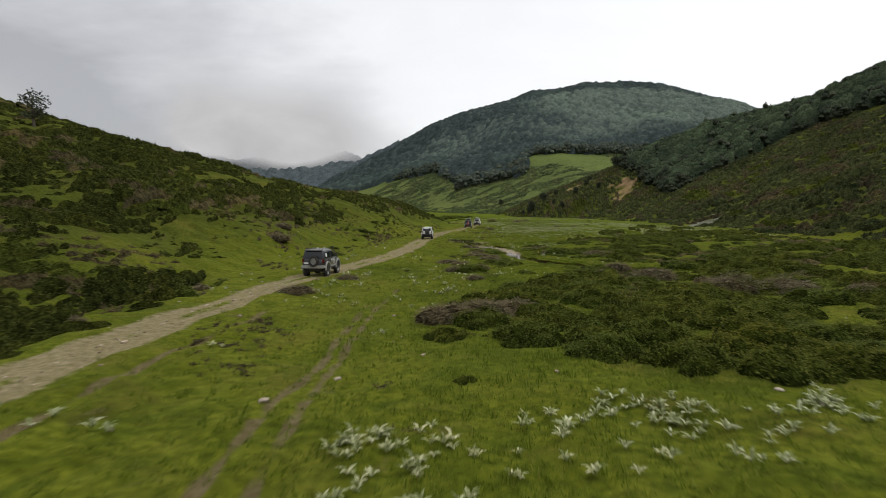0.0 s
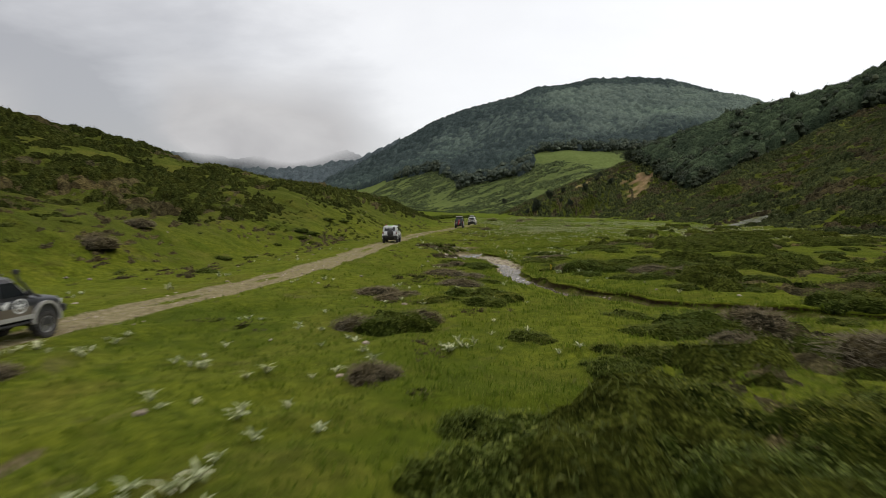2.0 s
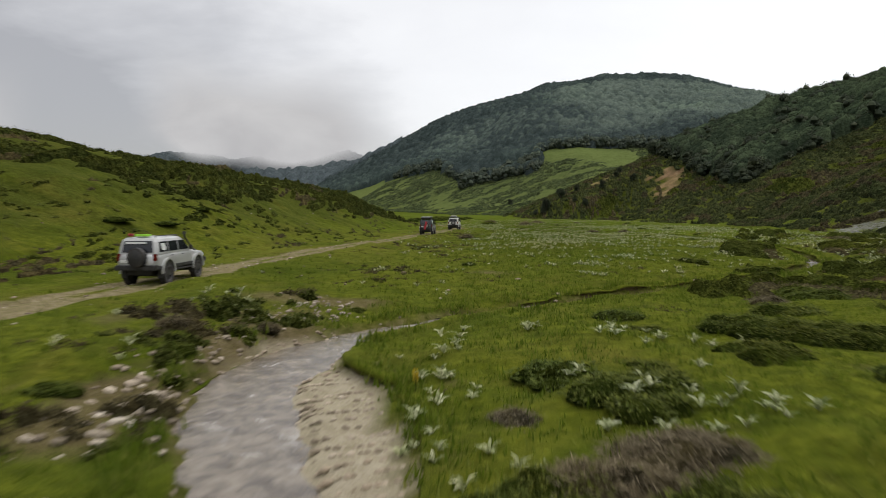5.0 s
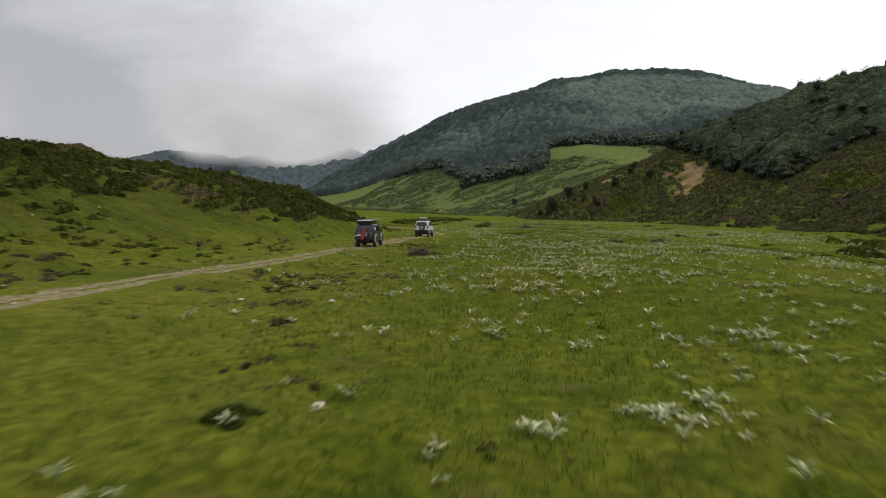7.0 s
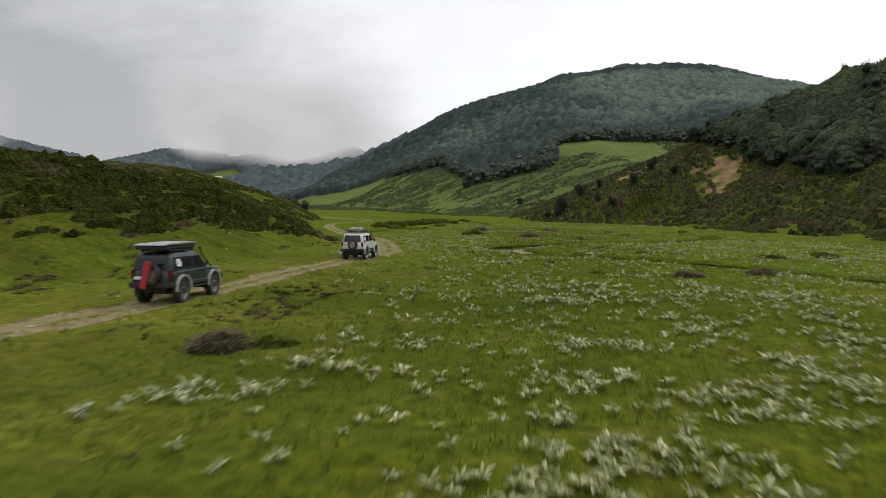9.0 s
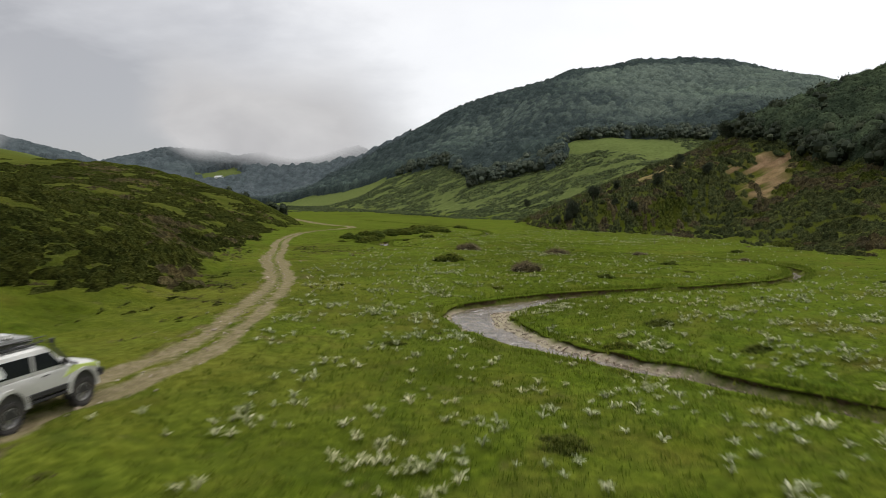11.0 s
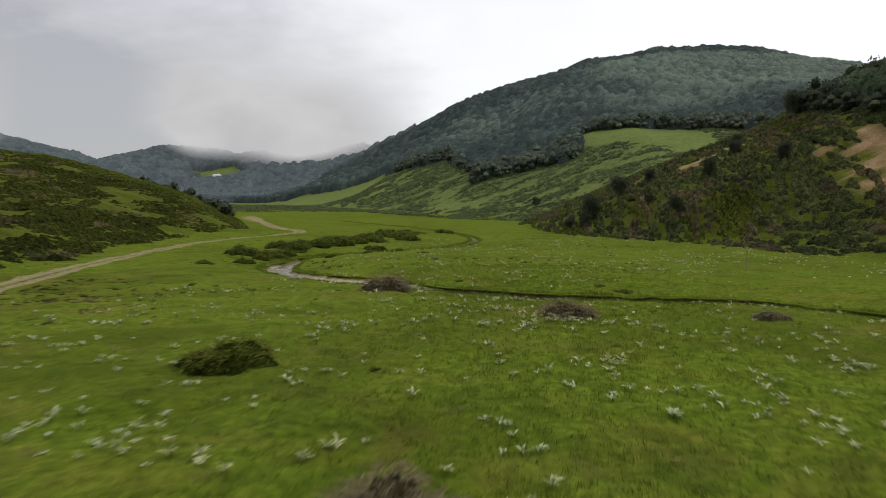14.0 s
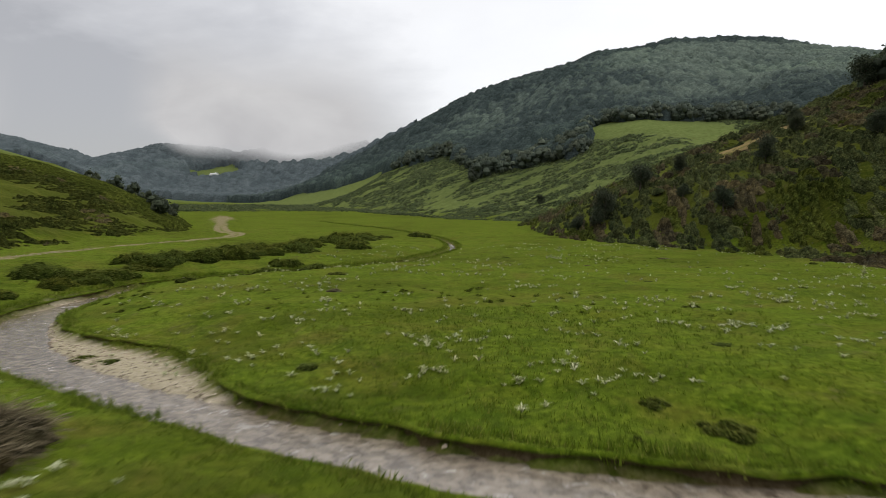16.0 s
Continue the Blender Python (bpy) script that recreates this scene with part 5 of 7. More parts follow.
def canopy(name, x0, x1, y0, y1, cell, spacing, tall, inside, label, seed, count, length, leaves=None, stand=None):
    """A closed wood seen from afar: rounded crowns side by side with deep gaps, each of its own height and tint."""
    r = np.random.default_rng(seed)
    x, y = np.meshgrid(np.arange(x0, x1, cell), np.arange(y0, y1, cell))
    x, y = x + r.uniform(-0.3, 0.3, x.shape) * cell, y + r.uniform(-0.3, 0.3, x.shape) * cell
    d, chance, cx, cy = crowns(x, y, spacing, seed)
    d2, chance2, _, _ = crowns(x, y, spacing * 0.4, seed + 5)
    keep = inside(cx, cy) & (d < 0.8)
    crown = np.sqrt(np.clip(1 - (d / 0.8) ** 2, 0, 1)) * (0.7 + 0.6 * chance) + 0.2 * np.sqrt(np.clip(1 - d2**2, 0, 1))
    z = terrain(x, y)[0] + np.where(keep, tall * (0.12 + crown), -0.5)
    nx = x.shape[1]
    q = (np.arange(x.shape[0] - 1)[:, None] * nx + np.arange(nx - 1)[None, :]).ravel()
    q = np.stack([q, q + 1, q + nx + 1, q + nx], 1)
    f = q[keep.ravel()[q].any(1)]
    used, f = np.unique(f, return_inverse=True)
    v, tint = np.stack([x.ravel(), y.ravel(), z.ravel()], 1)[used], (0.65 * chance + 0.35 * chance2).ravel()[used]
    if stand is not None:
        tint = np.clip(tint * 0.70 + stand(v[:, 0], v[:, 1]), 0, 1)
    p = r.choice(np.flatnonzero(keep.ravel()[used]), count)
    sv, sf = sprigs(v[p] + r.normal(0, 0.4 * cell, (count, 3)) * np.array([1, 1, 0.2]), np.tile([0.0, 0.0, 1.0], (count, 1)), length, length * 0.7, r, 0.8)
    me = arrays_to_mesh(name, np.concatenate([v, sv]), np.concatenate([f.reshape(-1, 4), sf + len(v)]))
    add_float(me, "tint", np.r_[tint, np.repeat(np.clip(tint[p] + r.uniform(-0.1, 0.3, count), 0, 1), 4)])
    me.materials.append(leaves or CANOPY)
    tagged(new(name, me), label, "forest", kind="stuff")


def on_mountain(x, y):
    return (terrain(x, y)[1]["forest"] > 0.5) & (mountain(x, y)[1] < 1.1) & (y < 1100)


def planted(x, y):
    """How pale the trees are: young planted stands on the high right face and in a band across the middle, old beeches elsewhere."""
    u = mountain(x, y)[1]
    face = step(110, 230, x + 30 * vnoise(x, y, 60, 331)) * step(0.42, 0.55, u) * (1 - step(0.86, 0.93, u))
    band = step(0.45, 0.55, u) * (1 - step(0.72, 0.80, u)) * step(-60, 40, x + 30 * vnoise(x, y, 50, 332))
    return 0.04 + 0.46 * np.maximum(face, 0.45 * band) + 0.06 * fbm(x, y, 50, 2, 333)


def on_hills(x, y):
    clearing = 1.9 * np.exp(-(((x + 388) / 72) ** 2) - (((y - 1224 + 0.5 * (x + 388)) / 44) ** 2))
    return (y > 985) & (1.0 + 0.8 * fbm(x, y, 40, 3, 306) - clearing > 0)


# both woods carry their haze in the canopy colour
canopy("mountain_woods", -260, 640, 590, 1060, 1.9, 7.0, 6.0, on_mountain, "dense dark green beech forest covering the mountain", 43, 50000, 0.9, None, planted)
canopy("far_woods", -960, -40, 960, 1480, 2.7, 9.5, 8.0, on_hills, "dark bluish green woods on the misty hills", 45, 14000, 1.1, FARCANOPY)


def crown_form(seed, count, lobes=9, size=0.34, lumps=2, halves=(1,)):
    """A broad tree crown of leaf clumps, unit radius, with its short trunk hidden below."""
    r = np.random.default_rng(seed)
    c = np.clip(r.normal(size=(lobes, 3)), -1.1, 1.1) * np.array([0.42, 0.42, 0.40]) + np.array([0, 0, 1.15])
    k = r.integers(0, lobes, count)
    d = r.normal(size=(count, 3))
    d /= np.linalg.norm(d, axis=1)[:, None]
    p = c[k] + d * r.uniform(0.34, 0.52, count)[:, None]
    p[:, 2] = np.maximum(p[:, 2], 0.15)
    v, f = sprigs(p, d + np.array([0, 0, 0.3]), size, size * 0.75, r, 0.5)
    vv, ff, at = [v], [f], len(v)
    for cc in c[:lumps]:
        a, q = mound(r, 2, 6, 0.1)
        for sgn in halves:
            vv.append(a * np.array([1, 1, sgn]) * (0.78 if lumps == 1 else 0.40) + (cc if lumps > 1 else np.array([0, 0, 0.9])))
            ff.append((q if sgn > 0 else q[:, ::-1]) + at)
            at += len(a)
    return np.concatenate(vv), np.concatenate(ff)


EDGECROWNS = [crown_form(280 + k, 230, 8, 0.17, 8, (1, -1)) for k in range(5)]
NEARCROWNS = [crown_form(260 + k, 110, 7, 0.22, 5, (1, -1)) for k in range(5)]
r3 = np.random.default_rng(11)


canopy("spur_woods", 98, 260, 236, 434, 0.8, 4.6, 3.9, on_spur, "dark deciduous woods along the ridge of the spur", 47, 30000, 0.55, SPURCANOPY)
x, y = scattered(r3, 2600, 98, 250, 240, 430, lambda x, y: on_spur(x + 2, y + 1) & ~(on_spur(x - 5, y) & on_spur(x, y - 5)))
n = len(x)
scatter_copies("spur_edge_trees", EDGECROWNS, x, y, 1.7 + 1.7 * r3.random(n) ** 1.6, r3.uniform(0, 6.3, n), r3.uniform(0.85, 1.25, n), LEAF, "broad dark trees along the lower edge of the spur's woods", "trees", 0.3, True)
x, y = scattered(r3, 620, 100, 250, 240, 430, on_spur)
n = len(x)
scatter_copies("spur_trees", NEARCROWNS, x, y, 1.6 + 1.7 * r3.random(n) ** 1.4, r3.uniform(0, 6.3, n), r3.uniform(0.9, 1.35, n), LEAF, "taller dark trees rising among the spur's woods", "trees", 0.1, True)

# the broad trees along the lower edge of the mountain forest
x, y = scattered(r3, 5000, -120, 235, 560, 780, lambda x, y: (terrain(x, y)[1]["forest"] > 0.2) & (terrain(x, y - 14)[1]["forest"] < 0.5))
x, y = np.r_[x, r3.uniform(32, 98, 60)], np.r_[y, np.zeros(60)]
y[-60:] = 646 - 0.35 * (x[-60:] - 32) + r3.uniform(0, 26, 60)
n = len(x)
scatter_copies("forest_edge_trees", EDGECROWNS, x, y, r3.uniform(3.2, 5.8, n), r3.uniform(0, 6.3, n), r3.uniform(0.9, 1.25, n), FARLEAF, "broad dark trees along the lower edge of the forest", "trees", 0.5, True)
x, y = scattered(r3, 260, -110, -24, 402, 480, lambda x, y: (left_side(x, y) > 4) & (left_side(x, y) < 34) & patchy(x, y, 22, 311, 0.0))
n = len(x)
scatter_copies("hillside_trees", NEARCROWNS, x, y, r3.uniform(1.6, 2.8, n), r3.uniform(0, 6.3, n), r3.uniform(0.9, 1.2, n), LEAF, "dark trees scattered over the far side slope", "trees", 0.25, True)


# ---- small plants of the meadow ----
def rosette(seed, leaves, length, width):
    """A rosette of bent felted leaves, as (verts, quads)."""
    r = np.random.default_rng(seed)
    v, f = [], []
    for k in range(leaves):
        a, up = 2 * math.pi * (k + r.uniform(-0.3, 0.3)) / leaves * 1.62, r.uniform(0.55, 1.42)
        ln, wd = length * r.uniform(0.65, 1.2), width * r.uniform(0.75, 1.2)
        at = len(v)
        for s, w in ((0.05, 0.35), (0.55, 1.0), (1.0, 0.15)):
            out = s * ln * math.cos(up * (1 - 0.45 * s))
            z = s * ln * math.sin(up * (1 - 0.45 * s)) + 0.03
            for side in (-0.5, 0.5):
                v.append((out * math.cos(a) - side * wd * w * math.sin(a), out * math.sin(a) + side * wd * w * math.cos(a), z + abs(side) * 0.06 * w))
        f += [(at + 2 * i, at + 2 * i + 1, at + 2 * i + 3, at + 2 * i + 2) for i in range(2)]
    return np.array(v), np.array(f)


ROSETTES = [rosette(400 + k, 14 + k % 4, 0.20, 0.046) for k in range(5)]
r4 = np.random.default_rng(21)
plants = []


def sow(count, x0, x1, y0, y1, keep=None, clump=0):
    """Places for plants, some of them in clumps."""
    x, y = r4.uniform(x0, x1, count), r4.uniform(y0, y1, count)
    if clump:
        k = r4.integers(0, max(1, count // clump), count)
        x, y = x[k] + r4.normal(0, 0.55, count), y[k] + r4.normal(0, 0.55, count)
    if keep is not None:
        ok = keep(x, y)
        x, y = x[ok], y[ok]
    plants.append(np.stack([x, y], 1))


sow(120, -3, 10.5, 11.2, 16.2, clump=7)
sow(20, -2, 5, 11, 14)
sow(10, 3.8, 6.2, 14.8, 16.2)
sow(46, -6.5, 2.2, 30, 50, clump=3)
sow(34, -2, 9, 44, 66, clump=2)
sow(26, 11.5, 20, 82, 93, clump=2)
sow(18, 11, 19, 60, 72)
sow(14, 3.5, 7.5, 88, 96)
sow(30, 3, 16, 94, 118, clump=2)
sow(24, -8, -2, 60, 110, clump=3)
sow(5200, 15, 64, 108, 212, lambda x, y: fbm(x, y, 13, 3, 401) > 0.35 - 0.03 * (x - 15), 9)
sow(2600, 18, 68, 110, 215, lambda x, y: x > 20 + 6 * vnoise(x, y, 20, 7))
sow(800, 20, 50, 152, 200, clump=6)
sow(200, 8, 24, 120, 200, lambda x, y: left_side(x, y) < -3, 4)
sow(60, -14, -6, 8, 60, clump=3)
sow(1100, 12, 66, 214, 262, lambda x, y: fbm(x, y, 12, 3, 402) > -0.25, 2)
sow(1900, 16, 84, 268, 350, lambda x, y: fbm(x, y, 14, 3, 403) > -0.2, 3)
sow(350, 16, 80, 212, 330)
sow(200, 15, 36, 203, 233, clump=3)
# clumps: x, y, how many
CLUMPS = [(23.8, 142.9, 15), (23.5, 141.6, 12), (25.3, 150.8, 14), (26.9, 150.8, 18), (27.5, 146.4, 18), (30.5, 148.9, 22), (18.4, 148.6, 16), (19.6, 148.1, 12), (21.1, 150.6, 9), (16.0, 146.1, 9), (17.3, 146.1, 12), (15.0, 145.0, 9),
          (22.6, 141.7, 9), (21.0, 144.2, 2), (24.9, 143.2, 5), (19.6, 142.4, 2), (23.3, 147.9, 3), (28.1, 145.1, 12), (33.8, 151.8, 22), (30.3, 146.9, 22)]
CLUMPS += [(14.7, 92.4, 5), (12.2, 89.8, 7), (12.4, 88.1, 7), (11.0, 86.0, 5), (11.5, 84.7, 5), (12.3, 84.4, 5), (14.8, 87.6, 3), (17.8, 91.1, 4), (16.7, 85.7, 4), (17.9, 85.3, 4), (13.1, 83.6, 3), (18.8, 90.4, 5), (-4.8, 36.5, 3), (-6.0, 37.2, 3), (0.7, 38.1, 5), (1.9, 38.0, 2), (-1.9, 25.5, 2),
           (-7.6, 33.1, 2), (-5.3, 41.2, 8), (-1.6, 35.3, 2), (-0.8, 44.4, 3), (0.6, 43.8, 4), (15.2, 41.1, 2), (7.4, 27.4, 4), (6.7, 31.5, 2), (2.2, 33.0, 1)]
CLUMPS += [(18.4, 161.9, 6), (19.3, 162, 3), (20.4, 162.4, 8), (22.2, 160, 5), (25.1, 162.1, 14), (25.9, 160.1, 30), (26.9, 159.9, 30), (28.1, 162.2, 20), (26.7, 164.7, 30), (29.6, 164.8, 20), (24.6, 165.1, 14), (29.2, 159.5, 14), (11.9, 70.5, 1), (12.6, 70.2, 2), (13.5, 70.2, 4), (14.5, 68.9, 3), (8.7, 72, 2),
           (4.4, 73.8, 3), (5.4, 46.1, 5), (6.1, 46.7, 5), (-1.8, 51.7, 4), (0.8, 49.9, 3), (7.1, 48.3, 2)]
CLUMPS += [(36.3, 252.6, 14), (37.2, 249.4, 12), (38.4, 248.2, 26), (36.8, 246.4, 14), (37.9, 257.4, 10), (40, 248.7, 6), (35.7, 257.3, 8), (41.7, 256.3, 4), (40, 260.9, 6), (33.4, 252.4, 6), (34.7, 251.3, 5), (43.2, 247.4, 4), (51.5, 280.3, 10), (64.3, 289.3, 14), (42.2, 272.2, 8), (40.8, 271, 6), (45.2, 271.3, 5),
           (36.8, 272.2, 4), (35.6, 283.8, 7), (51.8, 281.2, 10), (57.5, 289, 14), (58.8, 286.9, 10), (45.4, 274.7, 5), (43.9, 277.8, 6), (24, 291.4, 8), (25.4, 286.5, 5), (21.3, 280.4, 5), (28.4, 297.6, 8), (31.6, 305.6, 12), (33.7, 310.7, 10)]
CLUMPS += [(25.8, 223.7, 14), (27.1, 219.7, 10), (24.4, 222.7, 8), (21.6, 224.4, 6), (23.1, 213.7, 5), (25.2, 212.9, 5), (16.7, 213.8, 3), (17.5, 220.6, 5), (17.9, 209.8, 3), (23.9, 205.2, 2), (23.6, 204.2, 2), (22.3, 203, 2), (31.8, 220, 12), (32.8, 220.1, 8), (35.9, 216.3, 4), (33.1, 211, 8), (28.1, 209.7, 3), (42.4, 216.3, 14), (46.9, 221, 10), (39.8, 224.6, 5)]
for cx, cy, many in CLUMPS:
    spread_by = 0.16 + 0.075 * math.sqrt(many)
    plants.append(np.stack([r4.normal(cx, spread_by * 1.5, many), r4.normal(cy, spread_by, many)], 1))
plants = np.concatenate(plants)
d_road, _ = beside(plants[:, 0], plants[:, 1], ROAD, 14)
d_stream, s_extra = beside(plants[:, 0], plants[:, 1], STREAM, 9)
plants = plants[(d_road > 1.7) & (d_stream > s_extra[:, 0] + 1.3) & (right_side(plants[:, 0], plants[:, 1]) < 0)]
eye_line = np.array([e for _, e, _, _ in PATH])
gap_to_line = np.abs(plants[:, 0] - np.interp(plants[:, 1], eye_line[:, 1], eye_line[:, 0]) - 1.0)
order = np.argsort(gap_to_line + np.where((plants[:, 1] < 8) | (plants[:, 1] > 300), 50, 0))
near_plants, rest = plants[order[:280]], plants[order[280:]]
rosette_meshes = []
for v, f in ROSETTES:
    me = arrays_to_mesh("mullein_plant", v, f, False)
    me.materials.append(SILVER)
    rosette_meshes.append(me)
near_z = height(near_plants[:, 0], near_plants[:, 1])
for k, ((px, py), pz) in enumerate(zip(near_plants, near_z)):
    o = tagged(new("mullein_plant", rosette_meshes[k % 5]), "silvery felted leaf rosette growing in the meadow grass", "plant", "silvery meadow plants")
    s = r4.uniform(0.75, 1.35) * (1.45 if py < 20 else 1.1)
    o.matrix_basis = pose(px, py, pz - 0.01, 0, 0, r4.uniform(0, 360)) @ Matrix.Diagonal((s, s, s * r4.uniform(0.8, 1.3), 1))
n = len(rest)
FIELD = [rosette(410 + k, 8 + k % 3, 0.22, 0.060) for k in range(5)]
scatter_copies("mullein_field", FIELD, rest[:, 0], rest[:, 1], r4.uniform(0.75, 1.4, n), r4.uniform(0, 6.3, n), r4.uniform(0.8, 1.3, n), SILVER, "many silvery leafy plants scattered over the meadow", "plants", 0.02)


def tuft(seed, blades, tall, wide):
    r = np.random.default_rng(seed)
    v = []
    for _ in range(blades):
        a, lean = r.uniform(0, 6.3), r.uniform(0.15, 0.8)
        bx, by = r.normal(0, wide, 2)
        h = tall * r.uniform(0.6, 1.3)
        w = 0.016 * r.uniform(0.8, 1.5)
        v += [(bx - w * math.sin(a), by + w * math.cos(a), 0), (bx + w * math.sin(a), by - w * math.cos(a), 0), (bx + h * lean * math.cos(a), by + h * lean * math.sin(a), h)]
    return np.array(v), np.arange(3 * blades).reshape(-1, 3)


TUFTS = [tuft(430 + k, 7, 0.13, 0.11) for k in range(6)]
gy_ = r4.uniform(2, 285, 52000)
gx_ = np.interp(gy_, eye_line[:, 1], eye_line[:, 0]) + 1.0 + r4.normal(0, 7.5, 52000)
line_pick = r4.integers(0, len(STREAM), 14000)
off = r4.uniform(0.25, 0.85, 14000) * r4.choice([-1, 1], 14000)
nrm = np.stack([-tangent[:, 1], tangent[:, 0]], 1) / np.linalg.norm(tangent, axis=1)[:, None]
side_bar = np.where(off > 0, STREAM[line_pick, 3], STREAM[line_pick, 4])
reach = (STREAM[line_pick, 2] + side_bar) * np.sign(off) + off
bx_, by_ = STREAM[line_pick, 0] + nrm[line_pick, 0] * reach, STREAM[line_pick, 1] + nrm[line_pick, 1] * reach
gx_, gy_ = np.r_[gx_, bx_], np.r_[gy_, by_]
k = terrain(gx_, gy_)[1]
ok = (k["road"] < 0.25) & (k["gravel"] < 0.3) & (k["bank"] < 0.55) & (k["cut"] < 0.5) & (k["rut"] < 0.5)
gx_, gy_ = gx_[ok], gy_[ok]
n = len(gx_)
by_edge = np.r_[np.zeros(52000), np.ones(14000)][ok]
scatter_copies("meadow_grass", TUFTS, gx_, gy_, r4.uniform(0.6, 1.4, n) * (1 + 0.6 * by_edge), r4.uniform(0, 6.3, n), r4.uniform(0.7, 1.2, n), GRASS, "short green and straw-coloured meadow grass", "grass", 0.02)


# ---- stones ----
def pebble(seed):
    r = np.random.default_rng(seed)
    bm = bmesh.new()
    bmesh.ops.create_icosphere(bm, subdivisions=1, radius=0.5)
    v = np.array([p.co[:] for p in bm.verts]) * r.uniform(0.78, 1.2, (len(bm.verts), 1)) * np.array([1.15, 0.85, 0.5])
    f = np.array([[p.index for p in t.verts] for t in bm.faces])
    bm.free()
    return v, f


PEBBLES = [pebble(450 + k) for k in range(6)]
stones = []


def strew(x, y, low, high):
    stones.append(np.stack([x, y, r4.uniform(low, high, len(x)) ** 1.0], 1))


on_bar = np.flatnonzero((STREAM[:, 3] + STREAM[:, 4] > 0.15))
p = r4.choice(on_bar, 3600)
left = r4.uniform(0, 1, 3600) < STREAM[p, 3] / (STREAM[p, 3] + STREAM[p, 4])
w = np.where(left, STREAM[p, 2] - 0.25 + r4.uniform(0, 1, 3600) * (STREAM[p, 3] + 0.3), -(STREAM[p, 2] - 0.25 + r4.uniform(0, 1, 3600) * (STREAM[p, 4] + 0.3)))
strew(STREAM[p, 0] + nrm[p, 0] * w, STREAM[p, 1] + nrm[p, 1] * w, 0.04, 0.17)
p = r4.integers(0, len(STREAM), 1200)
w = r4.choice([-1, 1], 1200) * (STREAM[p, 2] + r4.normal(0, 0.15, 1200))
strew(STREAM[p, 0] + nrm[p, 0] * w, STREAM[p, 1] + nrm[p, 1] * w, 0.06, 0.26)
strew(r4.normal(6.7, 0.5, 120), r4.normal(86.8, 1.5, 120), 0.06, 0.30)
strew(r4.normal(6.9, 0.5, 90), r4.normal(91.5, 2.0, 90), 0.05, 0.24)
strew(r4.normal(7.4, 1.0, 110), r4.normal(96.2, 1.8, 110), 0.06, 0.26)
p = r4.integers(0, 900, 2000)
p = p[p < len(ROAD)]
strew(ROAD[p, 0] + r4.normal(0, 0.85, len(p)), ROAD[p, 1] + r4.normal(0, 0.4, len(p)), 0.04, 0.15)
strew(r4.uniform(-16, 20, 260), r4.uniform(10, 260, 260), 0.10, 0.32)
stones = np.concatenate(stones)
close = np.abs(stones[:, 0] - np.interp(stones[:, 1], eye_line[:, 1], eye_line[:, 0])) + np.where(stones[:, 2] > 0.15, 0, 20) + np.where((stones[:, 1] > 255) | (stones[:, 1] < 8), 50, 0)
order = np.argsort(close)
near_stones, rest = stones[order[:230]], stones[order[230:]]
stone_meshes = []
for v, f in PEBBLES:
    me = arrays_to_mesh("stone", v, f, False)
    me.materials.append(STONE)
    stone_meshes.append(me)
ground = bpy.data.objects["ground"]
for k, ((px, py, size), pz) in enumerate(zip(near_stones, height(near_stones[:, 0], near_stones[:, 1]))):
    o = new("stone", stone_meshes[k % 6])
    o.parent = ground
    o.matrix_basis = pose(px, py, pz + 0.06 * size, 0, 0, r4.uniform(0, 360)) @ Matrix.Diagonal((size, size, size, 1))
n = len(rest)
loose = scatter_copies("loose_stones", PEBBLES, rest[:, 0], rest[:, 1], rest[:, 2], r4.uniform(0, 6.3, n), np.ones(n), STONE, "pale loose stones along the brook and the track", "stones", -0.06)
x, y = scattered(r4, 2600, 62, 86, 146, 182, lambda x, y: terrain(x, y)[1]["scree"] > 0.25)
n = len(x)
scatter_copies("scree_stones", PEBBLES, x, y, 0.18 + 0.5 * r4.random(n) ** 2.5, r4.uniform(0, 6.3, n), r4.uniform(0.7, 1.2, n), plain("scree_rock", (0.20, 0.195, 0.18), 0.9, vary=0.5, scale=3), "grey broken rocks lying on the scree", "stones", 0.1)


# ---- trees that stand alone ----
def limb(bm, a, b, ra, rb, seg=6):
    a, b = Vector(a), Vector(b)
    q = (b - a).to_track_quat("Z", "Y")
    rings = [[bm.verts.new(c + q @ Vector((r * math.cos(2 * math.pi * k / seg), r * math.sin(2 * math.pi * k / seg), 0))) for k in range(seg)] for c, r in ((a, ra), (b, rb))]
    for k in range(seg):
        bm.faces.new((rings[0][k], rings[0][(k + 1) % seg], rings[1][(k + 1) % seg], rings[1][k]))


def link(name, bm, material, parent=None, label="", smooth=False):
    me = bpy.data.meshes.new(name)
    bm.normal_update()
    bm.to_mesh(me)
    bm.free()
    if smooth:
        me.polygons.foreach_set("use_smooth", np.full(len(me.polygons), True))
    me.materials.append(material)
    o = new(name, me)
    o.parent = parent
    return tagged(o, label) if label else o


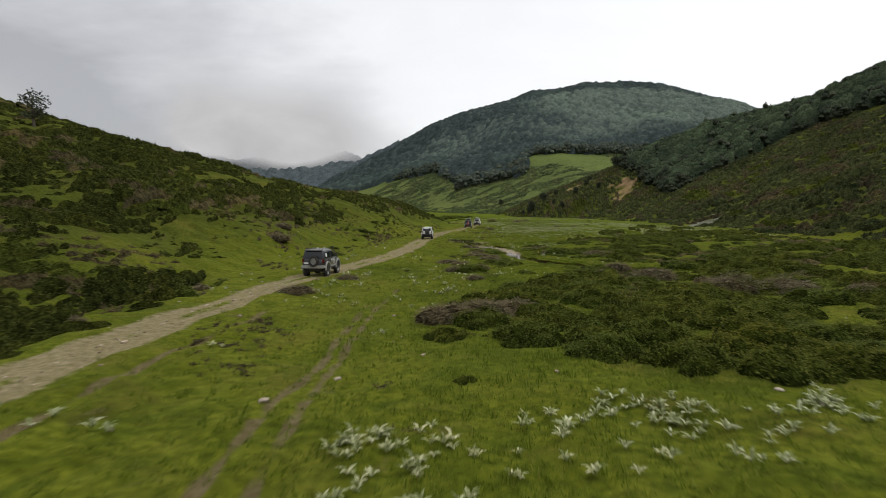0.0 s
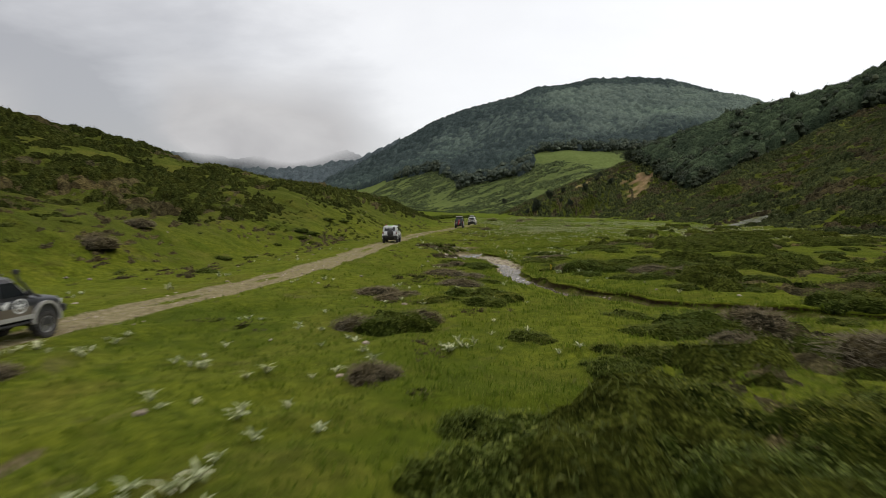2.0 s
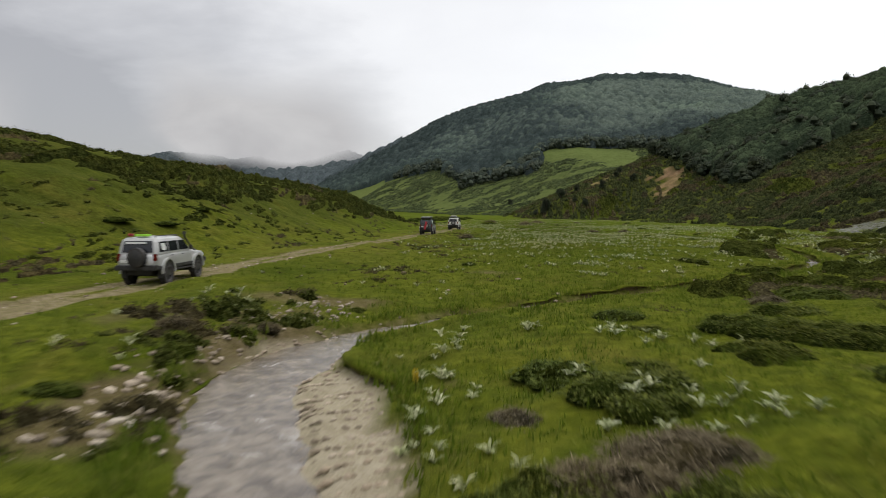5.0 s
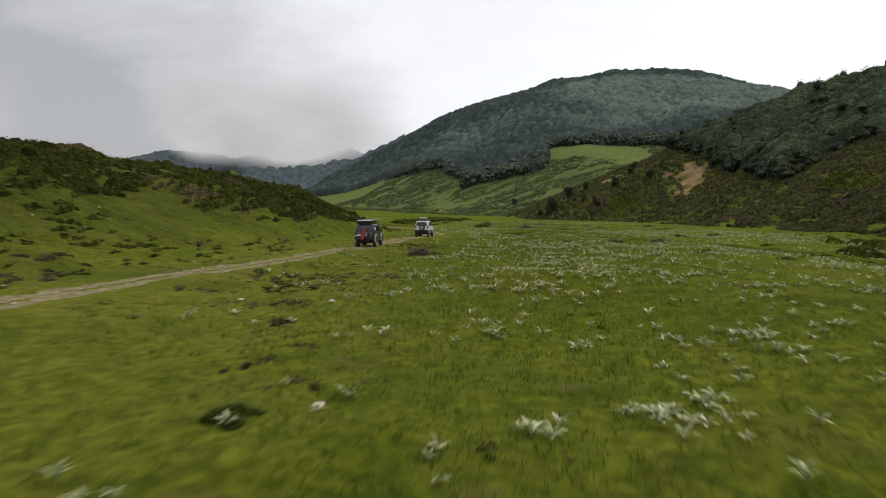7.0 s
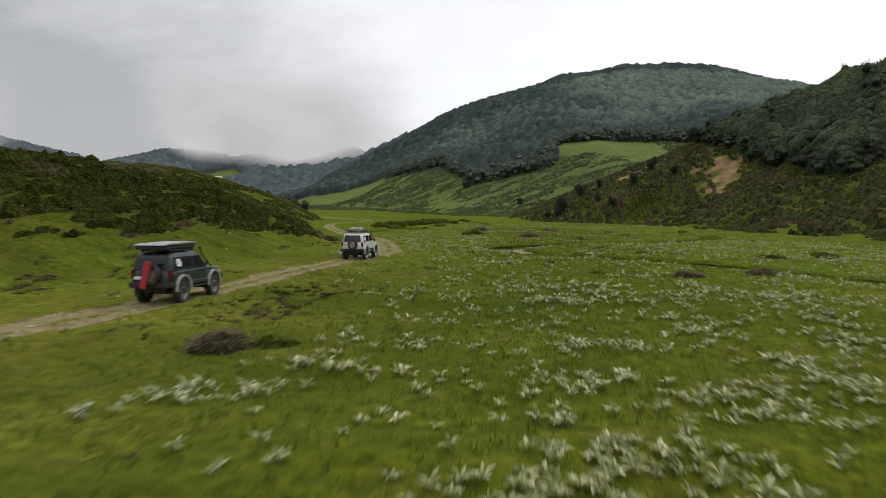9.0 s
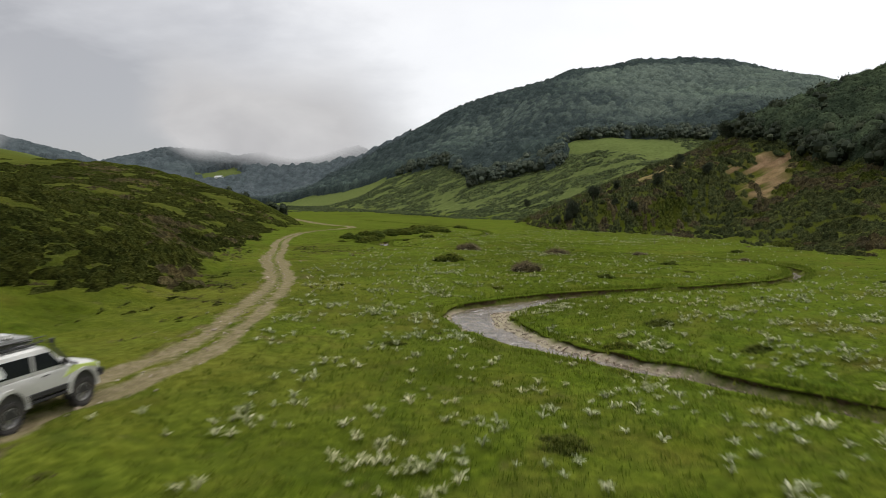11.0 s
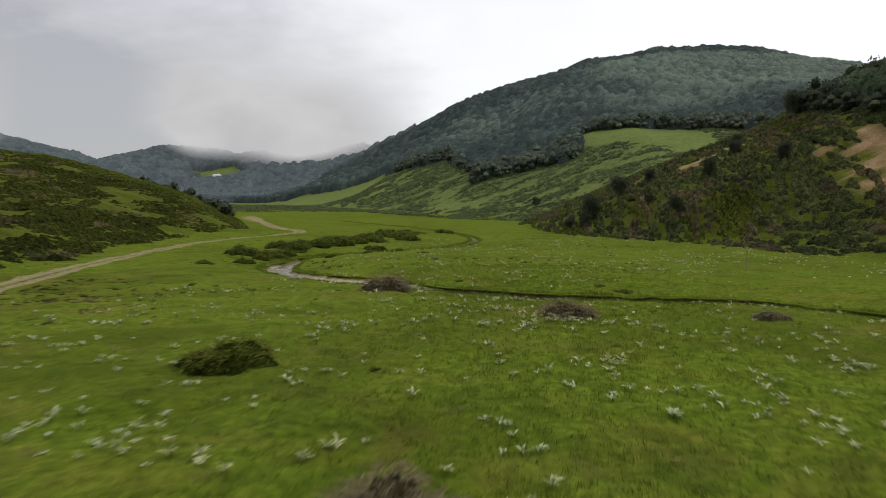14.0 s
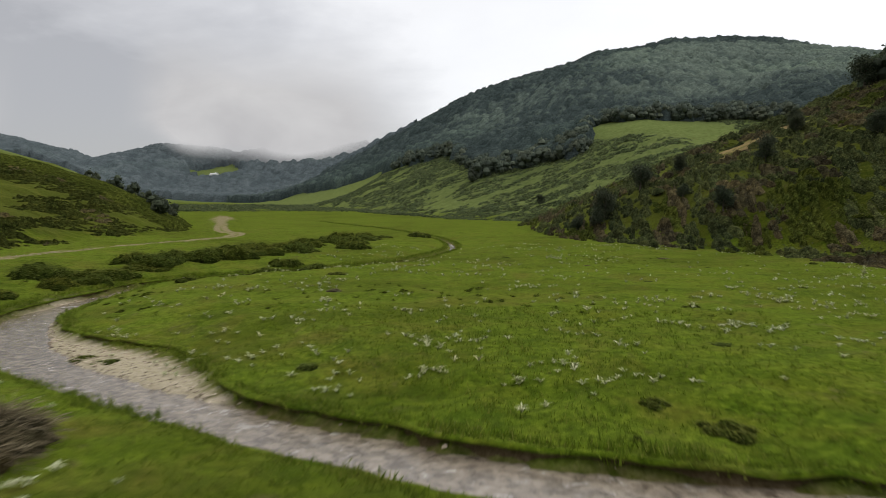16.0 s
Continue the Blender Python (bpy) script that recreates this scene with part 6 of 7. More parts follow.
def tree(name, seed, tall, wide, leaves, label, sparse=1.0):
    """A trunk with limbs and a crown of leaf clumps at the limbs' ends."""
    r = np.random.default_rng(seed)
    root = new(name, None)
    bm = bmesh.new()
    top = Vector((r.normal(0, 0.03) * tall, r.normal(0, 0.03) * tall, tall * 0.8))
    limb(bm, (0, 0, -0.4), top * 0.45, 0.035 * tall, 0.024 * tall, 8)
    limb(bm, top * 0.45, top, 0.024 * tall, 0.006 * tall, 8)
    ends = [top]
    for k in range(15):
        h = r.uniform(0.22, 0.95)
        a = 2.4 * k + r.uniform(-0.4, 0.4)
        reach = wide * r.uniform(0.55, 1.0) * (1.15 - 0.75 * abs(h - 0.5))
        start = top * h
        end = start + Vector((math.cos(a) * reach, math.sin(a) * reach, tall * r.uniform(0.06, 0.2)))
        limb(bm, start, end, 0.011 * tall, 0.003 * tall, 5)
        ends += [end, start.lerp(end, 0.6)]
    link("trunk", bm, BARK, root)
    c = np.array([e[:] for e in ends])
    k = r.integers(0, len(c), leaves)
    d = r.normal(size=(leaves, 3))
    d /= np.linalg.norm(d, axis=1)[:, None]
    p = c[k] + d * r.uniform(0.02, 0.17 * sparse, leaves)[:, None] * tall
    v, f = sprigs(p, d + np.array([0, 0, 0.2]), 0.055 * tall, 0.04 * tall, r, 0.5)
    me = arrays_to_mesh("crown", v, f, False)
    me.materials.append(LEAF)
    new("crown", me).parent = root
    return tagged(root, label, "tree")


lone = tree("ridge_tree", 501, 5.4, 1.6, 700, "small lone tree with sparse windblown crown on the ridge", 0.8)
lone.matrix_basis = pose(-51.7, 86.0, float(height(-51.7, 86.0)[0]))
kinds = [tree("slope_tree", 510 + k, 6.5, 2.1, 2800, "dark green rounded tree standing on the shrubby slope") for k in range(3)]
TREES = [(62.6, 373, 0.95), (61, 370.5, 0.6), (69.8, 375.6, 0.85), (77.6, 376.6, 0.6), (74.6, 345.4, 0.62), (91.9, 360.8, 0.55), (83.9, 353.4, 0.7), (72.7, 358.3, 0.42), (57.6, 375.5, 0.45), (66.5, 558, 0.9), (116.1, 384.7, 1.15), (118.5, 386, 0.9), (93.4, 341, 0.6), (96.4, 371.4, 0.5),
         (58.4, 377, 0.4), (108.6, 288.3, 0.9), (112, 291, 1.0), (111, 297, 0.85), (115, 302, 0.9), (119, 310, 0.9), (122, 322, 0.8)]
for k, (px, py, s) in enumerate(TREES):
    o = kinds[k] if k < 3 else copy_thing(kinds[k % 3], Matrix())
    tagged(o, group="trees on the slope")
    o.matrix_basis = pose(px, py, float(height(px, py)[0]) - 0.1, 0, 0, 47 * k) @ Matrix.Diagonal((s, s, s, 1))


# ---- the farmhouse on the far meadow ----
def box(bm, x0, x1, y0, y1, z0, z1):
    v = [bm.verts.new((x, y, z)) for z in (z0, z1) for x, y in ((x0, y0), (x1, y0), (x1, y1), (x0, y1))]
    for f in ((0, 3, 2, 1), (4, 5, 6, 7), (0, 1, 5, 4), (1, 2, 6, 5), (2, 3, 7, 6), (3, 0, 4, 7)):
        bm.faces.new([v[i] for i in f])


def farmhouse():
    root = new("farmhouse", None)
    plaster = plain("white_plaster", (0.78, 0.77, 0.74), 0.9, vary=0.1, scale=0.4)
    sheet = plain("pale_sheet_roof", (0.55, 0.55, 0.54), 0.5, vary=0.2, scale=0.5)
    pane = plain("dark_pane", (0.03, 0.035, 0.04), 0.15)
    bm = bmesh.new()
    box(bm, -9, 9, -4.5, 4.5, -1.5, 5.0)
    link("wall", bm, plaster, root)
    bm = bmesh.new()
    a = [bm.verts.new((x, y, z)) for x in (-9.7, 9.7) for y, z in ((-5.3, 4.7), (0, 7.6), (5.3, 4.7), (5.3, 4.95), (0, 7.9), (-5.3, 4.95))]
    for k in range(6):
        bm.faces.new((a[k], a[(k + 1) % 6], a[6 + (k + 1) % 6], a[6 + k]))
    bm.faces.new(a[:6])
    bm.faces.new(a[:5:-1])
    link("roof", bm, sheet, root)
    for px in (-6.5, -3.2, 0.4, 3.6, 6.8):
        bm = bmesh.new()
        box(bm, px - 0.55, px + 0.55, -4.56, -4.42, 1.6, 3.1)
        link("window", bm, pane, root)
    bm = bmesh.new()
    box(bm, 3.2, 4.0, -0.4, 0.4, 6.0, 9.0)
    link("chimney", bm, plaster, root)
    return tagged(root, "white farmhouse with a pale roof on a meadow", "house")


house = farmhouse()
house.matrix_basis = pose(-375.5, 1204, float(height(-375.5, 1204)[0]), 0, 0, -18) @ Matrix.Diagonal((0.72, 0.72, 0.72, 1))


# ---- mulleins in flower ----
YELLOW = foliage("yellow_flowers", (0.42, 0.30, 0.02), (0.62, 0.47, 0.04), tip=(0.75, 0.62, 0.12))


def flower_stalk(x, y, tall, seed):
    r = np.random.default_rng(seed)
    root = new("flowering_mullein", None)
    bm = bmesh.new()
    limb(bm, (0, 0, -0.05), (0.01, 0.0, tall), 0.014, 0.006)
    link("stalk", bm, BILBERRY, root)
    h = r.uniform(0.45, 1.0, 70) * tall
    a = r.uniform(0, 6.3, 70)
    p = np.stack([0.02 * np.cos(a), 0.02 * np.sin(a), h], 1)
    v, f = sprigs(p, np.stack([np.cos(a), np.sin(a), np.full(70, 0.5)], 1), 0.05, 0.04, r)
    me = arrays_to_mesh("blossoms", v, f, False)
    me.materials.append(YELLOW)
    new("blossoms", me).parent = root
    root.matrix_basis = pose(x, y, float(height(x, y)[0]))
    return tagged(root, "tall yellow mullein flower spike in the meadow", "flower", "mulleins in flower")


flower_stalk(12.65, 70.6, 0.62, 1)
flower_stalk(11.7, 87.3, 0.5, 2)


# ---- a leaning post in the upper meadow ----
def post(x, y, tall):
    wood = plain("grey_wood", (0.16, 0.14, 0.115), 0.9, vary=0.4, scale=4)
    bm = bmesh.new()
    limb(bm, (0, 0, -0.3), (0.03, 0.02, tall * 0.5), 0.05, 0.047, 8)
    limb(bm, (0.03, 0.02, tall * 0.5), (0.05, 0.02, tall), 0.047, 0.040, 8)
    top = bmesh.ops.holes_fill(bm, edges=bm.edges)
    o = link("wooden_post", bm, wood)
    o.matrix_basis = pose(x, y, float(height(x, y)[0]))
    return tagged(o, "thin grey wooden post standing in the meadow", "post")


post(61, 279, 2.0)


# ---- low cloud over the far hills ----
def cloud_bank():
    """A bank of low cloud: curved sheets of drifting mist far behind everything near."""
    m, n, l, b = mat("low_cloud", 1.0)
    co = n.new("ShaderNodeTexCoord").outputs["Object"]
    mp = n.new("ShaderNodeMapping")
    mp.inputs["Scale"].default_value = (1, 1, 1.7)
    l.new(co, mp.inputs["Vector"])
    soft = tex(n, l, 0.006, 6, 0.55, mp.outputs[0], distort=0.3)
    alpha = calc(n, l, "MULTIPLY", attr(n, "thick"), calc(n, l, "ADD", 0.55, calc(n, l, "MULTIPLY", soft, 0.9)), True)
    # the mist glows by itself, its brightness set close to the sky's
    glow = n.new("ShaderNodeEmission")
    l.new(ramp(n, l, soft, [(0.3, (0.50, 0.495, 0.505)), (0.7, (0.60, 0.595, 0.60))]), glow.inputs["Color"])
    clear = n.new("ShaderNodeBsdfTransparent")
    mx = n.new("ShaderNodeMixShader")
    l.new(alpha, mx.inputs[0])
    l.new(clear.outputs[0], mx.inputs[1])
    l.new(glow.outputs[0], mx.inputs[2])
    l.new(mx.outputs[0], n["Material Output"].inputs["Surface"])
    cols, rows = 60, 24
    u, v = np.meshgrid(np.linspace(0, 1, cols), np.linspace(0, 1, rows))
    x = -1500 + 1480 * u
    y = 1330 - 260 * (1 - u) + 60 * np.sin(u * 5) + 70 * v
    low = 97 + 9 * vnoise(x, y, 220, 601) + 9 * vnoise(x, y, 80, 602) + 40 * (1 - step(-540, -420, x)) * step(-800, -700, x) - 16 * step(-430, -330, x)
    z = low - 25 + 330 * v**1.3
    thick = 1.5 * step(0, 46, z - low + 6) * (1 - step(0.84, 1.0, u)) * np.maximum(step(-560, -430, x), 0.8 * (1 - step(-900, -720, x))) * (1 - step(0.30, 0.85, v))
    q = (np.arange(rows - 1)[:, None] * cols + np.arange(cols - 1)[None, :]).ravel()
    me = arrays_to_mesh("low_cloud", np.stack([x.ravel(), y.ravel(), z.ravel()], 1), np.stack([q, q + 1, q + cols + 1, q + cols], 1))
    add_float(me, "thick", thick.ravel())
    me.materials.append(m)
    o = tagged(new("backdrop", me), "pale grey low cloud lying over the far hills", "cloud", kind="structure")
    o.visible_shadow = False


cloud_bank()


# ---- the off-road cars ----
RUBBER = plain("tyre_rubber", (0.022, 0.021, 0.020), 0.9, vary=0.4, scale=5, grime=0.35)
BLACK = plain("black_plastic", (0.020, 0.020, 0.021), 0.55, vary=0.3, scale=4, grime=0.15)
ALLOY = plain("grey_alloy", (0.42, 0.42, 0.42), 0.4, 0.7, vary=0.25, scale=5, grime=0.3)
DARKRIM = plain("dark_alloy", (0.07, 0.07, 0.075), 0.4, 0.5, vary=0.25, scale=5, grime=0.25)
TINT = plain("tinted_glass", (0.012, 0.014, 0.016), 0.08, vary=0.05, scale=2, spec=0.6)
REDLAMP = plain("red_lamp_glass", (0.12, 0.008, 0.008), 0.2, vary=0.1)
CLEARLAMP = plain("clear_lamp_glass", (0.65, 0.66, 0.66), 0.15, vary=0.1)
WHITE = plain("white_sticker", (0.72, 0.72, 0.70), 0.6, vary=0.1)
RED = plain("red_board", (0.36, 0.025, 0.035), 0.55, vary=0.25, scale=4, grime=0.1)
LIME = plain("lime_strap", (0.30, 0.62, 0.04), 0.55, vary=0.15)


def prism(bm, outline, axis, a, b):
    """A slab: an outline of (p, q) pairs, drawn out along one axis from a to b."""
    place = {"x": lambda p, q, d: (d, p, q), "y": lambda p, q, d: (p, d, q), "z": lambda p, q, d: (p, q, d)}[axis]
    lo, hi = [bm.verts.new(place(p, q, a)) for p, q in outline], [bm.verts.new(place(p, q, b)) for p, q in outline]
    n = len(outline)
    bm.faces.new(lo[::-1])
    bm.faces.new(hi)
    for k in range(n):
        bm.faces.new((lo[k], lo[(k + 1) % n], hi[(k + 1) % n], hi[k]))
    bmesh.ops.recalc_face_normals(bm, faces=bm.faces[:])


def rounded(bm, amount, segments=2):
    bmesh.ops.bevel(bm, geom=bm.edges[:], offset=amount, segments=segments, affect="EDGES", clamp_overlap=True)


def block(x0, x1, y0, y1, z0, z1, r=0.03):
    bm = bmesh.new()
    box(bm, x0, x1, y0, y1, z0, z1)
    bmesh.ops.recalc_face_normals(bm, faces=bm.faces[:])
    if r:
        rounded(bm, r)
    return bm


def lathe(profile, seg=28, axis="x"):
    """A ring body turned about the x axis from (radius, offset) pairs."""
    bm = bmesh.new()
    rings = []
    for r, d in profile:
        rings.append([bm.verts.new((d, r * math.cos(2 * math.pi * k / seg), r * math.sin(2 * math.pi * k / seg))) for k in range(seg)])
    n = len(rings)
    for i in range(n - 1):
        for k in range(seg):
            bm.faces.new((rings[i][k], rings[i][(k + 1) % seg], rings[i + 1][(k + 1) % seg], rings[i + 1][k]))
    return bm


def tyre_mesh(r, w):
    h = w / 2
    bm = lathe([(r * 0.58, -h * 0.8), (r * 0.78, -h), (r * 0.93, -h * 0.97), (r, -h * 0.78), (r, h * 0.78), (r * 0.93, h * 0.97), (r * 0.78, h), (r * 0.58, h * 0.8)])
    for k in range(22):
        a = 2 * math.pi * k / 22
        for s in (-1, 1):
            v = []
            for rr in (r * 0.97, r * 1.03):
                for d in (s * h * 0.25, s * h * 0.98):
                    for t in (-0.05, 0.05):
                        v.append(bm.verts.new((d, rr * math.cos(a + t), rr * math.sin(a + t))))
            for f in ((4, 5, 7, 6), (0, 1, 5, 4), (2, 3, 7, 6), (0, 2, 6, 4), (1, 3, 7, 5)):
                bm.faces.new([v[i] for i in f])
    bmesh.ops.recalc_face_normals(bm, faces=bm.faces[:])
    return bm


def rim_mesh(r, w, side):
    """A dished wheel with six spokes, its face towards +x times side."""
    h = side * w / 2
    bm = lathe([(r * 0.60, -h * 0.8), (r * 0.60, h * 0.82), (r * 0.55, h * 0.84), (r * 0.52, h * 0.55), (r * 0.52, -h * 0.3), (0.02, -h * 0.3)], 24)
    hub = lathe([(0.02, h * 0.62), (r * 0.17, h * 0.60), (r * 0.20, h * 0.3), (r * 0.20, -h * 0.3)], 12)
    me = bpy.data.meshes.new("hub")
    hub.to_mesh(me)
    hub.free()
    bm.from_mesh(me)
    bpy.data.meshes.remove(me)
    for k in range(6):
        a = 2 * math.pi * k / 6
        c, s = math.cos(a), math.sin(a)
        v = []
        for d in (h * 0.28, h * 0.52):
            for rr, half in ((r * 0.15, 0.045), (r * 0.55, 0.032)):
                for t in (-half, half):
                    v.append(bm.verts.new((d, rr * c - t * s, rr * s + t * c)))
        for f in ((4, 5, 7, 6), (0, 1, 3, 2), (0, 2, 6, 4), (1, 3, 7, 5)):
            bm.faces.new([v[i] for i in f])
    bmesh.ops.recalc_face_normals(bm, faces=bm.faces[:])
    return bm


def put_wheel(root, name, at, r, w, side, rim_mat, facing=0.0):
    rim = link(name, rim_mesh(r, w, side), rim_mat, root, smooth=False)
    rim.location = at
    rim.rotation_euler = (0, 0, facing)
    link("tyre", tyre_mesh(r, w), RUBBER, rim)
    return rim


def loft(rings):
    bm = bmesh.new()
    made = [[bm.verts.new(p) for p in ring] for ring in rings]
    n = len(made[0])
    for a, b in zip(made, made[1:]):
        for k in range(n):
            bm.faces.new((a[k], a[(k + 1) % n], b[(k + 1) % n], b[k]))
    bm.faces.new(made[0][::-1])
    bm.faces.new(made[-1])
    bmesh.ops.recalc_face_normals(bm, faces=bm.faces[:])
    return bm


def car(name, label, long=1.0, upper=None, lower=None, trim=None, rim=None, roof="", cover=False, doors=2, extras=()):
    root = new(name, None)
    Y = lambda y: y * long  # noqa: E731
    r, w = 0.405, 0.29
    stations = [(-2.30, 0.78, 0.66, 1.10), (-2.24, 0.87, 0.60, 1.16), (-1.95, 0.91, 0.58, 1.20), (-1.3, 0.925, 0.56, 1.21), (-0.4, 0.93, 0.52, 1.21), (0.5, 0.93, 0.52, 1.21), (0.92, 0.925, 0.52, 1.20),
                (1.05, 0.92, 0.52, 1.17), (1.6, 0.91, 0.56, 1.14), (2.05, 0.88, 0.60, 1.08), (2.24, 0.82, 0.64, 1.00), (2.30, 0.70, 0.70, 0.92)]
    rings = []
    for y, hw, zb, zt in stations:
        half = [(0.0, zb), (hw * 0.9, zb), (hw * 0.985, zb + 0.07), (hw, zb + 0.22), (hw * 1.0, zb + (zt - zb) * 0.62), (hw * 0.985, zt - 0.09), (hw * 0.94, zt - 0.02), (hw * 0.72, zt + 0.015), (0.0, zt + 0.03)]
        rings.append([(x, Y(y), z) for x, z in half] + [(-x, Y(y), z) for x, z in half[-2:0:-1]])
    link("body", loft(rings), upper, root, smooth=True)
    for s in (-1, 1):
        bm = bmesh.new()
        prism(bm, [(Y(-2.16), 0.58), (Y(1.95), 0.56), (Y(1.95), 0.70), (Y(-2.16), 0.72)], "x", s * 0.90, s * 0.945)
        rounded(bm, 0.012, 1)
        link("side_cladding", bm, lower, root)
    levels = [(1.17, -2.22, 0.98, 0.905), (1.24, -2.21, 0.90, 0.90), (1.45, -2.17, 0.64, 0.865), (1.66, -2.11, 0.38, 0.815), (1.76, -2.05, 0.24, 0.77), (1.815, -1.94, 0.10, 0.69), (1.835, -1.7, -0.1, 0.5)]
    rings = []
    for z, yb, yf, hw in levels:
        c = 0.10
        rings.append([(-hw + c, Y(yb), z), (hw - c, Y(yb), z), (hw, Y(yb) + c, z), (hw, Y(yf) - 2 * c, z), (hw - 1.6 * c, Y(yf), z), (-hw + 1.6 * c, Y(yf), z), (-hw, Y(yf) - 2 * c, z), (-hw, Y(yb) + c, z)])
    link("cabin", loft(rings), upper, root)
    wide = lambda z: np.interp(z, [a[0] for a in levels], [a[3] for a in levels])  # noqa: E731
    back = lambda z: np.interp(z, [a[0] for a in levels], [Y(a[1]) for a in levels])  # noqa: E731
    front = lambda z: np.interp(z, [a[0] for a in levels], [Y(a[2]) for a in levels])  # noqa: E731
    panes = [[(-0.42, 1.26), (0.60, 1.26), (0.22, 1.65), (-0.40, 1.66)], [(-1.98, 1.26), (-0.52, 1.26), (-0.50, 1.66), (-1.90, 1.64)]] if doors == 2 else [[(-0.34, 1.26), (0.60, 1.26), (0.22, 1.65), (-0.32, 1.66)], [(-1.22, 1.26), (-0.42, 1.26), (-0.40, 1.66), (-1.18, 1.66)], [(-2.02, 1.26), (-1.30, 1.26), (-1.26, 1.66), (-1.92, 1.63)]]
    for s in (-1, 1):
        for outline in panes:
            (a0, low), (b0, _), (b1, high), (a1, _) = outline
            rows = [(a0 + (a1 - a0) * t, b0 + (b1 - b0) * t, low + (high - low) * t) for t in np.linspace(0, 1, 7)]
            link("side_window", loft([[(s * (wide(z) - 0.03), Y(a), z), (s * (wide(z) + 0.008), Y(a), z), (s * (wide(z) + 0.008), Y(b), z), (s * (wide(z) - 0.03), Y(b), z)] for a, b, z in rows]), TINT, root)
        for y in ((-0.05,) if doors == 2 else (-0.05, -1.0)):
            link("door_handle", block(s * 0.92, s * 0.955, Y(y) - 0.09, Y(y) + 0.09, 1.07, 1.10, 0.008), BLACK, root)
        link("side_step", block(s * 0.80, s * 0.97, Y(-0.85), Y(0.85), 0.44, 0.51, 0.02), BLACK, root)
        link("side_mirror", block(s * 0.95, s * 1.12, Y(0.50), Y(0.60), 1.24, 1.42, 0.03), BLACK, root)
        link("tail_light", block(s * 0.74, s * 0.89, Y(-2.30) - 0.012, Y(-2.18), 0.92, 1.20, 0.02), REDLAMP, root)
        link("headlight", block(s * 0.55, s * 0.82, Y(2.20), Y(2.30) + 0.01, 0.82, 0.98, 0.02), CLEARLAMP, root)
        for y in (-1.38, 1.42):
            # a black slab on the body stands in for the shaded wheel well
            bm = bmesh.new()
            prism(bm, [(Y(y) + 0.47 * math.cos(a), 0.46 + 0.47 * math.sin(a)) for a in np.linspace(-0.35, math.pi + 0.35, 22)], "x", s * 0.80, s * 0.948)
            link("wheel_well_shade", bm, BLACK, root)
            bm = bmesh.new()
            arc = np.linspace(-0.12, math.pi + 0.12, 20)
            prism(bm, [(Y(y) + 0.57 * math.cos(a), 0.46 + 0.55 * math.sin(a)) for a in arc] + [(Y(y) + 0.475 * math.cos(a), 0.46 + 0.465 * math.sin(a)) for a in arc[::-1]], "x", s * 0.91, s * 1.0)
            link("fender_flare", bm, trim, root)
            put_wheel(root, "wheel", (s * 0.83, Y(y), r + 0.005), r, w, s, rim)
            link("mud_flap", block(s * 0.72, s * 0.95, Y(y) - 0.52, Y(y) - 0.50, 0.22, 0.58, 0.004), BLACK, root)
    for name_, ends, y_at in (("rear_window", 0.70, back), ("windshield", 0.72, front)):
        s = -1 if name_ == "rear_window" else 1
        rows = [(ends * np.interp(z, [1.25, 1.70], [1.0, 0.90]), z) for z in np.linspace(1.25, 1.70, 8)]
        bm = loft([[(-x, y_at(z) - s * 0.03, z), (x, y_at(z) - s * 0.03, z), (x, y_at(z) + s * 0.010, z), (-x, y_at(z) + s * 0.010, z)] for x, z in rows])
        link(name_, bm, TINT, root)
    link("rear_bumper", block(-0.93, 0.93, Y(-2.30) - 0.14, Y(-2.12), 0.56, 0.76, 0.035), lower, root)
    link("front_bumper", block(-0.90, 0.90, Y(2.16), Y(2.30) + 0.14, 0.58, 0.80, 0.035), BLACK, root)
    link("chassis", block(-0.55, 0.55, Y(-2.1), Y(2.0), 0.36, 0.60, 0.03), BLACK, root)
    link("axle", block(-0.72, 0.72, Y(-1.38) - 0.07, Y(-1.38) + 0.07, 0.34, 0.48, 0.05), BLACK, root)
    link("axle", block(-0.72, 0.72, Y(1.42) - 0.07, Y(1.42) + 0.07, 0.34, 0.48, 0.05), BLACK, root)
    link("number_plate", block(-0.74, -0.36, Y(-2.30) - 0.02, Y(-2.28), 0.86, 0.97, 0.004), WHITE, root)
    spare = put_wheel(root, "spare_wheel", (0.10, Y(-2.32) - 0.12, 1.06), 0.38, 0.26, 1, rim, -math.pi / 2)
    if cover:
        link("wheel_cover", lathe([(0.02, 0.145), (0.30, 0.14), (0.37, 0.10), (0.395, 0.0), (0.39, -0.12)]), BLACK, spare, smooth=True)
    bm = bmesh.new()
    path = [(0.95, 1.15, 1.16), (0.95, 0.86, 1.26), (0.86, 0.34, 1.74), (0.85, 0.28, 1.90)]
    for a, b in zip(path, path[1:]):
        limb(bm, (a[0], Y(a[1]), a[2]), (b[0], Y(b[1]), b[2]), 0.04, 0.04, 8)
    box(bm, 0.80, 0.90, Y(0.20), Y(0.36), 1.88, 2.00)
    link("snorkel", bm, BLACK, root)
    for s in (-1, 1):
        bm = bmesh.new()
        limb(bm, (s * 0.62, Y(-1.9), 1.88), (s * 0.62, Y(0.0), 1.88), 0.018, 0.018, 6)
        for y in (-1.85, -0.95, -0.05):
            limb(bm, (s * 0.62, Y(y), 1.79), (s * 0.62, Y(y), 1.88), 0.018, 0.018, 6)
        link("roof_rail", bm, BLACK, root)
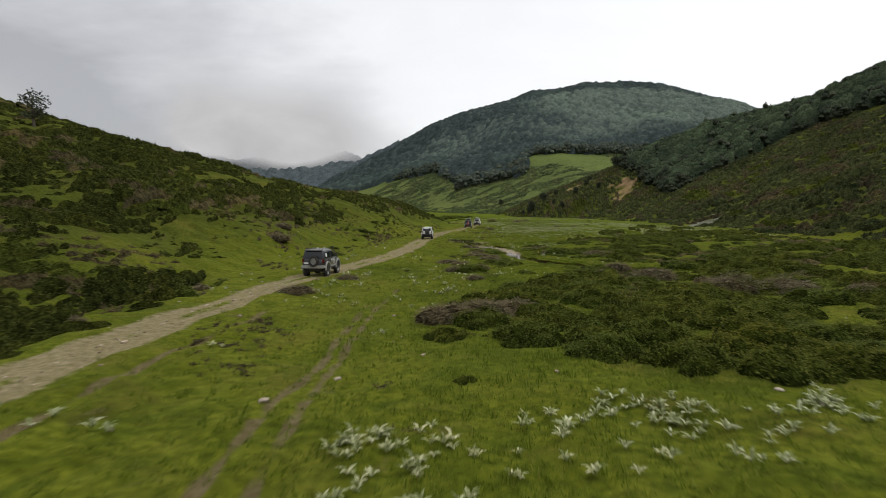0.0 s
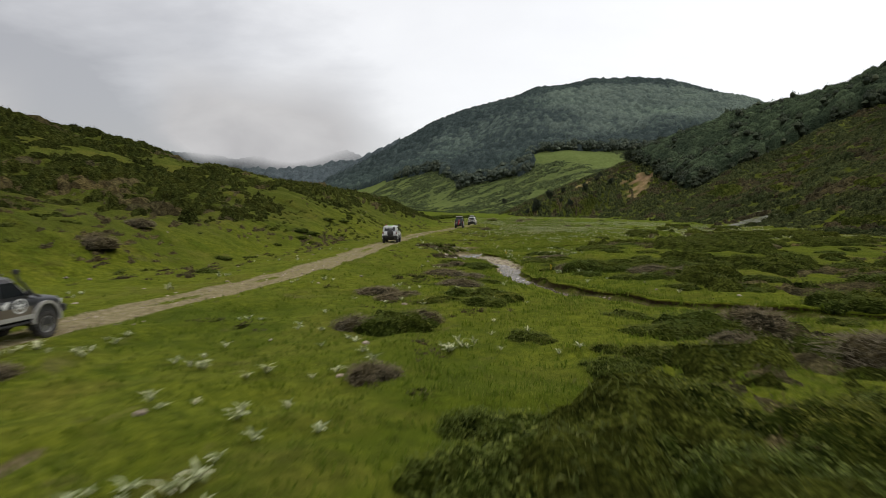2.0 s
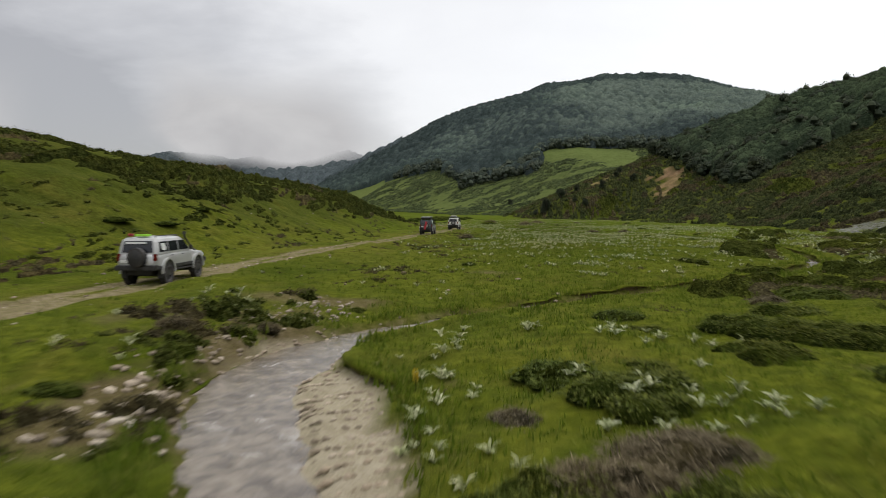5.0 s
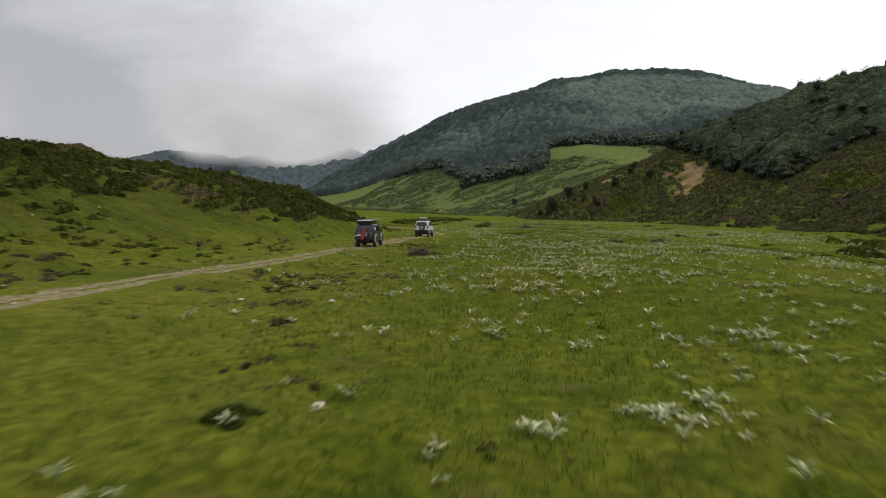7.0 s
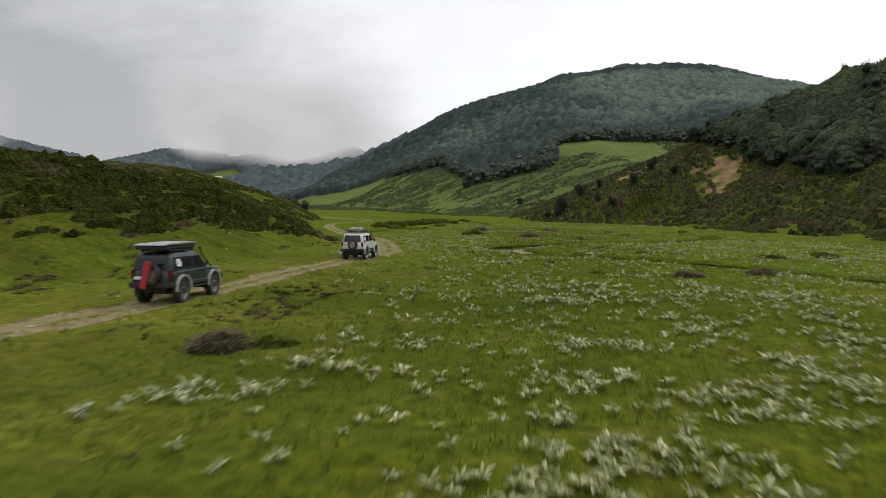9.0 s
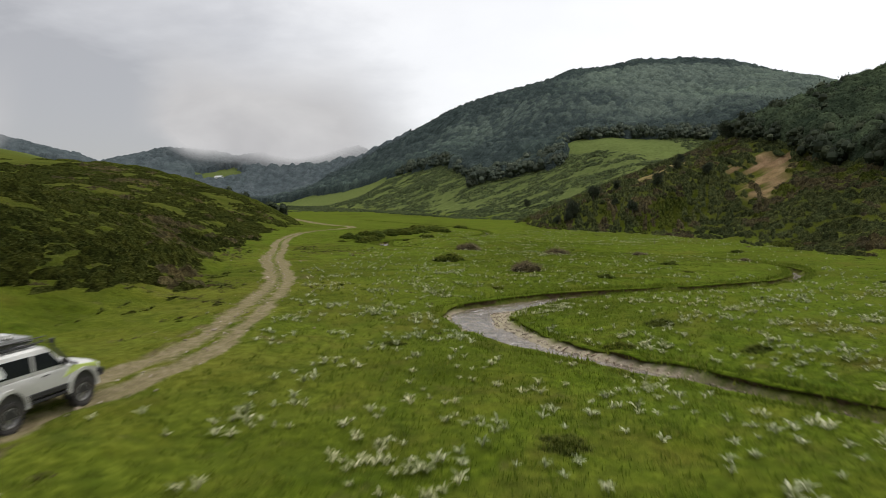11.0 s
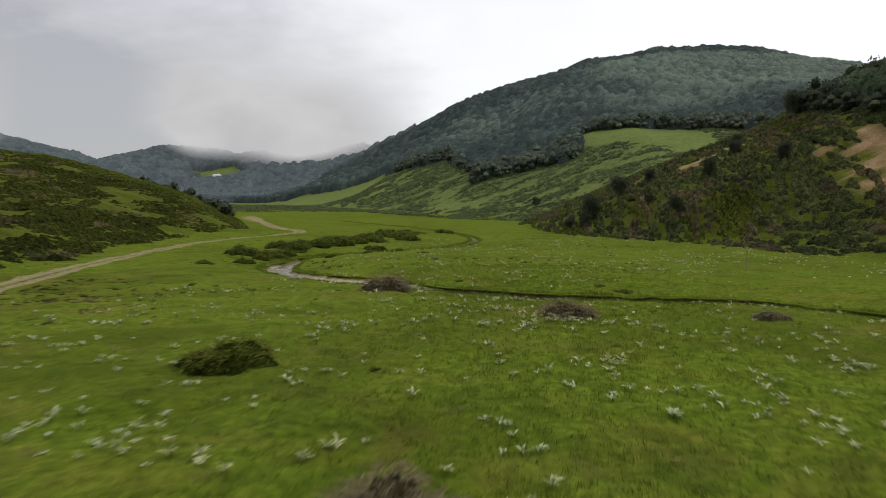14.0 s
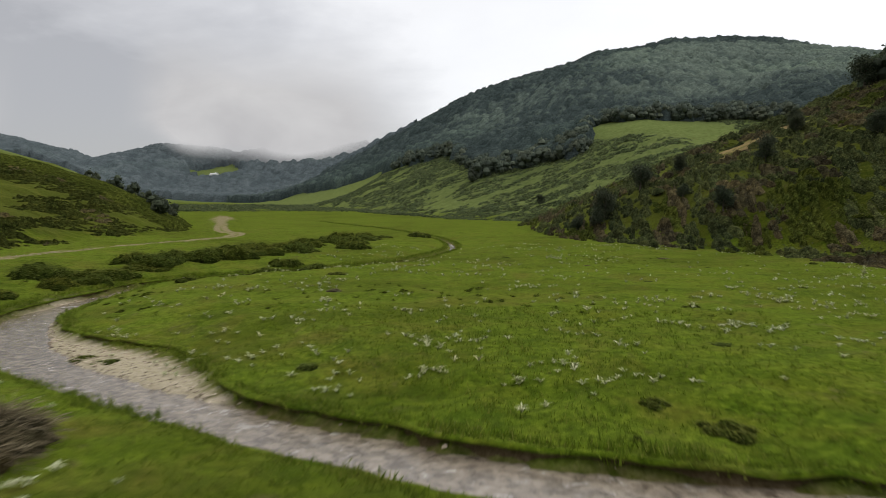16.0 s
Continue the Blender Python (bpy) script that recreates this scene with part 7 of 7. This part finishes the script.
    if roof == "tent":
        link("roof_rack", block(-0.66, 0.66, Y(-1.95), Y(0.05), 1.89, 1.94, 0.012), BLACK, root)
        link("roof_tent", block(-0.70, 0.70, -2.05, 0.18, 1.95, 2.12, 0.05), BLACK, root, "black hard-shell roof tent")
        bm = bmesh.new()
        prism(bm, [(-2.12, 2.115), (0.24, 2.115), (0.05, 2.20), (-1.9, 2.17)], "x", -0.71, 0.71)
        rounded(bm, 0.02)
        link("tent_lid", bm, plain("grey_tent_lid", (0.20, 0.20, 0.21), 0.45, vary=0.2), root, "grey tent lid")
    if roof == "luggage":
        bars = [("rack_rail", (s * 0.68, -1.95, z), (s * 0.68, 0.2, z)) for s in (-1, 1) for z in (1.93, 2.06)]
        bars += [("rack_post", (s * 0.68, y, 1.84), (s * 0.68, y, 2.06)) for s in (-1, 1) for y in (-1.95, -1.2, -0.5, 0.2)]
        bars += [("rack_bar", (-0.68, y, 1.93), (0.68, y, 1.93)) for y in np.linspace(-1.95, 0.2, 8)]
        for piece, a, b in bars:
            bm = bmesh.new()
            limb(bm, (a[0], Y(a[1]), a[2]), (b[0], Y(b[1]), b[2]), 0.016, 0.016, 6)
            link(piece, bm, BLACK, root)
        bm = block(-0.60, 0.60, Y(-1.85), Y(0.0), 1.95, 2.13, 0.09)
        for p in bm.verts:
            p.co.z += 0.02 * math.sin(9 * p.co.x) + 0.02 * math.sin(7 * p.co.y)
        link("luggage_bag", bm, plain("grey_canvas", (0.24, 0.24, 0.23), 0.85, vary=0.4, scale=3), root, "grey canvas luggage bundle")
        link("rolled_mat", block(-0.55, 0.50, Y(-1.0), Y(-0.6), 2.10, 2.24, 0.06), plain("pale_mat", (0.48, 0.47, 0.44), 0.8, vary=0.2), root, "pale rolled mat")
    for kind in extras:
        if kind == "two_tone":
            bronze = plain("bronze_lower_paint", (0.150, 0.125, 0.095), 0.4, 0.3, vary=0.3, scale=2, grime=0.5)
            for s in (-1, 1):
                bm = bmesh.new()
                prism(bm, [(Y(-0.82), 0.70), (Y(0.86), 0.70), (Y(0.80), 0.93), (Y(-0.74), 0.95)], "x", s * 0.915, s * 0.942)
                link("lower_panel", bm, bronze, root, "bronze lower door panel")
            bm = bmesh.new()
            prism(bm, [(Y(-2.26), 1.78), (Y(-1.92), 1.83), (Y(-1.92), 1.86), (Y(-2.28), 1.81)], "x", -0.70, 0.70)
            link("roof_spoiler", bm, BLACK, root)
            for s in (-1, 1):
                link("roof_light", block(s * 0.30 - 0.10, s * 0.30 + 0.10, Y(-0.2), Y(-0.12), 1.84, 1.90, 0.012), CLEARLAMP, root)
        if kind == "rear_ladder":
            for x in (-0.78, -0.52):
                bm = bmesh.new()
                limb(bm, (x, Y(-2.36), 0.95), (x * 0.92, Y(-2.20), 1.80), 0.014, 0.014, 6)
                link("ladder_rail", bm, BLACK, root)
            for z in (1.05, 1.25, 1.45, 1.65):
                bm = bmesh.new()
                limb(bm, (-0.77, float(back(z)) - 0.07, z), (-0.51, float(back(z)) - 0.07, z), 0.012, 0.012, 6)
                link("ladder_rung", bm, BLACK, root)
        if kind == "rear_text":
            link("window_lettering", block(-0.52, 0.40, Y(-2.16) - 0.045, Y(-2.16) - 0.005, 1.58, 1.66, 0.004), WHITE, root, "white lettering across the rear window")
        if kind == "stickers":
            bm = bmesh.new()
            prism(bm, [(Y(-1.80), 1.33), (Y(-1.50), 1.30), (Y(-1.46), 1.40), (Y(-1.62), 1.60), (Y(-1.84), 1.58)], "x", wide(1.45) - 0.02, wide(1.45) + 0.045)
            link("window_sticker", bm, WHITE, root)
        if kind == "emblem":
            c = (Y(0.30), 0.98)
            bm = bmesh.new()
            ring = [(c[0] + 0.24 * math.cos(a), c[1] + 0.21 * math.sin(a)) for a in np.linspace(0, 2 * math.pi, 32, endpoint=False)]
            inner = [(c[0] + 0.20 * math.cos(a), c[1] + 0.17 * math.sin(a)) for a in np.linspace(0, 2 * math.pi, 32, endpoint=False)]
            for x in (0.936, 0.944):
                a, b = [bm.verts.new((x, *p)) for p in ring], [bm.verts.new((x, *p)) for p in inner]
                for k in range(32):
                    bm.faces.new((a[k], a[(k + 1) % 32], b[(k + 1) % 32], b[k]))
            link("door_ring", bm, WHITE, root, "white ring painted on the door")
            bm = bmesh.new()
            prism(bm, [(c[0] + (0.165 if k % 2 == 0 else 0.07) * math.sin(math.pi * k / 5), c[1] + (0.145 if k % 2 == 0 else 0.06) * math.cos(math.pi * k / 5)) for k in range(10)], "x", 0.93, 0.946)
            link("door_star", bm, WHITE, root, "white star painted on the door")
            bm = bmesh.new()
            prism(bm, [(Y(-0.45), 1.06), (Y(-0.16), 1.16), (Y(-0.12), 1.10), (Y(-0.3), 0.92)], "x", 0.93, 0.942)
            link("door_decal", bm, WHITE, root)
        if kind == "board":
            bm = block(-0.14, 0.14, -0.04, 0.04, -0.52, 0.52, 0.02)
            board = link("traction_board", bm, RED, root, "red traction board strapped over the spare wheel")
            board.location, board.rotation_euler = (-0.02, Y(-2.32) - 0.31, 1.06), (0, radians(16), 0)
        if kind == "straps":
            link("red_bag", block(-0.60, -0.36, Y(-1.95), Y(-1.75), 1.87, 1.98, 0.04), RED, root, "red bag on the roof")
            link("lime_bundle", block(-0.30, 0.34, Y(-1.9), Y(-1.6), 1.86, 1.95, 0.03), LIME, root, "lime green bundle on the roof")
        if kind == "lime_fender":
            bm = bmesh.new()
            prism(bm, [(Y(0.62), 0.88), (Y(1.0), 1.14), (Y(2.0), 1.04), (Y(2.1), 0.90), (Y(1.45), 1.03), (Y(1.0), 0.95)], "x", 0.90, 0.952)
            link("fender_decal", bm, plain("pale_lime_paint", (0.50, 0.60, 0.16), 0.5, vary=0.15), root, "pale lime decal on the fender")
    # the body stands on raised springs
    for part in root.children:
        if part.name.split(".")[0] not in ("wheel", "axle"):
            part.location.z += 0.10
    return tagged(root, label, "car", "convoy of off-road cars")


def park(ob, y, steer=0.0):
    """Set a car on the road at the given y, headed along it."""
    k = int(np.argmin(np.abs(ROAD[:400 + 400, 1] - y)))
    t = ROAD[k + 4, :2] - ROAD[k - 4, :2]
    x, turn = ROAD[k, 0], -math.degrees(math.atan2(t[0], t[1])) + steer
    c, s = math.cos(radians(turn)), math.sin(radians(turn))
    wheels = [(x + c * a - s * b, y + s * a + c * b) for a in (-0.83, 0.83) for b in (-1.38, 1.42)]
    z = height([p[0] for p in wheels], [p[1] for p in wheels])
    pitch = math.degrees(math.atan2((z[1] + z[3] - z[0] - z[2]) / 2, 2.8))
    ob.matrix_basis = pose(x, y, float(z.mean()) - 0.02, pitch, 0, turn) @ Matrix.Diagonal((0.90, 1, 1.02, 1))


silver = plain("silver_paint", (0.46, 0.46, 0.45), 0.35, 0.35, vary=0.15, scale=2, grime=0.25)
cream = plain("pale_lower_paint", (0.36, 0.35, 0.32), 0.4, 0.2, vary=0.2, scale=2, grime=0.35)
charcoal = plain("charcoal_paint", (0.040, 0.041, 0.046), 0.3, 0.3, vary=0.25, scale=2, grime=0.3)
green = plain("dark_green_paint", (0.030, 0.042, 0.042), 0.3, 0.3, vary=0.25, scale=2, grime=0.2)
pearl = plain("pearl_paint", (0.55, 0.54, 0.51), 0.35, 0.2, vary=0.15, scale=2, grime=0.25)

park(car("off_road_car", "muddy charcoal off-road car with pale flares, spare wheel and snorkel", 0.87, charcoal, cream, cream, ALLOY, "", False, 2, ("stickers", "emblem", "two_tone")), 47.2, 6)
park(car("off_road_car", "silver off-road car with a black spare wheel cover and snorkel", 1.0, silver, BLACK, silver, DARKRIM, "", True, 4, ("stickers", "straps", "rear_text")), 102.5, 4)
park(car("off_road_car", "dark green off-road car with roof tent and red board", 0.88, green, BLACK, cream, ALLOY, "tent", False, 2, ("stickers", "board")), 158.8, 6)
park(car("off_road_car", "pale off-road car with loaded roof rack and lime decals", 0.87, pearl, BLACK, pearl, ALLOY, "luggage", False, 2, ("stickers", "lime_fender", "rear_ladder")), 181.0, 4)
